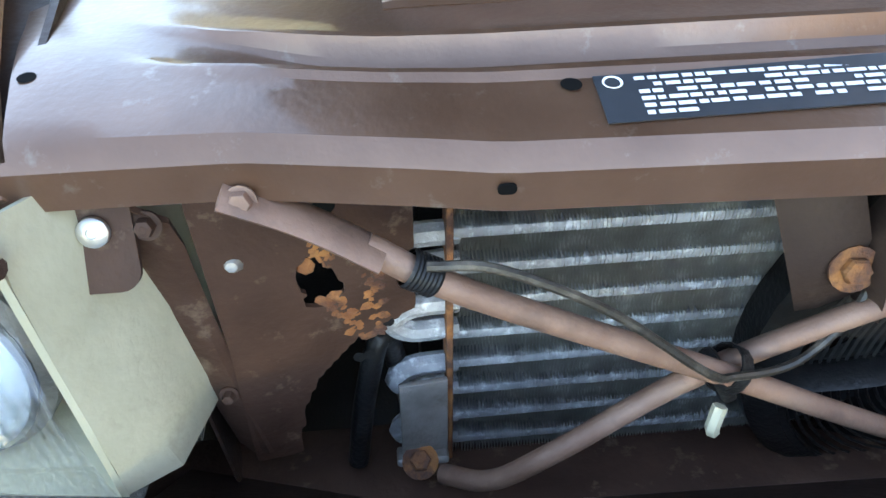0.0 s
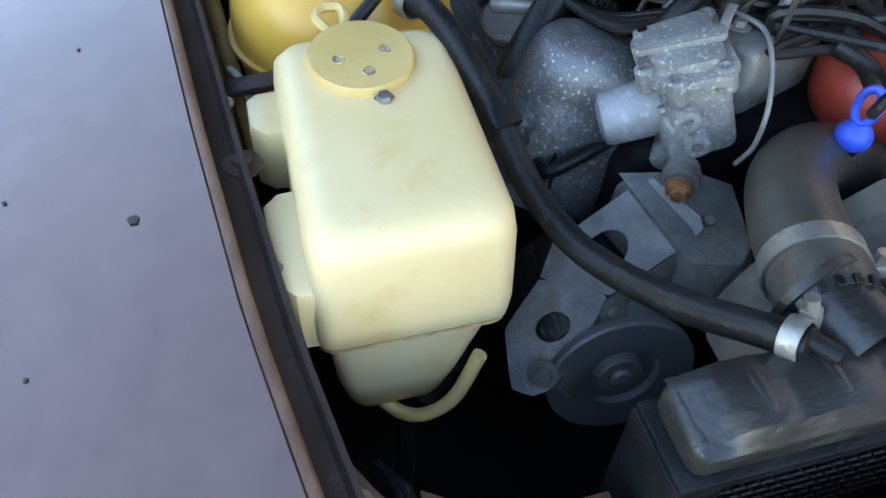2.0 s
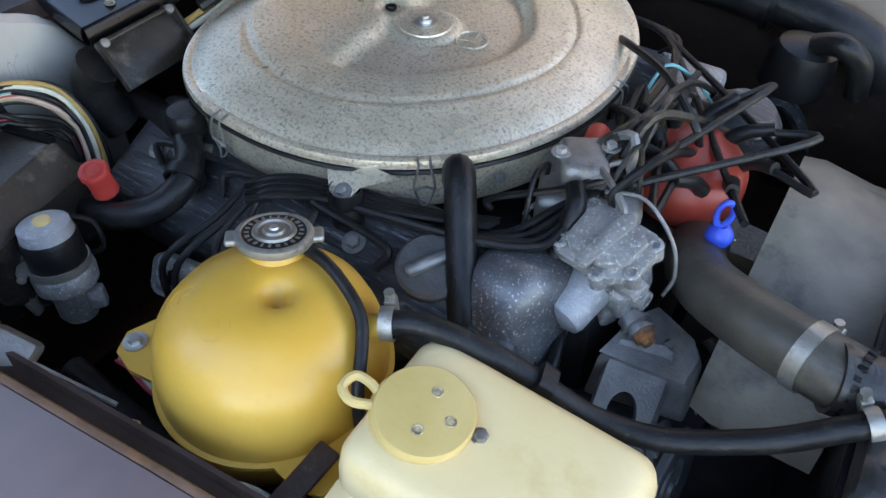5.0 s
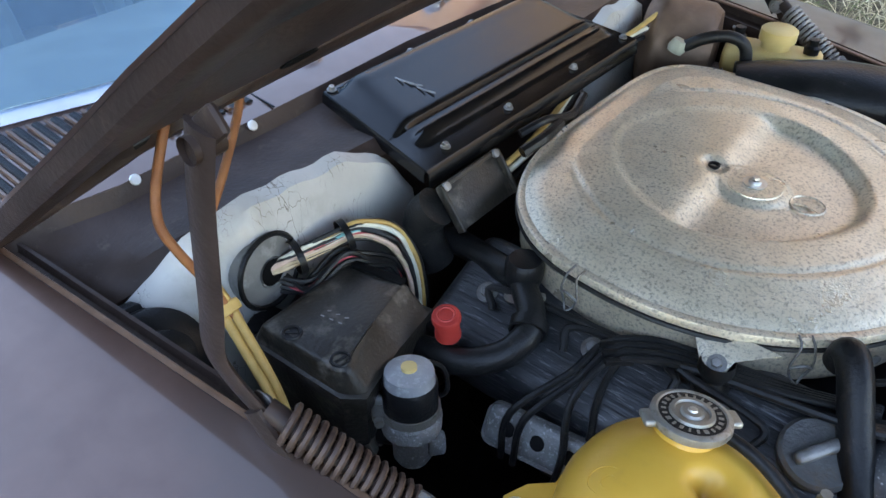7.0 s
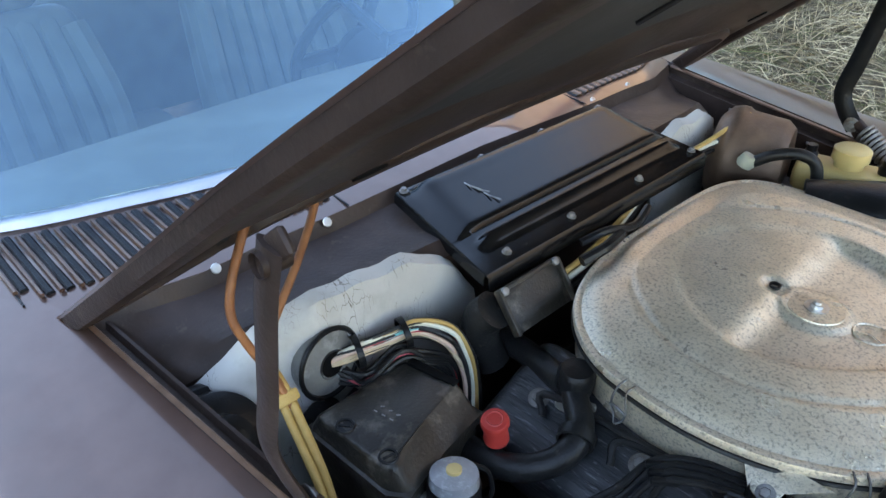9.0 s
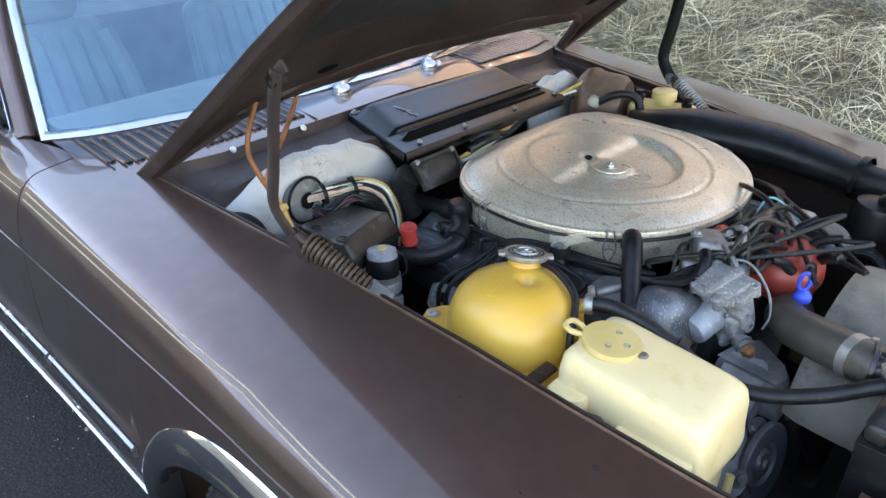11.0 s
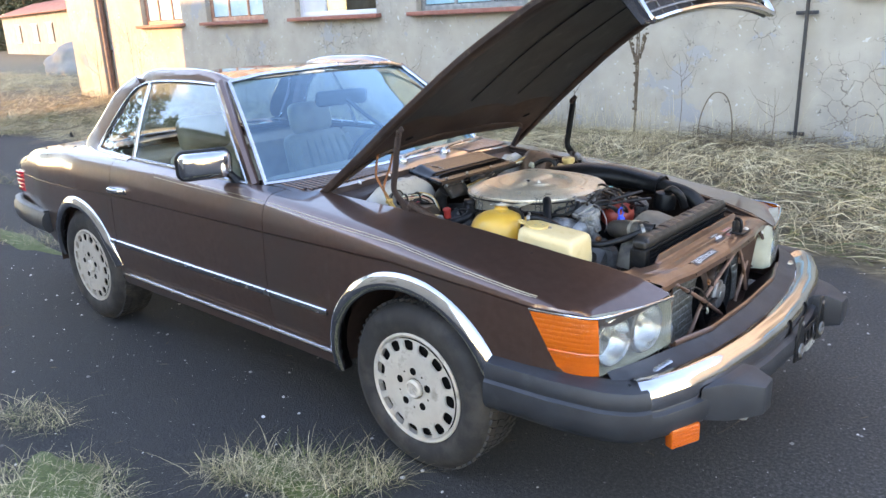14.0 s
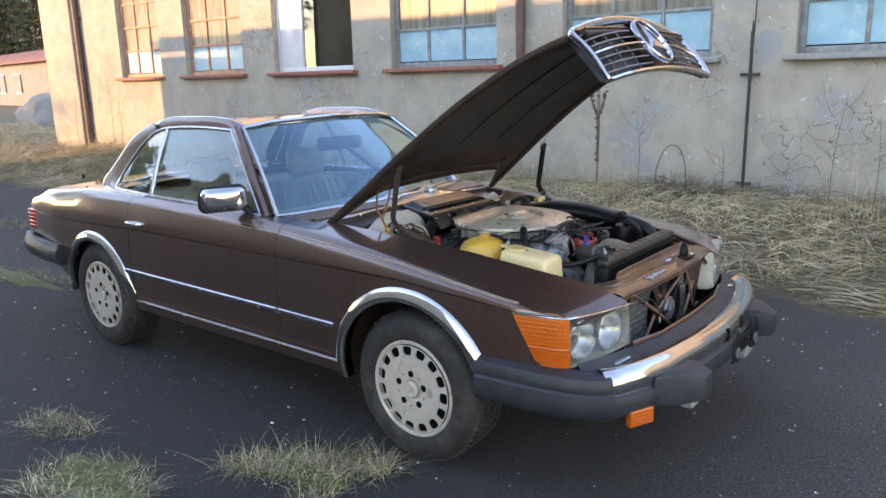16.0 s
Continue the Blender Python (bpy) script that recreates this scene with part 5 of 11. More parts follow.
    sheet(bm, [smooth_path(q, 4) for q in (a, near_b, b, past_b, c)])
    part("hardtop_pillar", bm, PAINT, roof, "brown hardtop rear pillar", 50, 0.006, 0)
    # side glass
    bm = BM()
    sheet(bm, [[V(-0.965, s * 0.742, 0.915), V(-1.15, s * 0.660, 1.11), V(-1.335, s * 0.574, 1.305)], [V(-1.40, s * 0.752, 0.935), V(-1.46, s * 0.668, 1.12), V(-1.55, s * 0.584, 1.312)], [V(-1.915, s * 0.742, 0.945), V(-1.925, s * 0.668, 1.13), V(-1.935, s * 0.582, 1.305)]])
    g = part("side_window", bm, CARGLASS, car, "raised side window glass", 60)
    g.visible_shadow = False
    bm = BM()
    sheet(bm, [[V(-1.925, s * 0.740, 0.950), V(-1.935, s * 0.668, 1.13), V(-1.945, s * 0.582, 1.300)], [V(-2.20, s * 0.722, 0.962), V(-2.15, s * 0.650, 1.12), V(-2.06, s * 0.590, 1.278)], [V(-2.325, s * 0.70, 0.985), V(-2.27, s * 0.66, 1.08), V(-2.18, s * 0.613, 1.20)]])
    g = part("quarter_window", bm, CARGLASS, car, "fixed rear quarter glass", 60)
    g.visible_shadow = False
# rear window
bm = BM()
sheet(bm, [[V(-2.19 - 0.30 * t - 0.02 * (1 - v * v), v * (0.50 + 0.10 * t), 1.30 - 0.32 * t) for v in np.linspace(-1, 1, 9)] for t in (0, 0.5, 1)])
g = part("rear_window", bm, CARGLASS, car, "curved rear window", 60)
g.visible_shadow = False
part("rear_window_trim", tube(BM(), [V(-2.20, v * 0.5, 1.303) for v in np.linspace(-1, 1, 7)] + [V(-2.5, v * 0.6, 0.975) for v in np.linspace(1, -1, 7)], 0.01, 6, 2, True), CHROME_DULL, car)

# scuttle panel, bonnet to screen
def cowl_front(y):
    a = abs(y)
    return V(lerp_table([(0, -0.585), (0.3, -0.578), (0.5, -0.585), (0.64, -0.63), (0.70, -0.72)], a), y, lerp_table([(0, 0.936), (0.4, 0.930), (0.64, 0.914), (0.70, 0.914)], a))


bm = BM()
rows = []
for i in range(7):
    t = i / 6
    rows.append([cowl_front(v * 0.70).lerp(ws_bottom(v * 0.70) + V(0.01, 0, 0), t) + V(0, 0, 0.004 * math.sin(math.pi * t)) for v in np.linspace(-1, 1, 41)])
sheet(bm, rows)
cowl = part("scuttle_panel", bm, PAINT, car, "brown scuttle panel below the windscreen", 40, 0.003, 0)
for s in (-1, 1):
    for i in range(19):
        bm, bm2 = BM(), BM()
        y = s * (0.285 + 0.375 * i / 18)
        p, q = cowl_front(y), ws_bottom(y)
        a, b = p.lerp(q, 0.18) + V(0, 0, 0.0055), p.lerp(q, 0.80) + V(0, 0, 0.0055)
        tube(bm, [a, b], 0.0055, 6, 1, smooth=False, flat=(1.0, 0.5))
        part("air_slot", bm, PLASTIC, cowl, "black air intake slot")
        tube(bm2, [a + V(0, s * 0.0095, 0.001), b + V(0, s * 0.0095, 0.001)], 0.0032, 6, 1, smooth=False)
        part("louvre_bar", bm2, PAINT_IN, cowl)
    for y in (0.27, 0.67):
        bm = BM()
        tube(bm, [cowl_front(s * y) + V(0, 0, 0.004), ws_bottom(s * y) + V(0.02, 0, 0.004)], 0.0015, 5, 1, smooth=False)
        part("panel_joint", bm, PLASTIC, cowl)
for p in ((-0.569, -0.314, 0.931), (-0.580, -0.475, 0.926), (-0.585, 0.30, 0.933), (-0.59, 0.42, 0.93)):
    bm = BM()
    lathe(bm, [(0, 0.002), (0.006, 0.0015), (0.007, 0), (0.006, -0.002)], axis(V(*p), (0.8, 0, 0.6)), 12)
    part("scuttle_screw", bm, ZINC, cowl)
# wiper spindles and arms
for y in (-0.14, 0.14):
    bm = BM()
    m = axis(V(-0.655, y, 0.947), (0.45, 0, 0.9))
    lathe(bm, [(0.020, -0.005), (0.020, 0.012), (0.014, 0.020), (0.0, 0.022)], m, 16)
    wp = part("wiper_spindle", bm, CHROME_DULL, cowl, "wiper spindle")
    bm = BM()
    tube(bm, [V(-0.655, y, 0.968), V(-0.69, y + 0.08, 0.972), V(-0.735, y + 0.30, 0.972)], [0.010, 0.008, 0.004], 6, 5)
    tube(bm, [V(-0.72, y - 0.02, 0.962), V(-0.728, y + 0.2, 0.966), V(-0.755, y + 0.42, 0.962)], 0.0045, 6, 4)
    part("wiper_arm", bm, CHROME_DULL, wp)

# door mirror
bm = BM()
mm = Matrix.Translation((-1.105, -0.850, 1.010)) @ Matrix.Rotation(radians(-22), 4, "Z")
prof = rounded(0.212, 0.110, 0.030)
rows = []
for k, sc in ((0.035, 1.0), (0.015, 1.02), (-0.010, 0.99), (-0.026, 0.93), (-0.036, 0.80), (-0.041, 0.5)):
    rows.append([mm @ V(-k, y * sc, z * sc) for y, z in prof])
sheet(bm, rows, True)
bm.verts.ensure_lookup_table()
bm.faces.new(list(bm.verts)[-len(prof):])
mir = part("door_mirror", bm, CHROME, car, "chrome door mirror with black edge", 40)
bm = BM()
tube(bm, [mm @ V(-0.030, y * 1.02, z * 1.03) for y, z in prof], 0.0085, 6, 1, True)
part("mirror_gasket", bm, PLASTIC, mir)
bm = BM()
prism(bm, [(y * 0.95, z * 0.95) for y, z in prof], -0.002, 0.002, mm @ Matrix.Translation((-0.036, 0, 0)) @ Matrix.Rotation(radians(90), 4, "Z") @ Matrix.Rotation(radians(90), 4, "X"))
part("mirror_glass", bm, MIRROR, mir, "mirror glass")
bm = BM()
tube(bm, [V(-1.085, -0.775, 0.985), V(-1.06, -0.755, 0.950), V(-1.04, -0.742, 0.922)], [0.020, 0.018, 0.026], 8, 4)
part("mirror_foot", bm, PLASTIC, mir)

# ---- cabin ----
bm = BM()
rows = []
for v in np.linspace(-1, 1, 21):
    p = ws_bottom(v * 0.66)
    rows.append([p + V(0.0, 0, -0.004), p + V(-0.13, 0, -0.004), V(-1.08 + 0.03 * abs(v), v * 0.66, 0.915), V(-1.16, v * 0.66, 0.87), V(-1.17, v * 0.66, 0.70), V(-1.05, v * 0.66, 0.45)])
sheet(bm, rows)
part("dashboard", bm, INTERIOR, car, "tan dashboard", 40, 0.004, 0)
bm = BM()
rbox(bm, (1.5, 1.36, 0.04), pose(-1.75, 0, 0.28), 0.01)
part("cabin_floor", bm, INTERIOR, car)
bm = BM()
rbox(bm, (0.5, 1.36, 0.42), pose(-2.35, 0, 0.70), 0.06)
part("rear_shelf", bm, INTERIOR, car, "tan rear bulkhead and shelf")
for s in (-1, 1):
    bm = BM()
    rbox(bm, (1.15, 0.05, 0.50), pose(-1.45, s * 0.735, 0.67), 0.015)
    part("door_panel", bm, INTERIOR, car, "tan inner door panel")
bm = BM()
rbox(bm, (0.95, 0.22, 0.26), pose(-1.60, 0, 0.42), 0.03)
part("centre_tunnel", bm, INTERIOR, car)


def car_seat(y):
    seat = new("seat")
    seat.parent = car
    seat["label"] = "olive-tan pleated leatherette bucket seat"
    bm = BM()
    rbox(bm, (0.50, 0.50, 0.16), pose(-1.52, y, 0.40, 0, -8, 0), 0.05, 4)
    part("cushion", bm, SEAT, seat)
    m = pose(-1.80, y, 0.69, 0, -17, 0)
    bm = BM()
    rbox(bm, (0.13, 0.50, 0.54), m, 0.05, 4, (0.8, 0.86))
    part("backrest", bm, SEAT, seat)
    for k in range(6):
        bm = BM()
        yy = -0.15 + 0.06 * k
        tube(bm, [m @ V(0.060, yy, -0.22), m @ V(0.066, yy, 0.0), m @ V(0.050, yy * 0.92, 0.20), m @ V(0.010, yy * 0.90, 0.255)], 0.027, 8, 4, flat=(1.0, 0.6))
        part("pleat", bm, SEAT, seat)
    for q in (-1, 1):
        bm = BM()
        tube(bm, [m @ V(0.06, q * 0.205, -0.24), m @ V(0.080, q * 0.215, 0.0), m @ V(0.05, q * 0.19, 0.21)], 0.036, 8, 4)
        part("side_bolster", bm, SEAT, seat)
    bm = BM()
    rbox(bm, (0.10, 0.29, 0.18), pose(-1.905, y + 0.01, 1.030, 0, -10, 0), 0.048, 4)
    part("headrest", bm, SEAT, seat)
    for q in (-0.06, 0.06):
        part("headrest_post", tube(BM(), [V(-1.87, y + q, 0.91), V(-1.892, y + q, 0.97)], 0.006, 6, 1, smooth=False), CHROME_DULL, seat)
    return seat


car_seat(-0.36)
car_seat(0.36)
bm = BM()
wm = axis(V(-1.36, 0.36, 0.845), V(-0.88, 0, 0.42))
lathe(bm, [(0.185 + 0.014 * math.cos(a), 0.014 * math.sin(a)) for a in np.linspace(0, 2 * math.pi, 9)], wm, 40)
sw = part("steering_wheel", bm, DARKTRIM, car, "dark steering wheel")
bm = BM()
lathe(bm, [(0.0, 0.0), (0.075, -0.005), (0.08, -0.03), (0.03, -0.08), (0.03, -0.2)], wm, 24)
for a in (0, 90, 180, 270):
    rbox(bm, (0.12, 0.04, 0.015), wm @ Matrix.Rotation(radians(a), 4, "Z") @ pose(0.125, 0, -0.008), 0.004)
part("wheel_hub", bm, DARKTRIM, sw)
bm = BM()
rbox(bm, (0.03, 0.29, 0.075), pose(-1.19, 0.0, 1.205, 0, 12, -10), 0.022, 3)
rm = part("rear_view_mirror", bm, DARKTRIM, car, "dark interior mirror")
bm = BM()
tube(bm, [V(-1.185, 0.02, 1.20), V(-1.10, 0.05, 1.13), V(-0.98, 0.07, 1.06), V(-0.90, 0.07, 1.03)], 0.011, 6, 4)
part("mirror_stalk", bm, DARKTRIM, rm)

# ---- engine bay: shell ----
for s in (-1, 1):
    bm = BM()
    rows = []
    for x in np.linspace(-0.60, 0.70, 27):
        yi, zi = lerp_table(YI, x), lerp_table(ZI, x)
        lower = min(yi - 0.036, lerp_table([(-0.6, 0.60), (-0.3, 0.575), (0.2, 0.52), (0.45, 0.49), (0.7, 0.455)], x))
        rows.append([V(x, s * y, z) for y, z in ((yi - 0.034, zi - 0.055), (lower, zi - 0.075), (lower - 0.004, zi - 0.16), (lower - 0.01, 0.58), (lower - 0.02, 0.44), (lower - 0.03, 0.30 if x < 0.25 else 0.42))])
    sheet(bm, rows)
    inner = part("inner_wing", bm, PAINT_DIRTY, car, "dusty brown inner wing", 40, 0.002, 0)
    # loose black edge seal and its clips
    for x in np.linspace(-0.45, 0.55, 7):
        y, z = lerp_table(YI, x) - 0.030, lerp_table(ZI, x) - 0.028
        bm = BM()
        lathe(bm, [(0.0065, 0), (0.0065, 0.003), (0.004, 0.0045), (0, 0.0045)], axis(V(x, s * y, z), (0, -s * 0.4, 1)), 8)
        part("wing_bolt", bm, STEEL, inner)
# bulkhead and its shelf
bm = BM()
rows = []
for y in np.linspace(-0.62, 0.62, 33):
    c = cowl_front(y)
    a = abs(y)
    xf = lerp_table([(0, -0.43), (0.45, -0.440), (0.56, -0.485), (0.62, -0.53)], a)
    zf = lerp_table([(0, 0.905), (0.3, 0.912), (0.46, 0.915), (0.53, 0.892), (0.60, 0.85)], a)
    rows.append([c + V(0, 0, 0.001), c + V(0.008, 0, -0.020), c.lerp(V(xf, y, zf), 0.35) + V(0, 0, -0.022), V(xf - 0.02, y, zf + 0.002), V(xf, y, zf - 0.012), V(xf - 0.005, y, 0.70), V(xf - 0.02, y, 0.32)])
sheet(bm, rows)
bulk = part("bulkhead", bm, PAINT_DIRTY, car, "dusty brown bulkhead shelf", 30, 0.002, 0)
# cracked white insulation hung on the bulkhead
def insulation(y0, y1, tops, name="insulation_mat"):
    bm = BM()
    rows = []
    for y in np.linspace(y0, y1, 26):
        a = abs(y)
        xf = lerp_table([(0, -0.424), (0.45, -0.430), (0.56, -0.472), (0.62, -0.52)], a)
        zt = lerp_table(tops, y)
        wav = 0.003 * math.sin(17 * y) + 0.004 * math.sin(41 * y + 1) + 0.002 * math.sin(97 * y)
        rows.append([V(xf - 0.010, y, zt + wav), V(xf + 0.006, y, zt - 0.006 + wav), V(xf + 0.012, y, zt - 0.03), V(xf + 0.018 + 0.01 * math.sin(9 * y), y, zt - 0.09), V(xf + 0.010, y, zt - 0.16), V(xf, y, 0.62)])
    sheet(bm, rows)
    return part(name, bm, WHITEMAT, bulk, "cracked off-white insulation mat", 50, 0.006, 0)


insulation(-0.60, -0.185, [(-0.60, 0.795), (-0.589, 0.815), (-0.558, 0.865), (-0.524, 0.902), (-0.498, 0.922), (-0.46, 0.940), (-0.38, 0.946), (-0.30, 0.928), (-0.22, 0.895), (-0.185, 0.84)])
insulation(0.235, 0.50, [(0.235, 0.895), (0.33, 0.925), (0.42, 0.925), (0.50, 0.87)])
# black ventilation cover on the shelf
bm = BM()
def cover_pt(u, v, z):
    a, b = V(-0.565, -0.195, 0), V(-0.560, 0.285, 0)
    c, d = V(-0.360, -0.225, 0), V(-0.355, 0.300, 0)
    p = a.lerp(b, v).lerp(c.lerp(d, v), u)
    return V(p.x, p.y, lerp_table([(0, 0.932), (1, 0.906)], u) + z)
def cover_h(u, v):
    """Pressed height of the cover: a broad pillow with a rounded rear edge, a crease, a trough and a round bead before the flange."""
    side = min(1.0, min(v, 1 - v) / 0.085)
    side = side * side * (3 - 2 * side)
    pillow = lerp_table([(0, 0.0), (0.045, 0.001), (0.09, 0.016), (0.13, 0.0225), (0.18, 0.0235), (0.25, 0.021), (0.45, 0.0165), (0.62, 0.0135), (0.645, 0.0115), (0.665, 0.004), (0.70, 0.0035), (1.0, 0.0)], u) * side
    bead_side = min(1.0, max(0.0, min(v - 0.05, 0.96 - v) / 0.03))
    bead = 0.012 * math.exp(-(((u - 0.785) / 0.034) ** 2)) * bead_side
    return max(pillow, 0.0) + bead


us = sorted(set(np.round(np.linspace(0, 1, 41), 4)) | {0.645, 0.665})
vs_ = sorted(set(np.round(np.linspace(0, 1, 45), 4)) | {0.02, 0.04, 0.06, 0.94, 0.96, 0.98})
sheet(bm, [[cover_pt(u, v, cover_h(u, v)) for v in vs_] for u in us])
cover = part("vent_cover", bm, GLOSSBLACK, car, "black sheet metal ventilation cover with pale scratch", 50, 0.003, 0)
bm = BM()
sheet(bm, [[cover_pt(1.0, v, 0.001) + V(dx, 0, dz) for v in np.linspace(0, 1, 15)] for dx, dz in ((0, 0), (0.004, -0.004), (0.006, -0.022), (0.002, -0.024))])
part("cover_lip", bm, GLOSSBLACK, cover, "", 40, 0.002, 0)
bm = BM()
sheet(bm, [[cover_pt(u, v, dz) for u in np.linspace(0, 1, 9)] for v, dz in ((0.0, 0.001), (-0.006, -0.004), (-0.007, -0.014))])
part("cover_lip", bm, GLOSSBLACK, cover, "", 40, 0.002, 0)
for u, v in ((0.03, 0.02), (0.03, 0.35), (0.03, 0.65), (0.03, 0.97), (0.93, 0.10), (0.93, 0.36), (0.93, 0.68), (0.93, 0.97)):
    bolt("cover_screw", cover, cover_pt(u, v, 0.003), (0.1, 0, 1), 0.0045, STEEL, 1.5)
bm = BM()
for k in range(5):
    p = cover_pt(0.30 + 0.05 * k, 0.17 + 0.008 * k, 0.0215 - 0.001 * k)
    tube(bm, [p, p + V(0.016, 0.004 * (k % 3), -0.0004)], 0.0014, 4, 1, smooth=False)
part("scratch", bm, STEEL, cover, "pale scratch")
bm = BM()
dbm = Matrix.Translation((-0.322, -0.170, 0.866)) @ Matrix.Rotation(radians(52), 4, "Y")
rbox(bm, (0.062, 0.118, 0.004), dbm, 0.0015)
for dy in (-0.057, 0.057):
    rbox(bm, (0.062, 0.005, 0.012), dbm @ pose(0, dy, 0.005), 0.0015)
rbox(bm, (0.006, 0.118, 0.010), dbm @ pose(-0.030, 0, 0.004), 0.0015)
drain = part("drain_flap", bm, DUSTBLACK, cover, "dusty black drain flap under the cover")
for dy in (-0.050, 0.050):
    bm = BM()
    lathe(bm, [(0.006, 0), (0.0055, 0.004), (0.003, 0.005), (0, 0.005)], dbm @ pose(-0.028, dy, 0.008), 12)
    part("flap_rivet", bm, STEEL, drain)
bm = BM()
tube(bm, [V(-0.335, -0.235, 0.872), V(-0.350, -0.240, 0.850), V(-0.352, -0.238, 0.815), V(-0.340, -0.228, 0.780)], 0.026, 16, 5)
part("drain_hose", bm, RUBBER, cover, "black drain hose")
bm = BM()
tube(bm, [V(-0.335, -0.06, 0.895), V(-0.32, -0.02, 0.905), V(-0.315, 0.04, 0.89), V(-0.325, 0.09, 0.898)], 0.006, 8, 4)
tube(bm, [V(-0.31, -0.09, 0.89), V(-0.30, -0.05, 0.90), V(-0.31, 0.0, 0.895)], 0.008, 8, 4)
part("vacuum_connector", bm, PLASTIC, cover)

# ---- radiator support panel and nose ----
def panel_rear(y):
    return lerp_table([(0, 0.640), (0.31, 0.640), (0.34, 0.632), (0.38, 0.614), (0.42, 0.590), (0.455, 0.560), (0.475, 0.530), (0.49, 0.490)], abs(y))


PANEL_Z = [(0.0, 0.0), (0.33, 0.000), (0.37, 0.0025), (0.395, 0.0025), (0.425, -0.006), (0.46, -0.009), (0.57, -0.009), (0.60, -0.006), (0.63, 0.0025), (0.65, 0.0025), (0.68, 0.0), (0.90, -0.001), (0.965, -0.002), (1.0, -0.006)]
bm = BM()
rows = []
for y in np.linspace(-0.488, 0.488, 97):
    xr, xf = panel_rear(y), lerp_table([(0, 0.770), (0.27, 0.757), (0.37, 0.738), (0.42, 0.735), (0.488, 0.735)], abs(y))
    z0 = lerp_table([(0, 0.762), (0.30, 0.757), (0.42, 0.752), (0.488, 0.752)], abs(y))
    fade = max(0.0, min(1.0, (0.435 - abs(y)) / 0.11))
    fade = fade * fade * (3 - 2 * fade)
    row = []
    for t in (0, 0.05, 0.12, 0.22, 0.33, 0.37, 0.395, 0.425, 0.46, 0.51, 0.57, 0.60, 0.63, 0.65, 0.68, 0.76, 0.83, 0.90, 0.965, 1.0):
        x = xr + (xf - xr) * t
        row.append(V(x, math.copysign(min(abs(y), lerp_table(YI, x) - 0.014), y), z0 + lerp_table(PANEL_Z, t) * (1 if t > 0.8 else fade) - 0.028 * max(0, (x - 0.66) / 0.1) ** 1.5 * 0.4))
    zf = row[-1].z
    row += [V(xf + 0.003, y, zf - 0.004), V(xf + 0.003, y, zf - 0.021), V(xf - 0.004, y, zf - 0.025), V(xf - 0.03, y, zf - 0.026)]
    rows.append(row)
sheet(bm, rows)
panel = part("radiator_support", bm, PAINT_IN, car, "faded brown pressed radiator support panel", 28, 0.002, 0)
bm = BM()
sheet(bm, [[V(0.642 + d, y, 0.757 + z * k) for d, z in ((0.010, 0.001), (0.003, 0.005), (-0.002, 0.022), (-0.005, 0.0245))] for y, k in [(-0.310, 0.12), (-0.287, 1.0)] + [(y, 1.0 + 0.04 * math.sin(31 * y)) for y in np.linspace(-0.26, 0.38, 11)] + [(0.395, 0.1)]])
part("rear_flange", bm, PAINT_IN, panel, "raised rear flange with worn edge", 30, 0.002, 0)
part("flange_edge", tube(BM(), [V(0.638, y, 0.7815 + 0.001 * math.sin(31 * y)) for y in np.linspace(-0.285, 0.38, 12)], 0.0012, 6, 1), RUST, panel)
for s in (-1, 1):
    bm = BM()
    sheet(bm, [[V(x + d, s * y, z - h) for x, y, z in ((0.572, 0.325, 0.737), (0.573, 0.372, 0.737), (0.562, 0.410, 0.738), (0.545, 0.440, 0.742))] for d, h in ((0.0, 0.016), (0.0, 0.0), (0.045, 0.002), (0.085, 0.004))])
    part("panel_shelf", bm, PAINT_IN, panel, "brown folded shelf under the support panel", 30, 0.002, 0)


def on_panel(x, y):
    xr, xf = panel_rear(y), lerp_table([(0, 0.770), (0.27, 0.757), (0.37, 0.738), (0.42, 0.735), (0.488, 0.735)], abs(y))
    z0 = lerp_table([(0, 0.762), (0.30, 0.757), (0.42, 0.752), (0.488, 0.752)], abs(y))
    t = (x - xr) / (xf - xr)
    return V(x, y, z0 + lerp_table(PANEL_Z, t) - 0.028 * max(0, (x - 0.66) / 0.1) ** 1.5 * 0.4)
for x, y, r in ((0.725, -0.238, 0.0045), (0.727, 0.05, 0.0045), (0.590, -0.471, 0.0055), (0.596, -0.455, 0.004), (0.645, -0.475, 0.003), (0.690, -0.46, 0.004)):
    bm = BM()
    p = on_panel(x, y)
    lathe(bm, [(r, 0.0016), (0.0, 0.0016)], axis(p, (0.1, 0, 1)), 14)
    part("panel_hole", bm, VOID, panel)
for y in (-0.269, -0.04, 0.19):
    bm = BM()
    x = lerp_table([(0, 0.773), (0.27, 0.760)], abs(y)) + 0.0018
    prism(bm, rounded(0.0048, 0.0075, 0.0022), 0, 0.001, axis(V(x, y, 0.731), (1, 0, 0), 90))
    part("slot_hole", bm, VOID, panel)
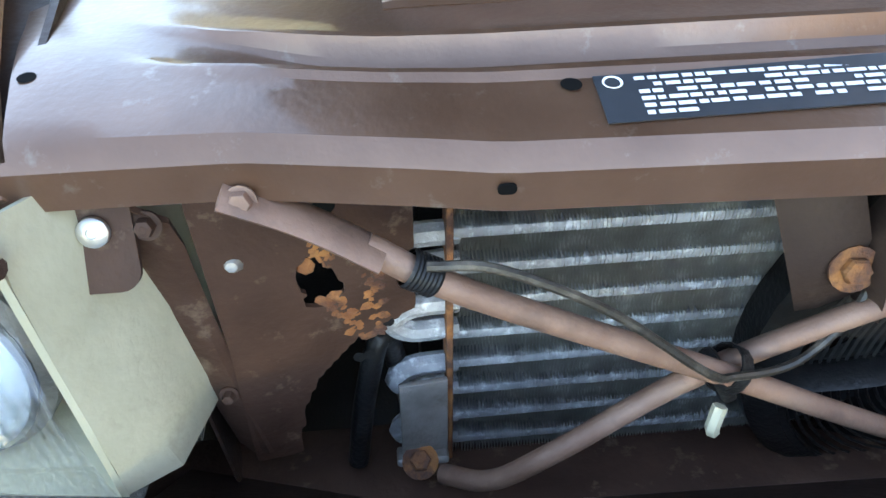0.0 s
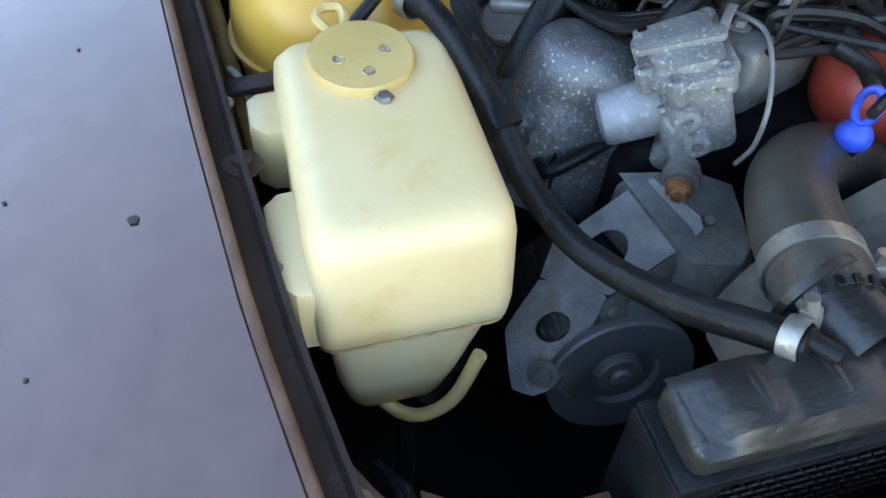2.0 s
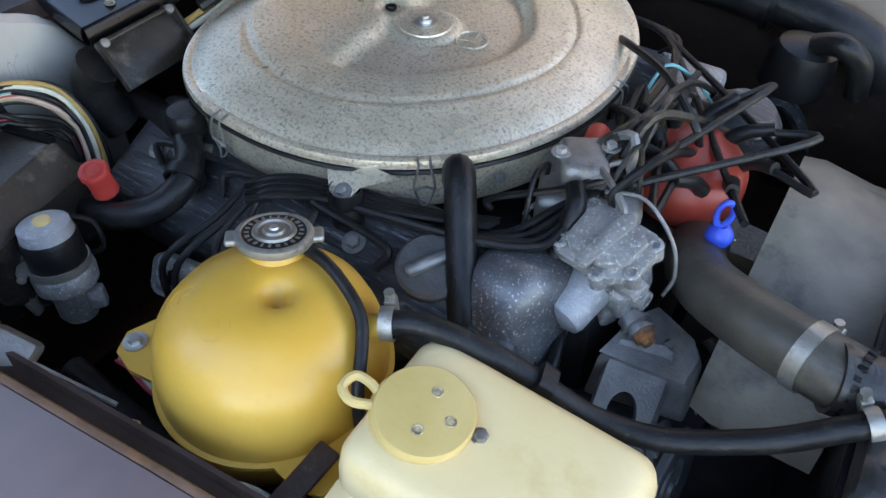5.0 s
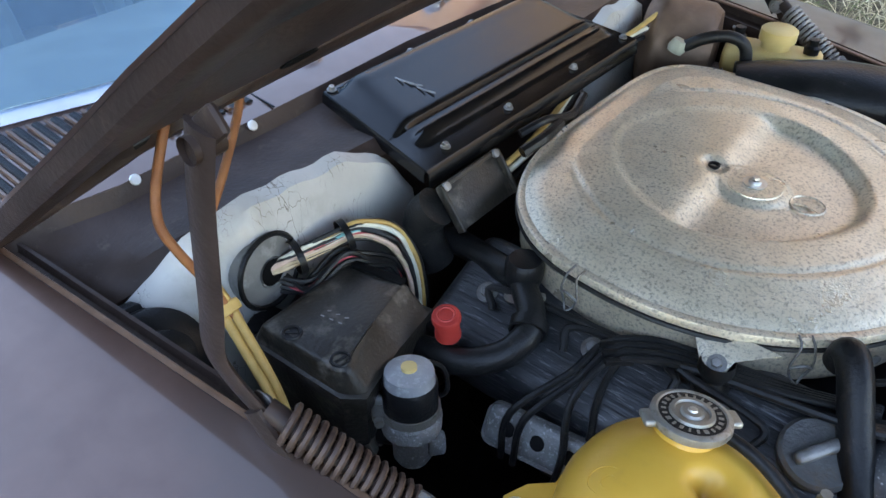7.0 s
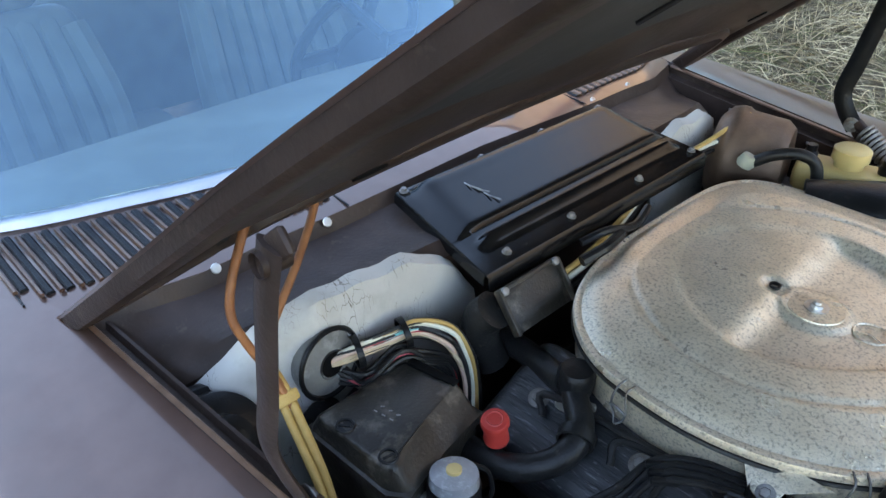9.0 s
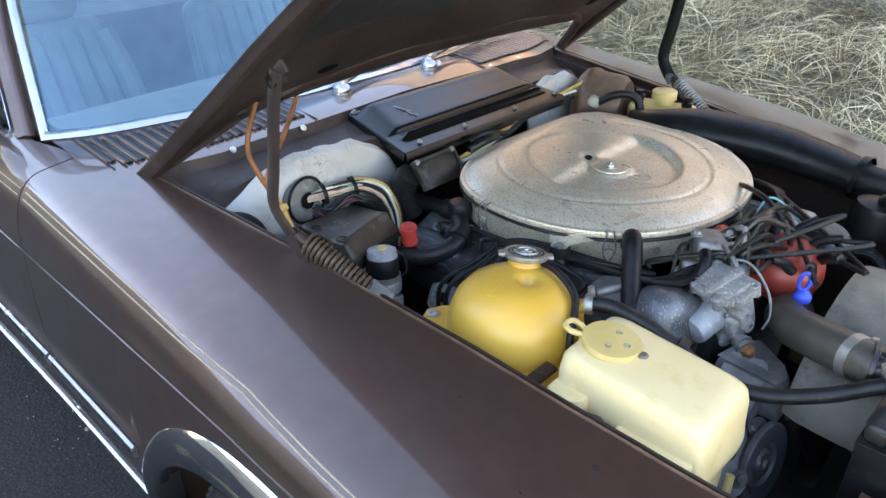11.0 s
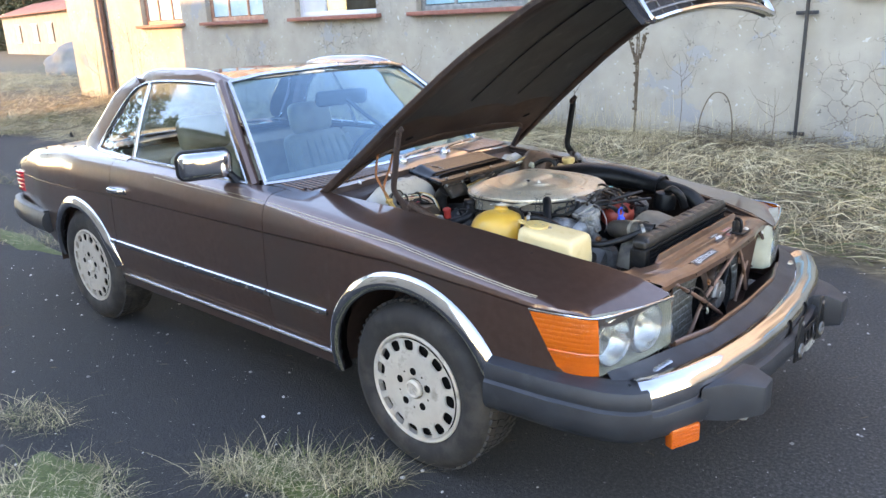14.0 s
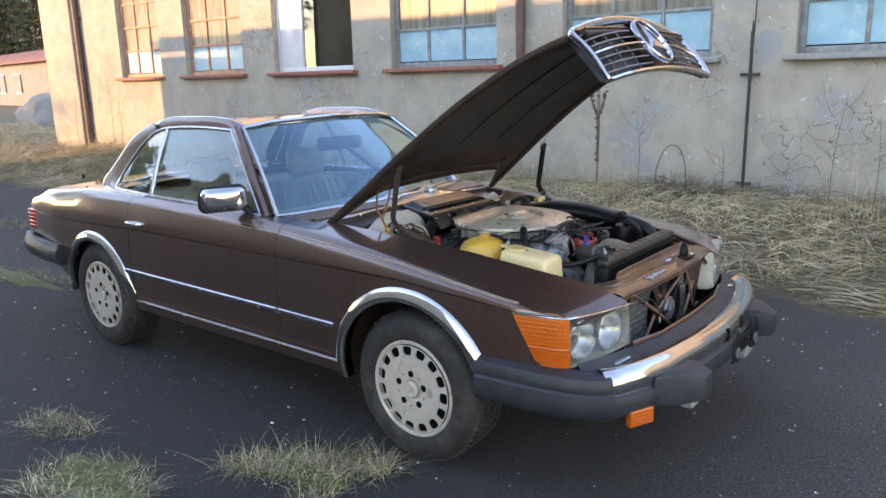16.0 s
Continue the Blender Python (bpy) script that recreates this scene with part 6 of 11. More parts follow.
# information labels: unreadable print as bars
def label_plate(x0, x1, y0, y1, base_mat, rows_n, name, lab, ink=None, seed=1):
    rnd = random.Random(seed)
    bm = BM()
    sheet(bm, [[on_panel(x, y) + V(0, 0, 0.0022) for x in np.linspace(x0, x1, 4)] for y in np.linspace(y0, y1, 9)])
    pl = part(name, bm, base_mat, panel, lab, 40, 0.0006, 0)
    if ink is None:
        return pl
    bm = BM()
    for k in range(rows_n):
        x = x0 + (x1 - x0) * (0.14 + 0.74 * k / max(1, rows_n - 1))
        y = y0 + 0.016
        while y < y1 - 0.012:
            w = rnd.uniform(0.003, 0.008)
            if rnd.random() < 0.9 and not (k == rows_n - 1 and y > y0 + 0.03):
                h = (x1 - x0) / rows_n * 0.24
                vs = [bm.verts.new(on_panel(x + dx, yy) + V(0, 0, 0.0030)) for dx, yy in ((-h, y), (h, y), (h, y + w), (-h, y + w))]
                bm.faces.new(vs)
            y += w + rnd.uniform(0.0010, 0.0018)
    part("label_print", bm, ink, pl)
    return pl
label_plate(0.7225, 0.7500, -0.229, -0.055, LABELBLACK, 6, "data_label", "black foil data label with silver print", LABELINK, 4)
bm = BM()
lathe(bm, [(0.0032, 0), (0.0042, 0.0005), (0.0042, 0)], axis(on_panel(0.7275, -0.222) + V(0, 0, 0.0026), (0.1, 0, 1)), 16)
part("label_emblem", bm, LABELINK, panel)
label_plate(0.672, 0.705, 0.16, 0.24, LABELRED, 3, "red_label", "faded red warning label", LABELINK, 9)
label_plate(0.670, 0.705, 0.05, 0.13, LABELBLACK, 4, "belt_label", "small dark diagram label", LABELINK, 12)
# bonnet catch
bm = BM()
rbox(bm, (0.05, 0.085, 0.008), pose(0.725, 0.215, 0.757), 0.002)
rbox(bm, (0.008, 0.06, 0.045), pose(0.708, 0.215, 0.778), 0.002)
tube(bm, [V(0.735, 0.19, 0.76), V(0.735, 0.19, 0.80), V(0.715, 0.20, 0.81), V(0.70, 0.22, 0.79)], 0.006, 8, 4)
lt = part("bonnet_catch", bm, PLASTIC, panel, "black bonnet catch")
bolt("catch_bolt", lt, V(0.735, 0.245, 0.761), (0, 0, 1), 0.006)

for s in (-1, 1):
    S = lambda x, y, z: V(x, s * y, z)
    # plate beside the radiator opening, with rusted hole
    bm = BM()
    ys, zs = np.linspace(0.405, 0.300, 22), np.linspace(0.712, 0.485, 40)
    def holed(y, z):
        d = math.hypot((y - 0.352 - 0.05 * (z - 0.64)) / 0.013, (z - 0.640) / 0.024)
        return d * 1.5 < 1.0 + 0.22 * math.sin(9 * math.atan2(z - 0.64, (y - 0.352)))
    def plate_pt(y, z):
        x = 0.722 - 0.09 * (0.71 - z) - 0.02 * (0.40 - y) / 0.1
        return S(x, y + (0.04 * max(0, 0.60 - z) if y > 0.39 else 0), z)
    vs = [[bm.verts.new(plate_pt(y, z)) for z in zs] for y in ys]
    for i in range(len(ys) - 1):
        for j in range(len(zs) - 1):
            ym, zm = (ys[i] + ys[i + 1]) / 2, (zs[j] + zs[j + 1]) / 2
            cut = s < 0 and holed(ym, zm)
            cut = cut or (zm < 0.60 and (ym - 0.300) < 0.075 * math.sqrt(max(0, 1 - ((zm - 0.485) / 0.115 - 0.0) ** 2)) if zm < 0.60 else False)
            if not cut:
                bm.faces.new((vs[i][j], vs[i + 1][j], vs[i + 1][j + 1], vs[i][j + 1]))
    for v in [v for v in bm.verts if not v.link_faces]:
        bm.verts.remove(v)
    for _ in range(4):
        bmesh.ops.smooth_vert(bm, verts=[v for v in bm.verts if v.is_boundary], factor=0.5, use_axis_x=True, use_axis_y=True, use_axis_z=True)
    plate = part("side_plate", bm, BROWN_MATT, car, "rust-holed brown plate beside the radiator" if s < 0 else "brown plate beside the radiator", 40, 0.003, 0)
    if s < 0:
        rnd = random.Random(5)
        bm = BM()
        for k in range(120):
            a, rr = rnd.uniform(0, 6.28), rnd.uniform(0.6, 1.35)
            y, z = 0.340 + 0.016 * rr * math.cos(a) + 0.05 * (0.0), 0.636 + 0.036 * rr * math.sin(a)
            y = 0.338 + 0.30 * (z - 0.636) * 0.5 + 0.013 * rr * math.cos(a)
            if holed(y, z):
                continue
            lathe(bm, [(0.0, 0.0016), (0.0022, 0.0013), (0.0040, 0.0002)], Matrix.Translation(plate_pt(y, z)) @ axis(V(0, 0, 0), (1, 0, 0.1), rnd.uniform(0, 360)) @ Matrix.Diagonal((rnd.uniform(0.6, 1.5), rnd.uniform(0.6, 1.5), 1, 1)), 7)
        part("rust_scale", bm, RUST, plate, "flaking orange rust", 60)["kind"] = "stuff"
        bm = BM()
        lathe(bm, [(0.0115, 0.0014), (0.010, 0.0006), (0.0, 0.0006)], axis(plate_pt(0.352, 0.694), (1, 0, 0.1)) @ Matrix.Diagonal((1.25, 0.9, 1, 1)), 18)
        part("cable_opening", bm, VOID, plate, "dark oval opening")
        for y, z in ((0.312, 0.645), (0.318, 0.598), (0.330, 0.572), (0.336, 0.572)):
            bm = BM()
            lathe(bm, [(0.0035, 0.0016), (0.0, 0.0016)], axis(plate_pt(y, z), (1, 0, 0.1)), 10)
            part("small_hole", bm, PLASTIC, plate)
        bm = BM()
        lathe(bm, [(0, 0.004), (0.003, 0.0035), (0.0055, 0.0)], axis(plate_pt(0.389, 0.664), (1, 0, 0.1)), 9)
        part("sealant_blob", bm, ZINC, plate)
    # folded strut from the plate to the lamp
    bm = BM()
    sheet(bm, [[S(0.690, 0.462, 0.728), S(0.716, 0.456, 0.727), S(0.728, 0.432, 0.716), S(0.729, 0.414, 0.705), S(0.727, 0.408, 0.700)], [S(0.680, 0.452, 0.690), S(0.713, 0.446, 0.690), S(0.719, 0.430, 0.685), S(0.720, 0.413, 0.682), S(0.718, 0.4075, 0.680)], [S(0.675, 0.442, 0.640), S(0.709, 0.436, 0.640), S(0.714, 0.422, 0.636), S(0.715, 0.411, 0.632), S(0.712, 0.406, 0.632)], [S(0.670, 0.430, 0.575), S(0.704, 0.425, 0.575), S(0.709, 0.415, 0.572), S(0.710, 0.406, 0.570), S(0.707, 0.402, 0.570)], [S(0.665, 0.420, 0.500), S(0.696, 0.415, 0.500), S(0.702, 0.407, 0.498), S(0.703, 0.398, 0.496), S(0.700, 0.394, 0.496)]])
    strut = part("side_strut", bm, BROWN_MATT, car, "dusty brown side strut", 30, 0.003, 0)
    bm = BM()
    prism(bm, rounded(0.055, 0.040, 0.010), 0, 0.003, Matrix.Translation(S(0.7305, 0.441, 0.700)) @ axis(V(0, 0, 0), (0.92, 0, 0.35), 90))
    lug = part("lamp_lug", bm, BROWN_MATT, strut, "brown lamp bracket")
    bm = BM()
    lathe(bm, [(0.0068, 0.0), (0.0066, 0.0022), (0.0050, 0.0034), (0.0024, 0.0036), (0.0020, 0.0026), (0.0, 0.0026)], axis(S(0.7345, 0.4365, 0.7025), (0.92, 0, 0.35)), 20)
    part("lamp_bolt", bm, ZINC, strut, "bright plated round bolt")
    bolt("strut_bolt", strut, S(0.7295, 0.4165, 0.7005), (0.92, 0, 0.3), 0.0045, BROWN_MATT, 1.5)
    bolt("strut_bolt", strut, S(0.712, 0.409, 0.566), (0.95, 0, 0.2), 0.0036, BROWN_MATT, 1.5)
# lower cross member
bm = BM()
rbox(bm, (0.10, 0.98, 0.05), pose(0.70, 0, 0.430, 0, -12, 0), 0.010)
part("lower_crossmember", bm, BROWN_MATT, car, "brown lower cross member")
bolt("crossmember_hole", car, V(0.757, -0.215, 0.452), (0.5, 0, 1), 0.003, PLASTIC, 1.4)

# ---- condenser, fan, radiator ----
CX, CY0, CY1, CZ0, CZ1 = 0.678, -0.282, 0.335, 0.452, 0.712
bm = BM()
rbox(bm, (0.004, CY1 - CY0, CZ1 - CZ0), pose(CX - 0.008, (CY0 + CY1) / 2, (CZ0 + CZ1) / 2), 0)
condenser = part("condenser", bm, FIN, car, "dusty finned condenser in front of the radiator")
NT = 10
for k in range(NT):
    z = CZ0 + (CZ1 - CZ0) * (k + 0.5) / NT
    bm = BM()
    rbox(bm, (0.0135, CY1 - CY0, 0.0074), pose(CX, (CY0 + CY1) / 2, z), 0.002)
    part("condenser_tube", bm, FINTUBE, condenser)
verts, faces = [], []
rnd = random.Random(3)
n = int((CY1 - CY0) / 0.0021)
for i in range(n):
    y = CY0 + (CY1 - CY0) * i / n
    for k in range(NT * 2):
        z0 = CZ0 + (CZ1 - CZ0) * k / (NT * 2)
        z1 = CZ0 + (CZ1 - CZ0) * (k + 1) / (NT * 2)
        ya = y + (0.0005 if k % 2 else -0.0005) + rnd.uniform(-0.00015, 0.00015)
        yb = y + (-0.0005 if k % 2 else 0.0005) + rnd.uniform(-0.00015, 0.00015)
        dx = rnd.uniform(-0.0006, 0.0006) + (-0.003 if rnd.random() < 0.03 else 0.0)
        b = len(verts)
        verts += [(CX - 0.004, ya, z0), (CX + 0.0074 + dx, ya, z0), (CX + 0.0074 + dx, yb, z1), (CX - 0.004, yb, z1)]
        faces.append((b, b + 1, b + 2, b + 3))
me = bpy.data.meshes.new("condenser_finning")
me.from_pydata(verts, [], faces)
me.materials.append(FIN)
fins = new("condenser_finning", me)
fins.parent = condenser
fins["kind"] = "stuff"
for k in range(0, NT - 1, 2):
    z = CZ0 + (CZ1 - CZ0) * (k + 1) / NT
    bm = BM()
    tube(bm, [V(CX, CY0 + 0.005, z - 0.010), V(CX + 0.002, CY0 - 0.022, z - 0.010), V(CX + 0.003, CY0 - 0.034, z), V(CX + 0.002, CY0 - 0.022, z + 0.010), V(CX, CY0 + 0.005, z + 0.010)], 0.0072, 8, 5)
    part("return_bend", bm, FINTUBE, condenser, "oxidised aluminium return bend")
bm = BM()
rbox(bm, (0.022, 0.004, CZ1 - CZ0), pose(CX + 0.002, CY0 - 0.001, (CZ0 + CZ1) / 2), 0.001)
part("end_strip", bm, RUST, condenser, "rusty end strip")
bm = BM()
rbox(bm, (0.018, 0.034, 0.006), pose(0.700, -0.302, 0.474, 0, -25, 0), 0.002)
rbox(bm, (0.004, 0.030, 0.075), pose(0.698, -0.300, 0.508, 0, 0, 6), 0.001)
foot = part("condenser_foot", bm, STEEL, condenser, "worn bolted condenser foot")
bolt("foot_bolt", condenser, V(0.708, -0.304, 0.478), (0.4, 0, 1), 0.007, RUST)
# electric fan on the condenser
FAN = axis(V(0.700, 0.045, 0.560), (1, 0, 0))
bm = BM()
lathe(bm, [(0.150, -0.012), (0.150, 0.010), (0.142, 0.018), (0.128, 0.020), (0.126, 0.012), (0.138, 0.006), (0.138, -0.012)], FAN, 48)
fan = part("electric_fan", bm, PLASTIC, car, "black auxiliary electric fan")
for k in range(9):
    bm = BM()
    m = FAN @ Matrix.Rotation(2 * math.pi * k / 9, 4, "Z")
    sheet(bm, [[m @ V(0.045 + 0.085 * u, -0.016 + 0.032 * v + 0.012 * u, 0.002 + (v - 0.5) * 0.018) for v in (0, 0.5, 1)] for u in (0, 0.33, 0.66, 1)])
    part("fan_blade", bm, PLASTIC, fan, "", 60, 0.002, 0)
for k in range(14):
    bm = BM()
    r = 0.06 + 0.0055 * k
    lathe(bm, [(r, 0.0185), (r + 0.0012, 0.0197), (r + 0.0024, 0.0185)], FAN, 40)
    part("guard_ring", bm, PLASTIC, fan)
bm = BM()
lathe(bm, [(0.052, -0.01), (0.054, 0.022), (0.048, 0.030), (0.014, 0.032), (0.012, 0.036), (0, 0.036)], FAN, 32)
part("fan_motor", bm, STEEL, fan, "grey fan motor face")
for a in (60, 180, 300):
    bm = BM()
    m = FAN @ Matrix.Rotation(radians(a), 4, "Z")
    tube(bm, [m @ V(0.04, 0, 0.026), m @ V(0.10, 0.004, 0.027), m @ V(0.152, 0.010, 0.02)], 0.009, 6, 3, flat=(1.3, 0.4))
    part("fan_arm", bm, PLASTIC, fan)
# bracket that carries the fan
bm = BM()
tube(bm, [V(0.715, -0.118, 0.71), V(0.728, -0.098, 0.655), V(0.725, -0.082, 0.62)], 0.014, 6, 4, flat=(1.5, 0.25))
tube(bm, [V(0.728, -0.045, 0.71), V(0.731, -0.075, 0.66), V(0.728, -0.070, 0.62)], 0.012, 6, 4, flat=(1.5, 0.25))
fb_ = part("fan_bracket", bm, PAINT_DIRTY, fan, "dusty brown fan bracket")
bolt("bracket_bolt", fan, V(0.734, -0.086, 0.648), (0.95, -0.1, 0.3), 0.0075, RUST)
# crossed braces in the opening
def brace(pts, r=0.0066, flat_end=True, material=None):
    b = part("brace_tube", tube(BM(), pts, r, 10, 6), material or ROSY, car, "faded brown tubular brace")
    return b
b1 = brace([(0.746, -0.325, 0.694), (0.754, -0.28, 0.669), (0.752, -0.148, 0.597), (0.748, -0.06, 0.545), (0.742, 0.035, 0.490)])
bm = BM()
tube(bm, [V(0.743, -0.380, 0.724), V(0.744, -0.350, 0.709), V(0.750, -0.318, 0.691)], 0.0115, 10, 4, flat=(1.0, 0.35))
part("flattened_end", bm, ROSY, b1)
bolt("brace_bolt", b1, V(0.7455, -0.372, 0.721), (0.9, 0.0, 0.35), 0.0052, ROSY, 1.3)
b2 = brace([(0.716, -0.290, 0.474), (0.735, -0.262, 0.492), (0.742, -0.225, 0.528), (0.737, -0.148, 0.582), (0.742, -0.04, 0.640), (0.746, 0.135, 0.712)])
b3 = brace([(0.748, 0.150, 0.712), (0.752, 0.205, 0.62), (0.745, 0.262, 0.52)])
b4 = brace([(0.748, 0.245, 0.640), (0.742, 0.165, 0.50)])
bm = BM()
lathe(bm, [(0.0125, -0.004), (0.0137, -0.004), (0.0137, 0.004), (0.0125, 0.004)], axis(V(0.746, -0.142, 0.5935), (0, 0.85, -0.53)), 14)
part("cable_tie", bm, PLASTIC, b1)
bm = BM()
rbox(bm, (0.022, 0.010, 0.028), pose(0.747, -0.147, 0.590, 30, 0, 0), 0.004)
tie = part("black_tie", bm, PLASTIC, b1, "black cable tie at the crossing")
bm = BM()
tube(bm, [V(0.758, -0.147, 0.578), V(0.762, -0.150, 0.566), V(0.758, -0.146, 0.556)], 0.004, 6, 4)
part("tie_tail", bm, HOUSING, tie, "pale tie tail")
bm = BM()
lathe(bm, [(0.0112, -0.0075)] + [(0.0118 + 0.0006 * (k % 2), -0.007 + 0.001 * k) for k in range(15)] + [(0.0112, 0.0075)], axis(V(0.7515, -0.302, 0.6818), (0, 0.85, -0.53)) @ Matrix.Diagonal((0.75, 0.75, 1, 1)), 16)
part("tape_band", bm, PLASTIC, b1, "ribbed black band on the brace")
hose("brace_cable", car, [(0.757, -0.300, 0.690), (0.760, -0.27, 0.688), (0.764, -0.22, 0.662), (0.764, -0.165, 0.614), (0.760, -0.146, 0.604), (0.752, -0.11, 0.601), (0.740, -0.08, 0.622), (0.728, -0.068, 0.65)], 0.0024, DUSTBLACK, 8, 6, "thin black cable along the brace")
# hoses seen through the side plate's opening
hose("side_hose", car, [(0.690, -0.345, 0.46), (0.690, -0.335, 0.53), (0.68, -0.322, 0.57), (0.665, -0.31, 0.50), (0.66, -0.305, 0.44)], 0.007, PLASTIC)

# radiator
RX, RY0, RY1 = 0.573, -0.300, 0.400
bm = BM()
rbox(bm, (0.052, RY1 - RY0, 0.030), pose(RX, (RY0 + RY1) / 2, 0.806), 0.010, 3)
rows = []
n = 72
for i in range(n + 1):
    y = RY0 + 0.004 + (RY1 - RY0 - 0.008) * i / n
    e = min(i, n - i) / 3.0
    h = 0.016 * min(1.0, e) ** 0.6 * (1.0 if (i // 2) % 3 else 0.80)
    rows.append([V(RX + dx, y, 0.818 + h * k) for dx, k in ((-0.027, 0), (-0.024, 0.75), (-0.014, 1.0), (0.006, 1.0), (0.020, 0.80), (0.027, 0))])
sheet(bm, rows)
rad = part("radiator_tank", bm, RADTANK, car, "black ribbed radiator top tank", 40)
for k in range(14):
    bm = BM()
    y = RY0 + 0.045 + 0.046 * k
    tube(bm, [V(RX - 0.023, y, 0.8235), V(RX - 0.013, y + 0.001, 0.8322), V(RX + 0.006, y + 0.002, 0.8325), V(RX + 0.021, y + 0.003, 0.8270)], 0.0042, 6, 3, flat=(1.2, 0.5))
    part("tank_rib", bm, RADTANK, rad)
bm = BM()
rbox(bm, (0.040, RY1 - RY0 - 0.01, 0.38), pose(RX, (RY0 + RY1) / 2, 0.595), 0.002)
part("radiator_core", bm, PLASTIC, rad, "dark radiator core")
bm = BM()
rbox(bm, (0.060, RY1 - RY0 + 0.012, 0.008), pose(RX, (RY0 + RY1) / 2, 0.7885), 0.002)
rbox(bm, (0.004, 0.03, 0.06), pose(RX + 0.028, RY0 + 0.008, 0.756), 0.001)
part("crimp_band", bm, PLASTIC, rad, "dark crimped tank edge")
bm = BM()
rbox(bm, (0.056, 0.003, 0.130), pose(RX, RY0 - 0.007, 0.725), 0.001)
rbox(bm, (0.003, 0.014, 0.130), pose(RX + 0.027, RY0 - 0.001, 0.725), 0.001)
part("radiator_side_plate", bm, PLASTIC, rad, "dark radiator side plate")
for k in range(70):
    bm = BM()
    y = RY0 + 0.008 + (RY1 - RY0 - 0.016) * k / 69
    tube(bm, [V(RX + 0.021 + 0.002 * (q % 2), y + (0.0035 if q % 2 else -0.0035), 0.786 - 0.006 * q) for q in range(18)], 0.0012, 4, 1, smooth=False)
    part("cooling_fin", bm, PLASTIC, rad)
bm = BM()
lathe(bm, [(0.007, 0.0), (0.007, 0.022), (0, 0.022)], axis(V(0.565, -0.200, 0.834), (-0.6, -0.5, 0.1)), 14)
part("vent_nipple", bm, PLASTIC, rad)
bm = BM()
lathe(bm, [(0.030, 0.0), (0.030, 0.045), (0.033, 0.046), (0.033, 0.052), (0.028, 0.052)], axis(V(0.560, -0.165, 0.818), (-1, -0.25, 0.08)), 24)
part("radiator_neck", bm, RADTANK, rad)

# ---- air cleaner ----
AC, AHX, AHY = V(-0.085, 0.058, 0.0), 0.288, 0.297


def air_pt(k, a, z):
    """k scales the outline; it is round in front and squarer at the rear."""
    c, s_ = math.cos(a), math.sin(a)
    n = 2.05 + min(1.0, max(0.0, -c) * 3) * (0.5 + 2.6 * min(1.0, max(0.0, s_ * 2)))
    r = (abs(c) ** n + abs(s_) ** n) ** (-1 / n)
    return V(AC.x + (AHX if c > 0 else 0.232) * k * r * c, AC.y + AHY * k * r * s_, z)


def air_rings(prof, n=72):
    return [[air_pt(k, 2 * math.pi * j / n, z) for j in range(n)] for k, z in prof]


bm = BM()
sheet(bm, air_rings([(0.90, 0.805), (0.955, 0.806), (0.97, 0.815), (0.978, 0.862), (0.985, 0.866)]), True)
air = part("air_cleaner", bm, AIRLID, car, "dusty aluminium air cleaner housing", 40, 0.002, 0)
bm = BM()
n = 96
prof = [(0.985, 0.864), (1.0, 0.866), (1.004, 0.871), (0.998, 0.876), (0.985, 0.8775), (0.965, 0.8755), (0.955, 0.877), (0.93, 0.882), (0.87, 0.8865), (0.80, 0.889), (0.765, 0.8895), (0.755, 0.893), (0.735, 0.8945), (0.70, 0.8945), (0.66, 0.895), (0.60, 0.8965), (0.54, 0.898), (0.48, 0.899), (0.42, 0.900), (0.36, 0.9005), (0.30, 0.901), (0.24, 0.901), (0.18, 0.901), (0.12, 0.901), (0.06, 0.901)]


def soft(v, wdt):
    return 1.0 / (1.0 + math.exp(max(-40, min(40, v / wdt))))


def lid_z(p, z):
    """A sharp-walled basin, deep on one side of the middle and shallow on the other, round a raised seat; a groove rings it."""
    dx, dy = p.x + 0.082, p.y - 0.052
    r = math.hypot(dx, dy)
    a = math.atan2(dy, dx)
    rim = 0.152 + 0.004 * math.cos(4 * a)
    basin = soft(r - rim, 0.0032)
    deep = soft(-(p.x + 0.088 + 0.02 * p.y), 0.0065)
    seat = soft(math.hypot(p.x + 0.049, p.y - 0.036) - 0.043, 0.0022)
    hole = soft(math.hypot(p.x + 0.104, p.y - 0.040) - 0.015, 0.0026)
    groove = 0.0030 * math.exp(-(((r - rim - 0.058) / 0.0050) ** 2))
    return z - (0.004 + 0.014 * deep) * basin * (1 - 0.30 * seat) - groove - hole * 0.006


prof = [q for q in prof if q[0] > 0.77] + [(float(k), 0.8935 + 0.0075 * min(1.0, (0.765 - float(k)) / 0.45)) for k in np.linspace(0.765, 0.015, 110)]
n = 192
rows = []
for k, z in prof:
    rows.append([V(p.x, p.y, lid_z(p, z) if k < 0.78 else z) for p in (air_pt(k, 2 * math.pi * j / n, z) for j in range(n))])
sheet(bm, rows, True)
bm.verts.ensure_lookup_table()
bm.faces.new(list(bm.verts)[-n:])
lid = part("air_cleaner_lid", bm, AIRLID, air, "dusty pressed aluminium lid with water-stain speckle", 45)
bm = BM()
tube(bm, [air_pt(0.997, 2 * math.pi * j / 96, 0.8615) for j in range(96)], 0.003, 6, 1, True)
part("lid_seal", bm, RUBBER, air)
m = axis(V(-0.049, 0.036, 0.8880), (0, 0, 1))
bm = BM()
lathe(bm, [(0.034, 0), (0.033, 0.0022), (0.0, 0.0028)], m, 40)
part("seat_disc", bm, AIRLID, lid)
bm = BM()
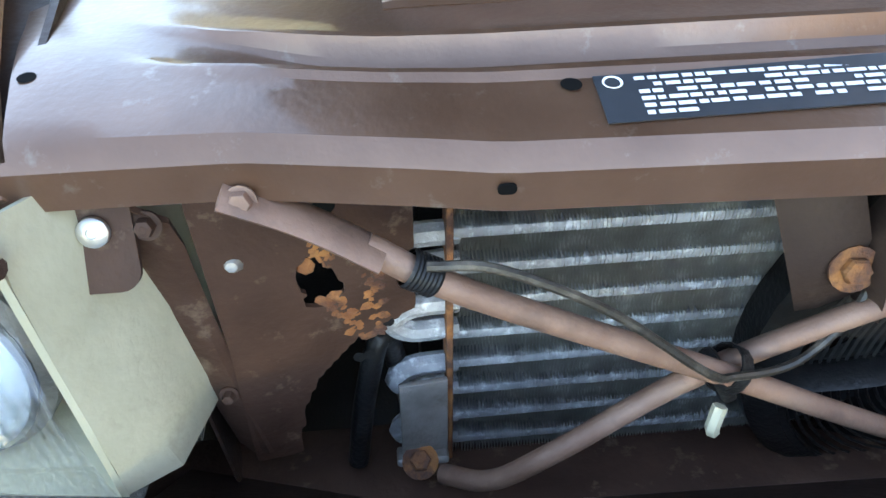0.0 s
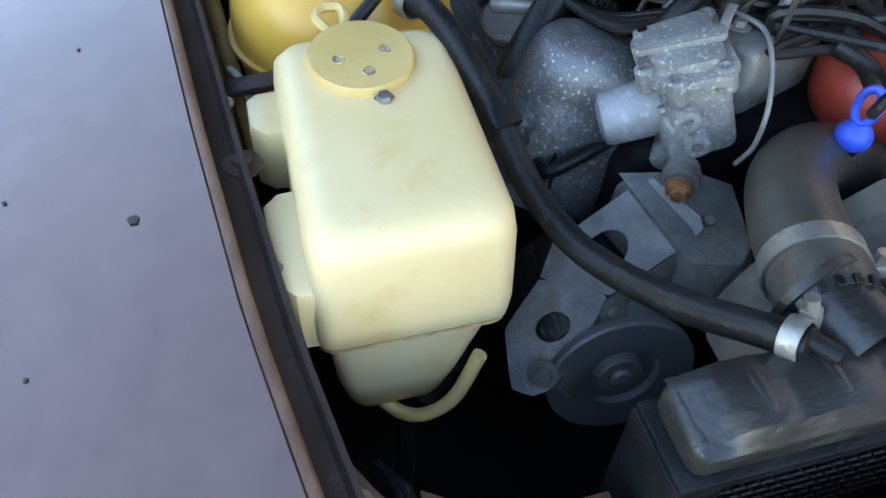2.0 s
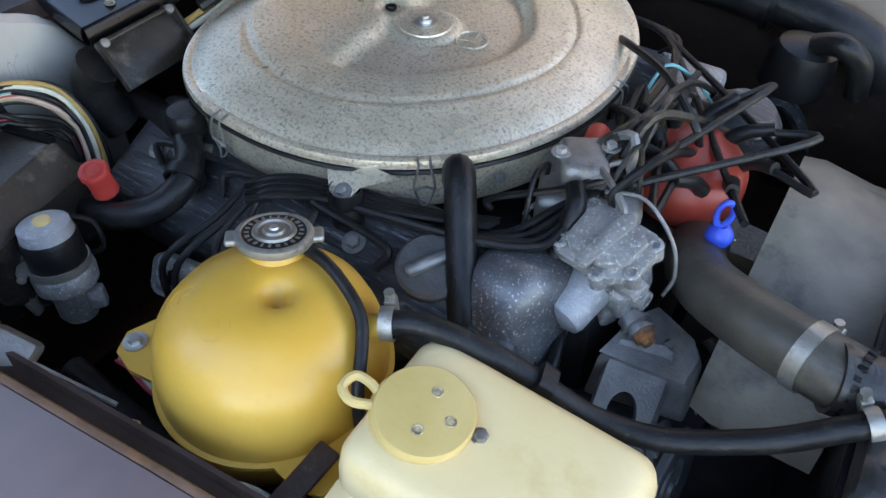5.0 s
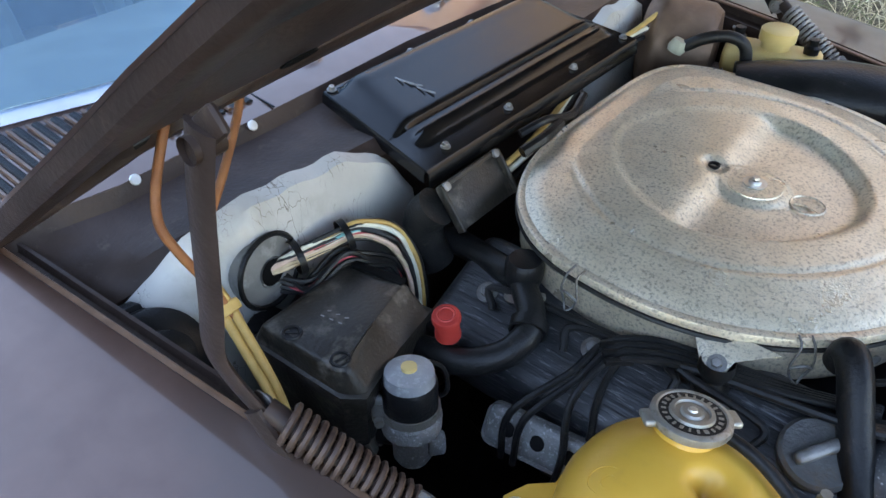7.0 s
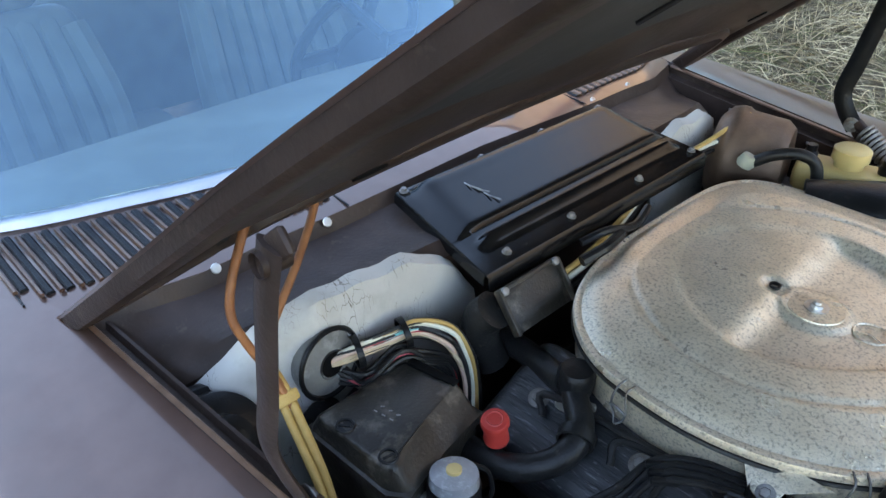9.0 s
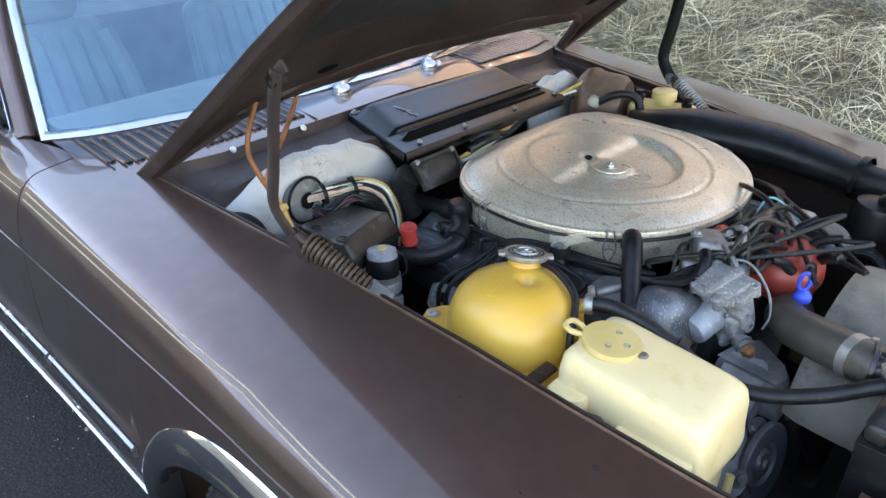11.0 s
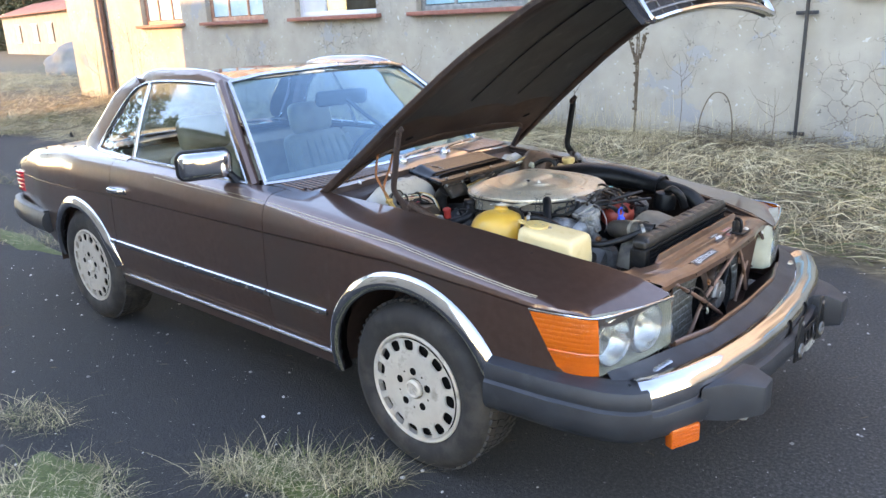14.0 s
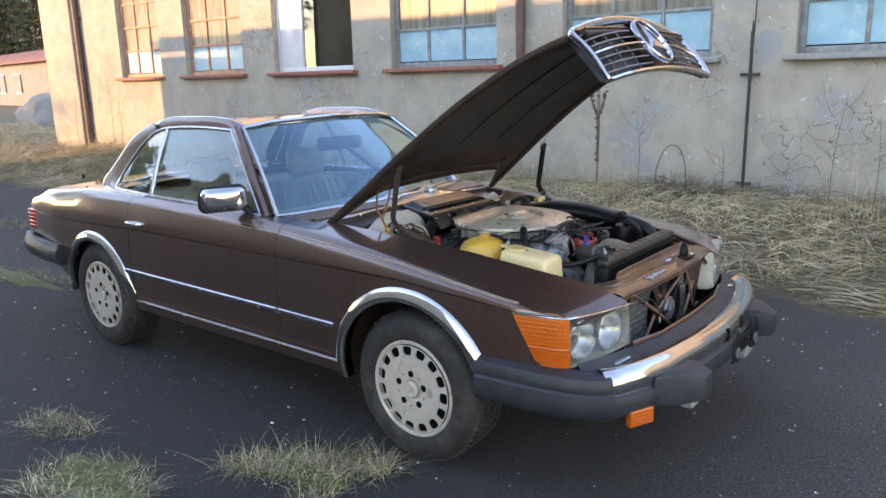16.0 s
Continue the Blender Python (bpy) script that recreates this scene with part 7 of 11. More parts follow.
lathe(bm, [(0.015, 0.003), (0.015, 0.0040), (0.0080, 0.0042), (0.0078, 0.0085), (0.0045, 0.009), (0.0042, 0.012), (0, 0.0122)], m, 12)
part("lid_nut", bm, ZINC, lid, "plated lid nut")
bm = BM()
lathe(bm, [(0.0075, 0.0), (0.0075, 0.003), (0.0058, 0.003), (0.0055, -0.004), (0, -0.004)], axis(V(-0.104, 0.040, 0.8915), (0, 0, 1)), 20)
part("lid_hole", bm, PLASTIC, lid)
bm = BM()
m = axis(V(0.016, 0.040, 0.8842), (0, 0, 1))
lathe(bm, [(0.0185, 0.0), (0.020, 0.0016), (0.0215, 0.0)], m, 28)
for j in range(3):
    prism(bm, [(0, 0.0025), (0.018, 0), (0, -0.0025)], 0, 0.0014, m @ Matrix.Rotation(2 * math.pi * j / 3 + 0.5, 4, "Z"))
part("pressed_emblem", bm, AIRLID, lid)
def air_clip(a):
    p = air_pt(1.0, a, 0.872)
    q = air_pt(1.06, a, 0.872)
    d = (q - p).normalized()
    t = V(-d.y, d.x, 0)
    bm = BM()
    w = 0.011
    tube(bm, [p - t * w * 0.6 - d * 0.006 + V(0, 0, 0.005), p - t * w * 0.6 + d * 0.007 + V(0, 0, 0.001), p - t * w + d * 0.008 + V(0, 0, -0.022), p - t * w * 0.6 + d * 0.006 + V(0, 0, -0.040), p + d * 0.010 + V(0, 0, -0.047), p + t * w * 0.6 + d * 0.006 + V(0, 0, -0.040), p + t * w + d * 0.008 + V(0, 0, -0.022), p + t * w * 0.6 + d * 0.007 + V(0, 0, 0.001), p + t * w * 0.6 - d * 0.006 + V(0, 0, 0.005)], 0.0014, 6, 3)
    tube(bm, [p - t * w + d * 0.009 + V(0, 0, -0.026), p + d * 0.014 + V(0, 0, -0.018), p + t * w + d * 0.009 + V(0, 0, -0.026)], 0.0016, 6, 3)
    part("spring_clip", bm, STEEL_DARK, air, "rusty wire spring clip")
for p in ((-0.147, -0.221), (0.088, -0.176), (0.203, 0.061), (0.06, 0.31), (-0.25, 0.33), (-0.36, 0.02)):
    air_clip(math.atan2((p[1] - AC.y) / AHY, (p[0] - AC.x) / AHX))
bm = BM()
prism(bm, [(-0.042, 0.030), (-0.010, -0.012), (0.004, -0.016), (0.016, -0.010), (0.018, 0.004), (0.055, 0.030)], 0, 0.003, pose(0.025, -0.232, 0.850, 32, 0, 0), 0.001)
tab = part("mounting_tab", bm, AIRLID, air, "grey mounting tab")
bolt("tab_bolt", air, V(0.030, -0.239, 0.8495), (0, -0.53, 0.85), 0.0058, STEEL)
bm = BM()
lathe(bm, [(0.017, 0), (0.019, -0.012), (0.015, -0.022), (0.019, -0.032), (0.018, -0.045)], axis(V(0.030, -0.236, 0.853), (0, 0, 1)), 18)
part("rubber_buffer", bm, RUBBER, air)
bm = BM()
lathe(bm, [(0.006, 0), (0.006, 0.002), (0, 0.002)], axis(V(0.150, -0.122, 0.842), (0.75, -0.65, 0)), 12)
part("rivet", bm, STEEL, air)

# ---- engine block, covers ----
bm = BM()
rbox(bm, (0.62, 0.44, 0.34), pose(0.0, 0.02, 0.60), 0.03)
block = part("engine_block", bm, PLASTIC, car, "grimy dark engine block")
for s in (-1, 1):
    m = Matrix.Translation((-0.02, s * 0.232 + (0.03 if s > 0 else 0), 0.752)) @ Matrix.Rotation(radians(-s * 24), 4, "X")
    bm = BM()
    rbox(bm, (0.56, 0.185, 0.100), m, 0.022, 3, (0.985, 0.84))
    vc = part("valve_cover", bm, CAST_DARK, car, "dark oxidised finned valve cover")
    for k in range(9):
        bm = BM()
        rbox(bm, (0.50, 0.0040, 0.004), m @ pose(0.0, -0.050 + 0.0125 * k, 0.0485), 0.0012, 1)
        part("cover_rib", bm, CAST_DARK, vc)
    for k in range(4):
        bolt("cover_bolt", vc, m @ V(-0.22 + 0.145 * k, 0.0, 0.0505), m.to_3x3() @ V(0, 0, 1), 0.008, STEEL)
# oil filler cap
m = axis(V(0.142, -0.244, 0.800), (0.12, -0.32, 1))
bm = BM()
lathe(bm, [(0.030, -0.02), (0.031, 0.002), (0.036, 0.004), (0.0365, 0.013), (0.033, 0.017), (0.010, 0.0175), (0, 0.0175)], m, 32)
oc = part("oil_filler_cap", bm, STEEL_DARK, car, "pitted oil filler cap with rusty grip")
bm = BM()
rbox(bm, (0.054, 0.013, 0.013), m @ pose(0, 0, 0.022, 0, 0, 35), 0.005, 3)
part("cap_grip", bm, STEEL, oc, "rust-stained grip")
# red cap on its stub
m = axis(V(-0.232, -0.336, 0.785), (0.05, -0.2, 1))
bm = BM()
lathe(bm, [(0.011, 0.014), (0.0150, 0.015), (0.0150, 0.019), (0.0140, 0.021), (0.0142, 0.044), (0.0165, 0.0445), (0.0165, 0.049), (0.0150, 0.0515), (0.006, 0.052), (0, 0.0525)], m, 28)
rc = part("red_cap", bm, REDPLASTIC, car, "faded red plastic filler cap")
bm = BM()
lathe(bm, [(0.011, -0.035), (0.011, 0.014), (0.0135, 0.015)], m, 20)
part("cap_stub", bm, PLASTIC, rc)
bm = BM()
lathe(bm, [(0.008, 0.0527), (0.0095, 0.0537), (0.011, 0.0527)], m, 20)
part("cap_ring", bm, REDPLASTIC, rc)

# ---- expansion tank ----
TM = Matrix.Translation((0.072, -0.405, 0.0)) @ Matrix.Rotation(radians(0), 4, "X")
bm = BM()
prof = [(0.0, 0.690), (0.050, 0.692), (0.084, 0.706), (0.101, 0.732), (0.1055, 0.765), (0.1065, 0.778), (0.1115, 0.7785), (0.1115, 0.7825), (0.1065, 0.783), (0.106, 0.800), (0.103, 0.822), (0.095, 0.843), (0.080, 0.861), (0.058, 0.873), (0.050, 0.8755), (0.042, 0.8773), (0.034, 0.8785), (0.030, 0.8788), (0.026, 0.8791), (0.022, 0.8793), (0.018, 0.8795), (0.014, 0.8797), (0.010, 0.8798), (0.006, 0.8799), (0.003, 0.88), (0.0, 0.880)]
lathe(bm, prof, TM, 56)
for v in bm.verts:
    d = math.hypot(v.co.x - 0.084, v.co.y + 0.397)
    if v.co.z > 0.83:
        v.co.z -= 0.021 * math.exp(-((d / 0.0110) ** 2)) + 0.004 * math.exp(-((d / 0.022) ** 2))
tank = part("expansion_tank", bm, EXPTANK, car, "amber yellow round coolant expansion tank", 50)
def tank_z(x, y):
    r = math.hypot(x - 0.072, y + 0.405)
    return float(np.interp(r, [q[0] for q in prof[:10:-1]], [q[1] for q in prof[:10:-1]]))


for sc in (1.0, 0.72):
    ring = []
    for px, py in rounded(0.078 * sc, 0.026 * (sc if sc == 1.0 else 0.45), 0.0125 * (sc if sc == 1.0 else 0.44), 5):
        a = radians(-12)
        x, y = 0.040 + px * math.cos(a) - py * math.sin(a), -0.446 + px * math.sin(a) + py * math.cos(a)
        ring.append(V(x, y, tank_z(x, y) + 0.0002))
    part("embossed_outline", tube(BM(), ring, 0.0004, 5, 1, True), EXPTANK, tank)
for a, p in ((205, 0.115), (330, 0.112)):
    bm = BM()
    aa = radians(a)
    m = Matrix.Translation((0.072 + p * math.cos(aa), -0.405 + p * math.sin(aa), 0.780)) @ Matrix.Rotation(aa, 4, "Z")
    prism(bm, [(-0.03, -0.045), (0.015, -0.030), (0.035, -0.012), (0.035, 0.012), (0.015, 0.030), (-0.03, 0.045)], -0.003, 0.003, m)
    part("tank_ear", bm, EXPTANK, tank)
bolt("tank_bolt", tank, V(-0.052, -0.462, 0.784), (0, 0, 1), 0.007, ZINC)
bm = BM()
lathe(bm, [(0.030, -0.012), (0.026, 0.004), (0.022, 0.012)], axis(V(0.046, -0.354, 0.876), (-0.08, 0.20, 1)), 28)
part("filler_neck", bm, EXPTANK, tank)
m = axis(V(0.046, -0.354, 0.884), (-0.08, 0.20, 1), 20)
bm = BM()
lathe(bm, [(0.0, 0.0), (0.034, 0.0), (0.0355, 0.003), (0.0350, 0.008), (0.0320, 0.0100), (0.0300, 0.0100), (0.0285, 0.0088), (0.0200, 0.0088), (0.0190, 0.0118), (0.0155, 0.0120), (0.0145, 0.0098), (0.0105, 0.0098), (0.0090, 0.0122), (0.0, 0.0125)], m, 40)
for a in (0, 180):
    rbox(bm, (0.014, 0.020, 0.007), m @ Matrix.Rotation(radians(a), 4, "Z") @ pose(0.0365, 0, 0.0035), 0.003, 3)
cap = part("pressure_cap", bm, CAPSTEEL, tank, "dulled radiator pressure cap")
bm = BM()
lathe(bm, [(0.0195, 0.0092), (0.0286, 0.0092), (0.0288, 0.0085)], m, 40)
part("cap_face", bm, PLASTIC, tank, "dark cap lettering ring")
bm = BM()
lathe(bm, [(0.0, 0.0142), (0.0036, 0.0140), (0.0045, 0.0122)], m, 16)
part("cap_rivet", bm, ZINC, tank)
bm = BM()
rnd = random.Random(8)
for k in range(22):
    rbox(bm, (0.0042, 0.0018 + 0.002 * rnd.random(), 0.0006), m @ Matrix.Rotation(2 * math.pi * k / 22, 4, "Z") @ pose(0.0242, 0, 0.0095), 0)
part("cap_mark", bm, CAPSTEEL, tank, "unreadable ring of marks")
hose("overflow_hose", tank, [(0.066, -0.343, 0.880), (0.098, -0.349, 0.881), (0.123, -0.357, 0.877), (0.145, -0.367, 0.871), (0.158, -0.377, 0.864), (0.169, -0.393, 0.854), (0.177, -0.409, 0.841), (0.182, -0.419, 0.826), (0.190, -0.430, 0.78), (0.19, -0.44, 0.74)], 0.0058, RUBBER, 10, 6, "thin black overflow hose")
bm = BM()
lathe(bm, [(0.018, -0.02), (0.014, 0.0), (0.0115, 0.006), (0.0115, 0.03)], axis(V(0.145, -0.370, 0.842), (0.9, 0.35, 0.35)), 18)
part("tank_nipple", bm, EXPTANK, tank)
clamp_ring("hose_clamp", tank, V(0.171, -0.358, 0.854), (0.85, 0.40, 0.1), 0.0135)
vh = hose("vent_hose", car, [(0.165, -0.361, 0.854), (0.20, -0.346, 0.858), (0.25, -0.330, 0.842), (0.298, -0.318, 0.818), (0.345, -0.306, 0.790), (0.395, -0.290, 0.778), (0.438, -0.272, 0.782), (0.49, -0.250, 0.802), (0.53, -0.228, 0.824), (0.556, -0.213, 0.836)], 0.0112, RUBBER, 14, 6, "black rubber vent hose from tank to radiator")
clamp_ring("hose_clamp", vh, V(0.548, -0.217, 0.833), (0.75, 0.45, 0.3), 0.0125)
bm = BM()
prism(bm, rounded(0.028, 0.034, 0.006), -0.008, 0.008, axis(V(0.300, -0.318, 0.817), (0.8, 0.2, -0.5)))
part("hose_clip", bm, PLASTIC, vh)

# ---- washer tank ----
def rrect(x0, x1, y0, y1, r, z, n=5, tilt=0.0):
    return [V((x0 + x1) / 2 + px, (y0 + y1) / 2 + py, z - tilt * ((x0 + x1) / 2 + px - 0.30)) for px, py in rounded(x1 - x0, y1 - y0, r, n)]


bm = BM()
rows = [rrect(0.315, 0.395, -0.462, -0.405, 0.020, 0.615), rrect(0.285, 0.412, -0.468, -0.384, 0.020, 0.626), rrect(0.240, 0.418, -0.474, -0.372, 0.018, 0.665), rrect(0.212, 0.414, -0.477, -0.354, 0.016, 0.705), rrect(0.207, 0.413, -0.478, -0.348, 0.015, 0.722), rrect(0.203, 0.420, -0.483, -0.342, 0.014, 0.7275), rrect(0.203, 0.425, -0.485, -0.340, 0.014, 0.735), rrect(0.203, 0.426, -0.485, -0.338, 0.015, 0.752), rrect(0.201, 0.423, -0.484, -0.337, 0.017, 0.780, 5, 0.03), rrect(0.202, 0.422, -0.483, -0.338, 0.019, 0.820, 5, 0.06), rrect(0.204, 0.419, -0.481, -0.340, 0.020, 0.836, 5, 0.075), rrect(0.209, 0.412, -0.475, -0.346, 0.020, 0.8435, 5, 0.08), rrect(0.216, 0.404, -0.468, -0.353, 0.018, 0.8462, 5, 0.08), rrect(0.228, 0.392, -0.458, -0.364, 0.014, 0.8468, 5, 0.08)]
sheet(bm, rows, True)
bm.verts.ensure_lookup_table()
k = len(rows[0])
bm.faces.new(list(bm.verts)[-k:])
bm.faces.new(list(bm.verts)[:k][::-1])
wash = part("washer_tank", bm, WASHER, car, "yellowed translucent plastic washer tank", 50)
part("tank_seam", tube(BM(), rrect(0.2030, 0.4205, -0.4835, -0.3415, 0.014, 0.7275), 0.0021, 6, 1, True, flat=(1.2, 0.8)), SEAMSTAIN, wash, "brown-stained moulding seam")
for outline, z in ((((0.203, -0.470), (0.204, -0.500), (0.212, -0.508), (0.246, -0.508), (0.258, -0.496), (0.262, -0.470)), 0.806), (((0.306, -0.470), (0.308, -0.496), (0.320, -0.508), (0.398, -0.506), (0.412, -0.494), (0.414, -0.470)), 0.788)):
    bm = BM()
    prism(bm, list(outline), z - 0.060, z, None, 0.004)
    part("tank_lug", bm, WASHER, wash)
m = Matrix.Translation((0.245, -0.415, 0.848)) @ Matrix.Rotation(radians(6), 4, "Y")
bm = BM()
lathe(bm, [(0.044, -0.004), (0.044, 0.003), (0.041, 0.004), (0.041, 0.0095), (0.0395, 0.0115), (0.015, 0.0125), (0.0, 0.0125)], m, 48)
wc = part("washer_cap", bm, RESERVOIR, wash, "yellowed round washer cap")
bm = BM()
tube(bm, [m @ V(-0.036, -0.018, 0.006), m @ V(-0.052, -0.026, 0.008), m @ V(-0.064, -0.020, 0.009), m @ V(-0.062, -0.006, 0.009), m @ V(-0.048, -0.004, 0.008), m @ V(-0.036, -0.008, 0.006)], 0.0042, 8, 4)
part("cap_tether", bm, RESERVOIR, wash)
for x, y in ((0.000, 0.018), (0.005, -0.018), (0.022, 0.002)):
    bm = BM()
    lathe(bm, [(0.0052, 0.0122), (0.0046, 0.0132), (0.0034, 0.0130), (0.0030, 0.0126), (0, 0.0126)], m @ pose(x, y, 0), 14)
    part("cap_hole", bm, CAP_RING, wash)
bolt("cap_screw", wash, V(0.291, -0.406, 0.846), (0.1, 0, 1), 0.0062, STEEL, 1.3)
hose("pump_hose", wash, [(0.385, -0.445, 0.64), (0.405, -0.44, 0.622), (0.425, -0.415, 0.618), (0.430, -0.385, 0.64), (0.424, -0.362, 0.69)], 0.0062, RESERVOIR, 10, 6, "yellowed washer hose loop")
bm = BM()
rbox(bm, (0.022, 0.085, 0.007), pose(0.177, -0.499, 0.796, 8, 0, -6), 0.002)
part("tank_strap", bm, PAINT_DIRTY, wash, "brown steel tank strap")
bm = BM()
lathe(bm, [(0.016, 0.0), (0.016, 0.002), (0.008, 0.003), (0.0075, 0.007), (0.0, 0.008)], axis(V(0.287, -0.517, 0.802), (0, 0.15, 1)), 20)
part("wing_fixing", bm, BROWN_MATT, car, "rust-brown wing fixing washer")
bm = BM()
rbox(bm, (0.030, 0.040, 0.004), pose(0.385, -0.514, 0.778, 18, 0, 0), 0.001)
rbox(bm, (0.030, 0.004, 0.024), pose(0.385, -0.495, 0.770, 0, 0, 0), 0.001)
part("tank_bracket", bm, STEEL, car, "grey pressed tank bracket")

# ---- front of the engine ----
cone = hose("breather_pipe", car, [(0.124, -0.168, 0.858), (0.128, -0.174, 0.878), (0.140, -0.190, 0.872), (0.162, -0.222, 0.835), (0.190, -0.262, 0.790), (0.205, -0.285, 0.74)], 0.0165, PLASTIC, 14, 6, "thick black breather pipe")
bm = BM()
dm = Matrix.Translation((0.226, -0.214, 0.766)) @ Matrix.Rotation(radians(-20), 4, "X") @ Matrix.Rotation(radians(-18), 4, "Z")
sheet(bm, [[dm @ V(0.047 * k * math.copysign(abs(math.cos(a)) ** 0.75, math.cos(a)), 0.066 * k * math.copysign(abs(math.sin(a)) ** 0.75, math.sin(a)), z) for a in np.linspace(0, 2 * math.pi, 40, endpoint=False)] for k, z in ((1.03, -0.10), (1.03, -0.004), (1.0, 0.0), (0.985, 0.018), (0.95, 0.034), (0.88, 0.048), (0.76, 0.058), (0.58, 0.064), (0.3, 0.067), (0.02, 0.068))], True)
part("front_housing", bm, CAST_SPECK, car, "white-flecked dark cast front housing", 60)
# air pump: cast body with bolted cover, round canister, cable socket
pm = Matrix.Translation((0.293, -0.147, 0.810)) @ Matrix.Rotation(radians(-14), 4, "Z") @ Matrix.Rotation(radians(20), 4, "X")
bm = BM()
rbox(bm, (0.066, 0.052, 0.084), pm @ pose(0.002, 0.004, 0.0), 0.010, 3, (0.94, 0.92))
rbox(bm, (0.046, 0.040, 0.050), pm @ pose(0.014, -0.010, -0.018), 0.010, 3)
pump = part("air_pump", bm, CAST, car, "white-bloomed cast aluminium air pump")
bm = BM()
prism(bm, [(-0.042, -0.030), (-0.030, -0.038), (0.018, -0.038), (0.044, -0.018), (0.046, 0.020), (0.032, 0.034), (-0.034, 0.034), (-0.044, 0.022)], 0.038, 0.048, pm, 0.003)
cov_ = part("pump_cover", bm, CAST, pump, "bolted cast pump cover")
bm = BM()
prism(bm, [(-0.034, -0.020), (-0.024, -0.028), (0.012, -0.028), (0.032, -0.012), (0.034, 0.018), (0.024, 0.026), (-0.028, 0.026), (-0.036, 0.016)], 0.0475, 0.056, pm, 0.003)
part("cover_plateau", bm, CAST, cov_)
bm = BM()
prism(bm, rounded(0.015, 0.072, 0.006), 0.0555, 0.061, pm @ pose(0.002, -0.004, 0, 0, 0, -8), 0.002)
part("cover_strap", bm, CAST, cov_, "pale strap across the cover")
for x, y in ((-0.036, -0.026), (0.014, -0.034), (0.039, -0.014), (0.038, 0.022), (-0.036, 0.024)):
    bm = BM()
    lathe(bm, [(0.0085, 0.030), (0.0085, 0.050), (0.0062, 0.0515), (0.0045, 0.0515), (0.0042, 0.047), (0, 0.047)], pm @ pose(x, y, 0), 14)
    part("screw_boss", bm, CAST, cov_)
bm = BM()
cm = pm @ pose(-0.004, -0.020, -0.004, 90, 0, 0)
lathe(bm, [(0.031, -0.006), (0.031, 0.004), (0.0265, 0.006), (0.0255, 0.010), (0.0248, 0.048), (0.0225, 0.0545), (0.016, 0.0575), (0.0, 0.0585)], cm, 36)
part("pump_canister", bm, CAST_CAN, pump, "plain grey round pump canister")
for a in (30, 150, 270):
    bolt("canister_screw", pump, cm @ V(0.0295 * math.cos(radians(a)), 0.0295 * math.sin(radians(a)), 0.003), cm.to_3x3() @ V(0, 0, 1), 0.0042, CAST, 0)
for y, z in ((-0.012, 0.014), (-0.006, -0.014)):
    bm = BM()
    lathe(bm, [(0.0125, -0.012), (0.0115, 0.008), (0.0105, 0.012), (0.0052, 0.0125), (0.005, 0.006), (0, 0.006)], pm @ pose(0.037, y, z, 0, 90, 0), 18)
    part("side_boss", bm, CAST, pump)
sm = pm @ pose(-0.006, -0.020, -0.044, 0, -90, -18)
bm = BM()
lathe(bm, [(0.0, -0.030), (0.014, -0.030), (0.0135, 0.024), (0.0125, 0.026), (0.0095, 0.026), (0.0090, 0.006), (0, 0.006)], sm, 22)
part("cable_socket", bm, CAST, pump, "open cable socket")
um = pm @ pose(0.044, -0.020, -0.044, 0, 90, -20)
bm = BM()
lathe(bm, [(0.014, -0.008), (0.014, 0.000), (0.0165, 0.001), (0.0165, 0.005), (0.012, 0.006), (0.012, 0.010), (0.0155, 0.011), (0.0155, 0.015), (0, 0.015)], um, 22)
un = part("pump_union", bm, STEEL, pump, "rusty hose union")
bm = BM()
lathe(bm, [(0.0125, 0.0145), (0.0125, 0.021), (0.007, 0.023), (0.007, 0.028), (0, 0.028)], um, 6)
part("union_nut", bm, RUST, un, "rust-brown union nut")
hose("pump_cable", car, [sm @ V(0, 0, 0.004), sm @ V(0, 0, 0.040), (0.286, -0.252, 0.744), (0.262, -0.262, 0.730), (0.245, -0.262, 0.700)], 0.0072, PLASTIC, 10, 6, "black cable into the pump")
hose("pump_line", car, [(0.262, -0.245, 0.752), (0.268, -0.252, 0.720), (0.285, -0.262, 0.690)], 0.0058, PLASTIC)
hose("pump_line", car, [(0.235, -0.125, 0.872), (0.246, -0.146, 0.862), (0.244, -0.178, 0.815), (0.250, -0.215, 0.760), (0.262, -0.245, 0.700)], 0.0105, PLASTIC, 12, 6, "black hose behind the pump")
hose("pump_wire", car, [(0.262, -0.112, 0.868), (0.300, -0.100, 0.866), (0.338, -0.108, 0.836), (0.352, -0.116, 0.800), (0.348, -0.124, 0.776)], 0.0022, STEEL, 8, 6, "thin grey steel line round the pump")


# compressor bracket: pressed plate with a large and a small hole
def bracket_pt(u, v, d=0.0):
    o, ux, vx = V(0.345, -0.205, 0.733), V(0.085, -0.090, -0.1155), V(0.070, 0.105, 0.0177)
    nrm = ux.cross(vx).normalized()
    return o + ux * u + vx * v + nrm * d


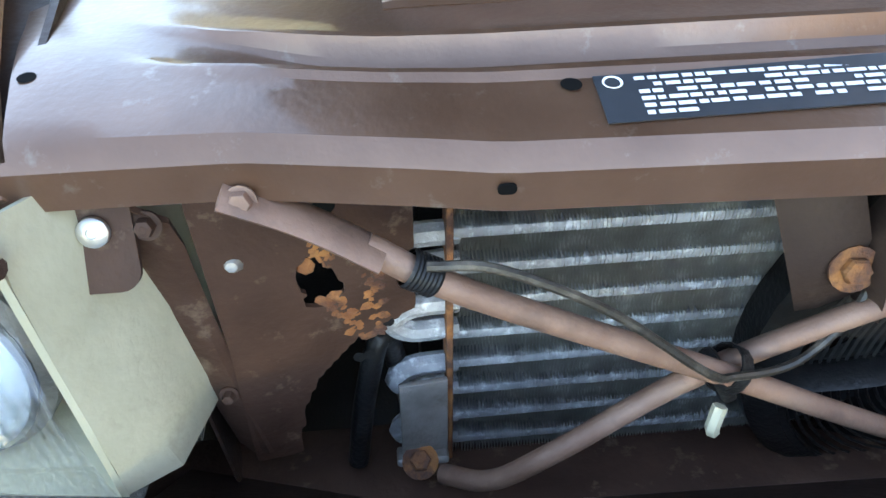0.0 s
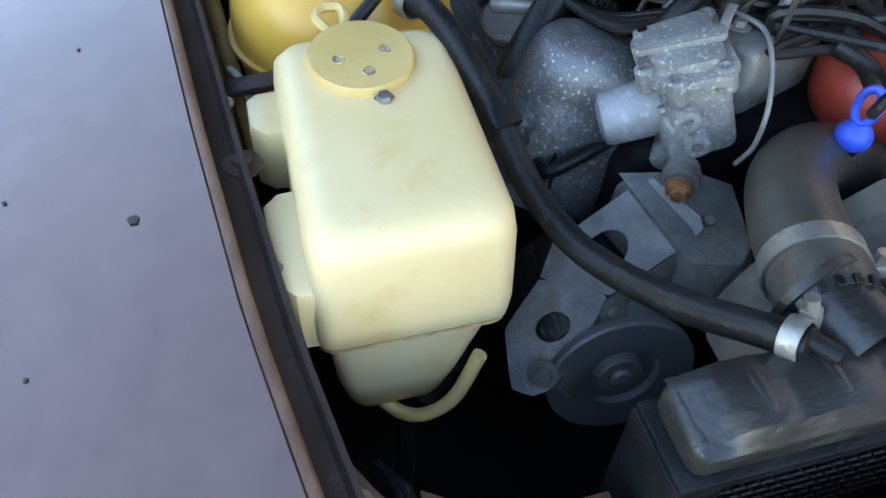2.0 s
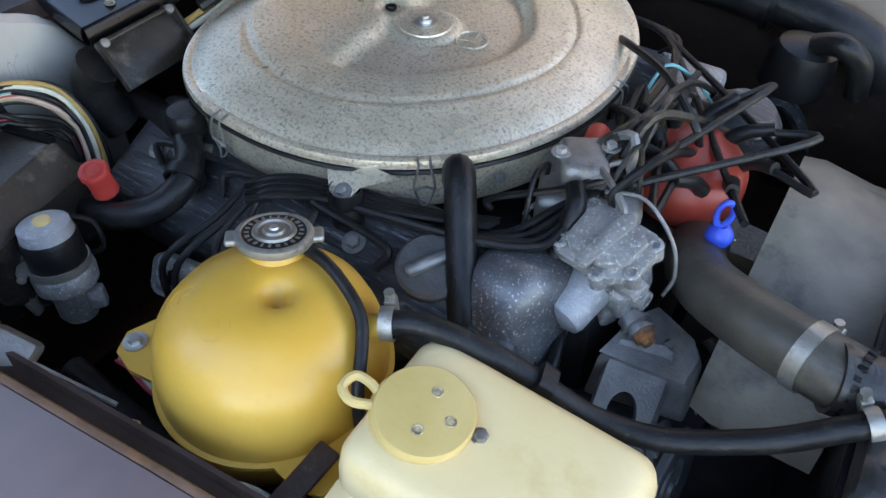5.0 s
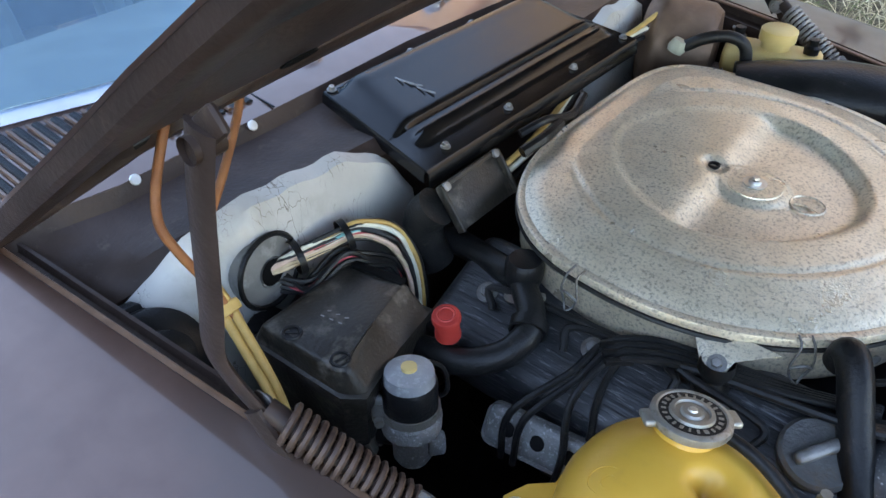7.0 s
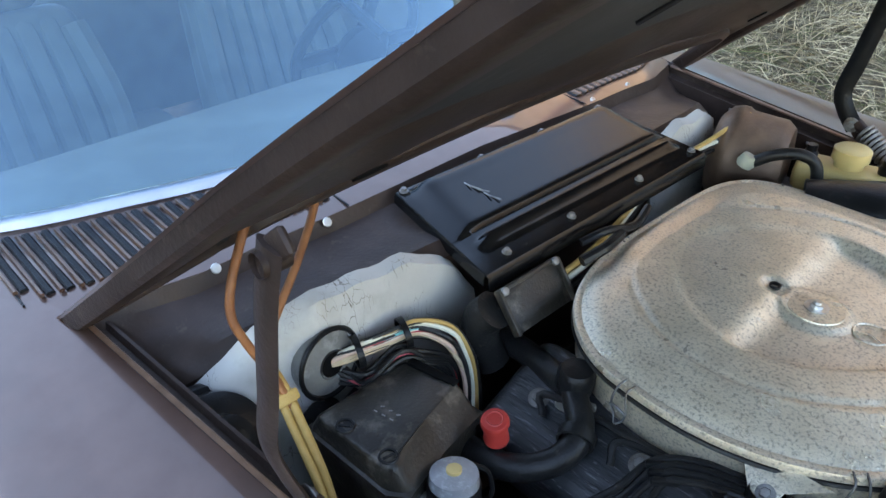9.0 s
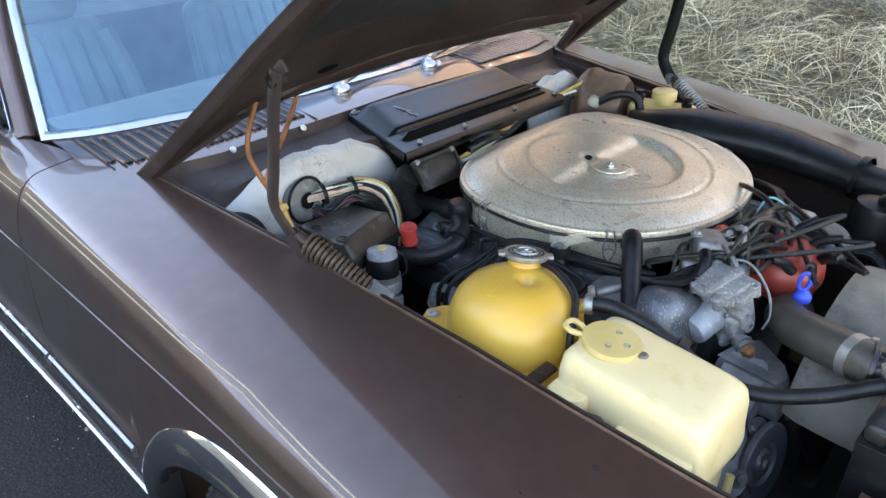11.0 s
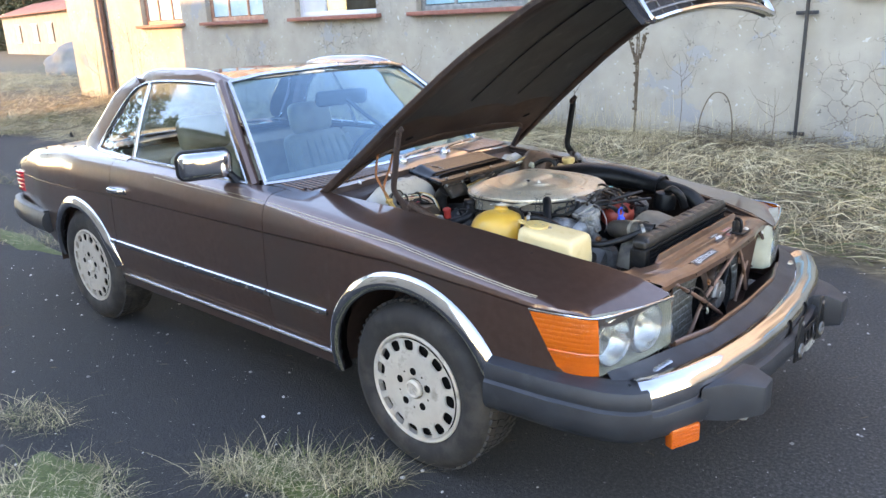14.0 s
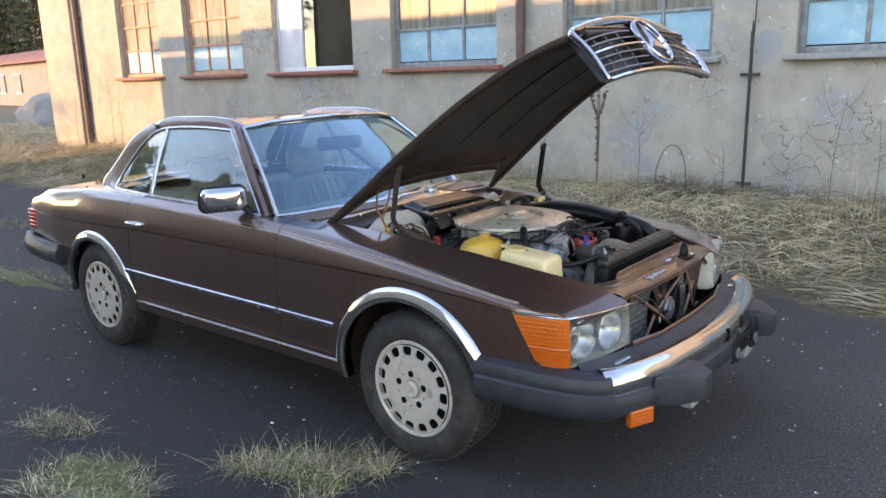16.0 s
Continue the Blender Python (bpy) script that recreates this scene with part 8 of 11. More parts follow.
def holed_plate(bm, outline, cu, cv, hole, n=40, squash=1.0):
    """A ring of faces between a round hole and a straight-sided outline, in the bracket's own plane."""
    inner, outer = [], []
    for i in range(n):
        a = 2 * math.pi * i / n
        c, s_ = math.cos(a) / 0.170, math.sin(a) / 0.127
        best = None
        for (u0, v0), (u1, v1) in zip(outline, outline[1:] + outline[:1]):
            du, dv = u1 - u0, v1 - v0
            det = c * -dv + s_ * du
            if abs(det) < 1e-9:
                continue
            t = ((u0 - cu) * -dv + (v0 - cv) * du) / det
            q = (c * (v0 - cv) - s_ * (u0 - cu)) / det
            if t > 0 and -1e-6 <= q <= 1 + 1e-6 and (best is None or t < best):
                best = t
        inner.append(bm.verts.new(bracket_pt(cu + c * hole, cv + s_ * hole * squash)))
        outer.append(bm.verts.new(bracket_pt(cu + c * best, cv + s_ * best)))
    for i in range(n):
        k = (i + 1) % n
        bm.faces.new((inner[i], inner[k], outer[k], outer[i]))


bm = BM()
holed_plate(bm, [(-0.16, -0.06), (-0.20, 0.02), (-0.02, 0.46), (0.06, 0.47), (0.44, 0.10), (0.42, -0.40), (0.22, -0.42)], 0.22, -0.06, 0.021, 40, 0.85)
holed_plate(bm, [(0.44, 0.10), (0.98, 0.02), (1.05, -0.10), (1.03, -0.26), (0.72, -0.48), (0.42, -0.40)], 0.66, -0.17, 0.0145)
bmesh.ops.remove_doubles(bm, verts=bm.verts, dist=0.001)
brk = part("compressor_bracket", bm, STEEL_DARK, car, "weathered steel bracket with two round holes", 40, 0.006, 0)
bm = BM()
fold = [(0.06, 0.47), (0.25, 0.285), (0.44, 0.10), (0.72, 0.058), (0.98, 0.02)]
sheet(bm, [[bracket_pt(u, v), bracket_pt(u, v, -0.004) + V(0.006, 0.004, -0.004), bracket_pt(u, v, -0.018) + V(0.013, 0.008, -0.014), bracket_pt(u, v, -0.040) + V(0.010, 0.012, -0.032)] for u, v in fold])
part("bracket_flange", bm, STEEL_DARK, brk, "", 45, 0.004, 0)
bolt("bracket_bolt", brk, V(0.420, -0.300, 0.632), (0.75, -0.45, 0.4), 0.0085, STEEL_DARK)
bolt("bracket_bolt", brk, bracket_pt(0.46, 0.06, 0.002) + V(0.012, 0.006, -0.006), (0.75, 0.1, 0.6), 0.0080, STEEL_DARK)
bm = BM()
lathe(bm, [(0.055, -0.11), (0.062, -0.10), (0.064, 0.0), (0.058, 0.012), (0.0, 0.014)], axis(V(0.392, -0.232, 0.612), (1, -0.05, 0.12)), 32)
comp = part("compressor", bm, CAST_DARK, car, "grimy air conditioning compressor")
PUL = axis(V(0.428, -0.228, 0.616), (1, -0.10, 0.16))
bm = BM()
lathe(bm, [(0.0, 0.002), (0.022, 0.002), (0.024, -0.004), (0.034, -0.004), (0.036, 0.003), (0.066, 0.005), (0.0685, 0.003), (0.0685, -0.004), (0.062, -0.010), (0.055, -0.016), (0.062, -0.022), (0.066, -0.026), (0.03, -0.028)], PUL, 56)
part("clutch_pulley", bm, PULLEY, comp, "dull grey clutch pulley disc")
bm = BM()
lathe(bm, [(0.0, 0.008), (0.008, 0.0078), (0.010, 0.004), (0.020, 0.0035), (0.0215, 0.001)], PUL, 24)
part("pulley_hub", bm, STEEL_DARK, comp)
# pressed shield between bracket and pump
bm = BM()
top_ = [V(0.324, -0.206, 0.757), V(0.336, -0.150, 0.757), V(0.350, -0.122, 0.750), V(0.392, -0.118, 0.722), V(0.402, -0.128, 0.714), V(0.399, -0.176, 0.727)]
mid_ = [V(0.318, -0.212, 0.748), V(0.332, -0.144, 0.750), V(0.350, -0.114, 0.742), V(0.398, -0.110, 0.711), V(0.411, -0.124, 0.702), V(0.408, -0.172, 0.714)]
low_ = [V(0.314, -0.216, 0.690), V(0.330, -0.142, 0.690), V(0.352, -0.112, 0.685), V(0.402, -0.108, 0.668), V(0.416, -0.128, 0.655), V(0.416, -0.168, 0.652)]
sheet(bm, [top_, mid_, low_], True)
bm.faces.new([bm.verts.new(p) for p in top_])
bmesh.ops.remove_doubles(bm, verts=bm.verts, dist=0.0005)
bmesh.ops.bevel(bm, geom=[e for e in bm.edges if not e.is_boundary], offset=0.004, segments=2, profile=0.5, affect="EDGES")
shield = part("heat_shield", bm, STEEL_DARK, car, "grey pressed heat shield", 40)
bolt("shield_bolt", shield, V(0.421, -0.140, 0.660), (0.85, 0.1, 0.2), 0.0085, STEEL_DARK)
bolt("shield_bolt", shield, V(0.372, -0.150, 0.738), (0.5, 0, 0.85), 0.0055, STEEL_DARK, 0)
bm = BM()
rbox(bm, (0.16, 0.020, 0.010), pose(0.47, -0.10, 0.655, 0, 10, -30), 0.003)
part("belt", bm, RUBBER, car, "drive belt")

# upper radiator hose
uh = hose("radiator_hose", car, [(0.352, 0.012, 0.745), (0.354, -0.030, 0.766), (0.362, -0.066, 0.778), (0.384, -0.098, 0.788), (0.416, -0.124, 0.800), (0.455, -0.146, 0.810), (0.500, -0.163, 0.817), (0.532, -0.171, 0.819)], 0.0325, HOSE_BROWN, 24, 7, "fat brownish-black upper radiator hose")
clamp_ring("hose_clamp", uh, V(0.490, -0.160, 0.8155), (1, -0.38, 0.12), 0.0330, 0.015)
for k in range(20):
    bm = BM()
    a = math.pi * 2 * k / 20
    rbox(bm, (0.003, 0.005, 0.008), axis(V(0.530, -0.171, 0.819), (1, -0.2, 0.05)) @ Matrix.Rotation(a, 4, "Z") @ pose(0.0335, 0, 0), 0.0006, 1)
    part("collar_tooth", bm, PLASTIC, uh)
# blue dipstick
bm = BM()
tube(bm, [V(0.370 + 0.007 * math.cos(a), -0.043 + 0.004 * math.cos(a), 0.838 + 0.016 * math.sin(a)) for a in np.linspace(0, 2 * math.pi, 16, endpoint=False)], 0.0034, 8, 2, True)
lathe(bm, [(0.0, -0.006), (0.013, -0.006), (0.0145, -0.002), (0.0145, 0.004), (0.011, 0.010), (0.005, 0.014)], axis(V(0.372, -0.044, 0.810), (0, 0, 1)), 20)
dp = part("dipstick", bm, BLUEPLASTIC, car, "bright blue plastic dipstick handle")
bm = BM()
tube(bm, [V(0.372, -0.044, 0.806), V(0.371, -0.040, 0.76), V(0.36, -0.02, 0.64)], 0.0085, 8, 4)
part("dipstick_tube", bm, PLASTIC, dp, "black dipstick tube")

# ---- distributor and leads ----
DC = V(0.312, 0.040, 0.815)
bm = BM()
lathe(bm, [(0.048, -0.05), (0.062, -0.035), (0.066, -0.005), (0.060, 0.016), (0.044, 0.030), (0.016, 0.034), (0.0, 0.034)], axis(DC, (0.25, -0.15, 1)), 36)
dist = part("distributor_cap", bm, DISTRED, car, "red-brown distributor cap with eight leads")
rnd = random.Random(21)
targets = [(-0.22, -0.27, 0.795), (-0.12, -0.275, 0.795), (0.0, -0.275, 0.795), (0.09, -0.27, 0.795), (-0.15, 0.30, 0.79), (0.0, 0.31, 0.79), (0.10, 0.31, 0.79), (0.18, 0.30, 0.79)]
for k in range(8):
    a = 2 * math.pi * k / 8 + 0.2
    base = axis(DC, (0.25, -0.15, 1)) @ V(0.045 * math.cos(a), 0.045 * math.sin(a), 0.022)
    out = V(math.cos(a), math.sin(a), 0.55)
    bm = BM()
    tube(bm, [base, base + out * 0.018 + V(0, 0, 0.008), base + out * 0.045 + V(0, 0, 0.004)], [0.010, 0.0085, 0.0075], 10, 4)
    part("lead_boot", bm, RUBBER, dist, "black lead boot")
    t = V(*targets[k])
    p1 = base + out * 0.045
    mid1 = p1 + V(out.x, out.y, 0) * 0.03 + V(0.01, rnd.uniform(-0.02, 0.02), 0.002 + 0.008 * rnd.random())
    mid2 = V(0.235 - 0.01 * k + 0.03, 0.17 + 0.012 * k, 0.845)
    if k < 4:
        mid2 = V(0.175 + 0.010 * k, -0.190 - 0.006 * k, 0.825 + 0.005 * k)
        mid3 = V(0.0, -0.235 - 0.005 * k, 0.822 + 0.004 * k)
        path = [p1, mid1, V(0.245, -0.11 - 0.012 * k, 0.852), mid2, mid3, V(t.x, -0.252, 0.815), t]
    else:
        path = [p1, mid1, mid2, V(0.19 - 0.01 * k, 0.29, 0.835), t + V(0.02, 0, 0.03), t]
    part("ignition_lead", tube(BM(), path, 0.0045, 8, 6), RUBBER, dist, "black ignition lead")
bm = BM()
tube(bm, [DC + V(0, 0, 0.034), DC + V(-0.01, -0.005, 0.06), DC + V(-0.06, 0.03, 0.085), DC + V(-0.13, 0.09, 0.075), DC + V(-0.2, 0.2, 0.02)], 0.0048, 8, 6)
part("ignition_lead", bm, RUBBER, dist)
ends = [[(-0.093, -0.305, 0.805), (-0.128, -0.361, 0.765)], [(-0.084, -0.306, 0.802), (-0.112, -0.358, 0.763)], [(-0.077, -0.325, 0.790), (-0.062, -0.358, 0.742)], [(-0.058, -0.305, 0.785), (-0.048, -0.330, 0.745)]]
for k in range(4):
    u = 0.009 * k
    hose("spark_lead", car, [(0.175, -0.165 - 0.007 * k, 0.824 + 0.003 * k), (0.10, -0.200 - 0.007 * k, 0.830 + 0.003 * k), (0.0, -0.222 - u, 0.834), (-0.047 + 0.5 * u, -0.238 - u, 0.833), (-0.079 + 0.9 * u, -0.262 - 0.6 * u, 0.825), *ends[k], (ends[k][1][0], -0.372, 0.70)], 0.0042, RUBBER, 8, 6)
bm = BM()
for k in range(3):
    rbox(bm, (0.007, 0.030, 0.008), pose(-0.070 + 0.008 * k, -0.262 - 0.008 * k, 0.827, 0, 0, -50), 0.002)
part("lead_comb", bm, PLASTIC, car)
# injector hardware between distributor and pump
bm = BM()
rbox(bm, (0.11, 0.10, 0.07), pose(0.235, -0.075, 0.815, 0, 0, 20), 0.012, 3)
rbox(bm, (0.05, 0.06, 0.05), pose(0.225, -0.085, 0.860, 0, 0, 30), 0.010, 3)
thr = part("mixture_regulator", bm, STEEL, car, "grey mixture regulator with small lines")
for p in ((0.205, -0.10, 0.885), (0.245, -0.065, 0.885), (0.265, -0.10, 0.852)):
    bolt("regulator_screw", thr, V(*p), (0, 0, 1), 0.006, CAST)
rnd = random.Random(33)
for k in range(14):
    a = V(0.18 + 0.10 * rnd.random(), -0.13 + 0.10 * rnd.random(), 0.835 + 0.03 * rnd.random())
    b = V(0.15 + 0.18 * rnd.random(), -0.16 + 0.34 * rnd.random(), 0.80 + 0.03 * rnd.random())
    mid = a.lerp(b, 0.5) + V(rnd.uniform(-0.02, 0.04), rnd.uniform(-0.03, 0.03), 0.035 + 0.03 * rnd.random())
    hose("small_line", car, [a, a + V(0, 0, 0.02), mid, b + V(0, 0, 0.015), b], rnd.choice((0.003, 0.004, 0.0055)), rnd.choice((RUBBER, STEEL, DUSTBLACK, RUBBER)), 7, 5)
hose("green_line", car, [(0.23, 0.06, 0.86), (0.24, 0.10, 0.895), (0.27, 0.13, 0.87), (0.30, 0.15, 0.83)], 0.0022, TEAL_WIRE, 6, 5)
bm = BM()
lathe(bm, [(0.014, 0), (0.014, 0.04), (0.010, 0.045), (0, 0.045)], axis(V(0.215, -0.02, 0.862), (0.2, -0.9, 0.1)), 14)
part("red_sensor", bm, REDPLASTIC, car, "red plastic sensor")
bm = BM()
rbox(bm, (0.075, 0.20, 0.05), pose(0.25, 0.16, 0.80, 0, 0, 0), 0.012, 3)
part("thermostat_housing", bm, CAST, car, "cast thermostat housing")
bm = BM()
lathe(bm, [(0.045, 0), (0.045, 0.03), (0.03, 0.045), (0, 0.046)], axis(V(0.33, 0.16, 0.80), (0.2, 0, 1)), 20)
part("coolant_neck", bm, CAST_DARK, car)
# shroud over the belt fan
bm = BM()
rows = []
for x in (0.415, 0.44, 0.50, 0.545):
    row = []
    for j in range(17):
        a = radians(15 + 150 * j / 16)
        r = 0.205 if x > 0.42 else 0.195
        row.append(V(x + 0.0, 0.055 - (r + 0.02) * math.cos(a), 0.61 + (0.215 if x < 0.5 else 0.20) * math.sin(a)))
    rows.append(row)
sheet(bm, rows)
part("fan_shroud", bm, SHROUD, car, "dusty curved fan shroud", 40, 0.003, 0)
for k in range(6):
    bm = BM()
    m = axis(V(0.455, 0.05, 0.60), (1, 0, 0)) @ Matrix.Rotation(2 * math.pi * k / 6, 4, "Z")
    sheet(bm, [[m @ V(0.04 + 0.14 * u, -0.03 + 0.06 * v, (v - 0.5) * 0.03) for v in (0, 0.5, 1)] for u in (0, 0.5, 1)])
    part("fan_blade", bm, PLASTIC, car, "dark fan blade", 50, 0.003, 0)

# ---- intake snorkel, brake parts on the far side ----
sn = part("intake_snorkel", tube(BM(), [(-0.20, 0.36, 0.850), (-0.05, 0.42, 0.862), (0.10, 0.465, 0.855), (0.22, 0.475, 0.840), (0.29, 0.470, 0.832)], [0.045, 0.058, 0.056, 0.048, 0.046], 18, 6, flat=(1.15, 0.85)), PLASTIC, car, "black moulded intake snorkel")
clamp_ring("snorkel_clamp", sn, V(0.292, 0.470, 0.832), (1, -0.1, -0.1), 0.046, 0.014, PLASTIC)
hose("intake_hose", sn, [(0.29, 0.470, 0.832), (0.36, 0.468, 0.822), (0.42, 0.475, 0.800), (0.47, 0.48, 0.75)], 0.034, RUBBER, 16, 6)
bm = BM()
lathe(bm, [(0.030, -0.05), (0.046, -0.045), (0.046, 0.0), (0.040, 0.018), (0.02, 0.026), (0, 0.027)], axis(V(0.36, 0.36, 0.815), (0.1, 0, 1)), 24)
part("vacuum_can", bm, PLASTIC, car, "black vacuum can")
hose("can_hose", car, [(0.37, 0.355, 0.84), (0.40, 0.34, 0.855), (0.43, 0.35, 0.83), (0.44, 0.37, 0.78)], 0.016, RUBBER)
bm = BM()
lathe(bm, [(0.0, -0.02), (0.070, -0.02), (0.088, -0.005), (0.092, 0.01), (0.092, 0.02), (0.086, 0.03), (0.082, 0.09), (0.070, 0.105), (0.03, 0.11), (0, 0.11)], axis(V(-0.385, 0.455, 0.845), (1, 0.25, 0)), 36)
bs = part("brake_booster", bm, BRASS, car, "oily brown round brake booster")
bm = BM()
rbox(bm, (0.16, 0.075, 0.05), pose(-0.185, 0.485, 0.855, 0, 0, 14), 0.014, 3)
lathe(bm, [(0.024, 0), (0.024, 0.015), (0.030, 0.016), (0.030, 0.034), (0.026, 0.037), (0, 0.037)], axis(V(-0.185, 0.487, 0.877), (0, 0, 1)), 24)
rs = part("brake_reservoir", bm, RESERVOIR, car, "yellowed brake fluid reservoir")
for dx in (-0.06, 0.055):
    bm = BM()
    lathe(bm, [(0.012, 0), (0.013, 0.012), (0.009, 0.016), (0.009, 0.026), (0, 0.027)], axis(V(-0.185 + dx, 0.487 + dx * 0.24, 0.879), (0, 0, 1)), 14)
    part("reservoir_sensor", bm, PLASTIC, rs)
bm = BM()
rbox(bm, (0.20, 0.06, 0.06), pose(-0.19, 0.48, 0.80, 0, 0, 14), 0.012, 2)
part("master_cylinder", bm, CAST_DARK, rs)
hose("booster_hose", car, [(-0.300, 0.375, 0.885), (-0.27, 0.385, 0.905), (-0.235, 0.40, 0.912), (-0.21, 0.41, 0.895), (-0.20, 0.41, 0.84)], 0.010, RUBBER)
bm = BM()
lathe(bm, [(0.013, 0), (0.016, 0.008), (0.012, 0.022), (0, 0.024)], axis(V(-0.312, 0.368, 0.875), (0.3, 0.2, 1)), 14)
part("check_valve", bm, HOUSING, car, "pale vacuum check valve")
for k, (mt, dz) in enumerate(((SILVER_WIRE, 0.012), (RUBBER, 0.0), (PALE_WIRE, 0.006), (RUBBER, -0.008))):
    hose("bulkhead_line", car, [(-0.33, -0.20, 0.845 + dz), (-0.330 + 0.004 * k, -0.05, 0.862 + dz), (-0.358, 0.10, 0.868 + dz), (-0.39, 0.24, 0.878 + dz), (-0.38, 0.35, 0.888 + dz), (-0.36, 0.46, 0.93 - 0.02 * k)], 0.0042, mt, 8, 6)

# ---- right rear of the bay: fuse box, canister, wiring ----
bm = BM()
FB_TOP = [V(-0.364, -0.490, 0.846), V(-0.254, -0.484, 0.847), V(-0.246, -0.474, 0.846), V(-0.283, -0.408, 0.848), V(-0.288, -0.341, 0.846), V(-0.368, -0.354, 0.840)]
FB_RIM = [V(-0.380, -0.494, 0.812), V(-0.250, -0.488, 0.812), V(-0.230, -0.472, 0.812), V(-0.250, -0.404, 0.812), V(-0.262, -0.334, 0.812), V(-0.392, -0.344, 0.808)]


def fuse_loop(k, grow, dz):
    """A loop k of the way from the rim to the lid's top, widened about its middle."""
    ring = [a.lerp(b, k) + V(0, 0, dz) for a, b in zip(FB_RIM, FB_TOP)]
    c = sum(ring, V(0, 0, 0)) / 6
    return [p + V((p - c).x, (p - c).y, 0) * grow for p in ring]


rows = [fuse_loop(0.0, -0.08, -0.085), fuse_loop(0.0, -0.05, -0.012), fuse_loop(0.0, 0.03, -0.011), fuse_loop(0.0, 0.035, 0.002), fuse_loop(0.0, -0.015, 0.004), fuse_loop(1.0, 0.0, 0.0)]
sheet(bm, rows, True)
bm.verts.ensure_lookup_table()
top_face = bm.faces.new(list(bm.verts)[-6:])
soft_edges = list(top_face.edges) + [e for e in bm.edges if all(v.co.z > 0.811 for v in e.verts) and e not in top_face.edges and abs(e.verts[0].co.z - e.verts[1].co.z) > 0.01]
bmesh.ops.bevel(bm, geom=soft_edges, offset=0.0075, segments=3, profile=0.5, affect="EDGES")
fuse = part("fuse_box", bm, DUSTBLACK, car, "dusty black plastic fuse box with bevelled lid", 32)
for x, y in ((-0.328, -0.478), (-0.263, -0.472)):
    bm = BM()
    fm_ = axis(V(x, y, 0.8462), (0.0, 0, 1))
    lathe(bm, [(0.0115, 0), (0.0105, 0.0016), (0.0085, 0.0016), (0.0078, -0.0006), (0.0, -0.0004)], fm_, 20)
    rbox(bm, (0.013, 0.0025, 0.0022), fm_ @ Matrix.Rotation(radians(35 if x < -0.3 else 80), 4, "Z"), 0)
    part("box_screw", bm, PLASTIC, fuse)
bm = BM()
for k in range(3):
    for q in range(2):
        rbox(bm, (0.0045, 0.0016, 0.0005), pose(-0.322 + 0.011 * k, -0.440 + 0.010 * q + 0.002 * k, 0.8466, 0, 0, 12 + 30 * q), 0)
part("moulded_mark", bm, STEEL, fuse, "unreadable pale moulded mark")
bm = BM()
rbox(bm, (0.070, 0.011, 0.006), pose(-0.326, -0.350, 0.8445, 0, -2, 9), 0.0015)
part("box_vent", bm, VOID, fuse, "black slot in the lid")
# grommet and wiring loop
rnd_wire = random.Random(52)
GROM = axis(V(-0.414, -0.440, 0.862), (1, 0.10, 0.10))
bm = BM()
lathe(bm, [(0.042, -0.014), (0.044, 0.006), (0.043, 0.009), (0.036, 0.011), (0.025, 0.013), (0.019, 0.014), (0.017, 0.010), (0.0, 0.010)], GROM, 32)
grommet = part("cable_grommet", bm, GROMMET, bulk, "grey rubber cable grommet with dark rim")
part("grommet_rim", tube(BM(), [GROM @ V(0.0435 * math.cos(a), 0.0435 * math.sin(a), 0.010) for a in np.linspace(0, 2 * math.pi, 28, endpoint=False)], 0.0034, 6, 1, True), PLASTIC, grommet)
bm = BM()
lathe(bm, [(0.016, 0.0145), (0.0, 0.0145)], GROM, 20)
part("grommet_hole", bm, VOID, grommet)
for k, mt in enumerate((TAN_WIRE, RUBBER, PALE_WIRE, TEAL_WIRE, RUBBER, TAN_WIRE, RUBBER, RED_WIRE, SILVER_WIRE, RUBBER, PINK_WIRE, RUBBER, PALE_WIRE)):
    o = 0.0042 * (k % 5 - 2)
    q = 0.0048 * (k // 5)
    sp = rnd_wire.uniform(-0.006, 0.006)
    hose("wire", car, [GROM @ V(o, 0.3 * o, 0.004), (-0.394, -0.415 + o, 0.868 + o * 0.6 + q), (-0.384, -0.365, 0.868 + o + q + sp * 0.4), (-0.378, -0.326, 0.864 + o + q + sp), (-0.362 + q, -0.292 + o, 0.846 + o + q + sp), (-0.343 + sp, -0.278 + o, 0.812 + o + q), (-0.322, -0.284 + o * 1.5, 0.778 + q), (-0.305, -0.30 + o * 2, 0.73)], 0.0031, mt, 7, 6, "coloured loom wire")
for p, d in (((-0.393, -0.408, 0.869), (0.3, 0.9, 0.1)), ((-0.384, -0.343, 0.866), (0.3, 0.9, 0.15))):
    bm = BM()
    lathe(bm, [(0.019, -0.004), (0.0205, -0.004), (0.0205, 0.004), (0.019, 0.004)], axis(V(*p), d), 18)
    part("loom_tie", bm, PLASTIC, car)
for k in range(9):
    o, q = 0.006 * (k % 3), 0.008 * (k // 3)
    w = rnd_wire.uniform(-0.010, 0.010)
    hose("dark_wire", car, [(-0.402, -0.432 + o, 0.846 - q), (-0.386 + o, -0.402 + w, 0.842 - q + w * 0.6), (-0.378 + o, -0.362, 0.850 - q - w), (-0.366 + o, -0.325 + w, 0.842 - q), (-0.350, -0.298 + o, 0.815 - q + w), (-0.335 + o, -0.290 + w, 0.77)], 0.0030, RED_WIRE if k == 4 else RUBBER, 6, 5)
bm = BM()
rbox(bm, (0.05, 0.045, 0.03), pose(-0.395, -0.455, 0.79, 0, 12, 20), 0.004)
rbox(bm, (0.03, 0.03, 0.02), pose(-0.370, -0.43, 0.815, 0, 12, 20), 0.003)
part("relay", bm, PLASTIC, car, "black relay block")
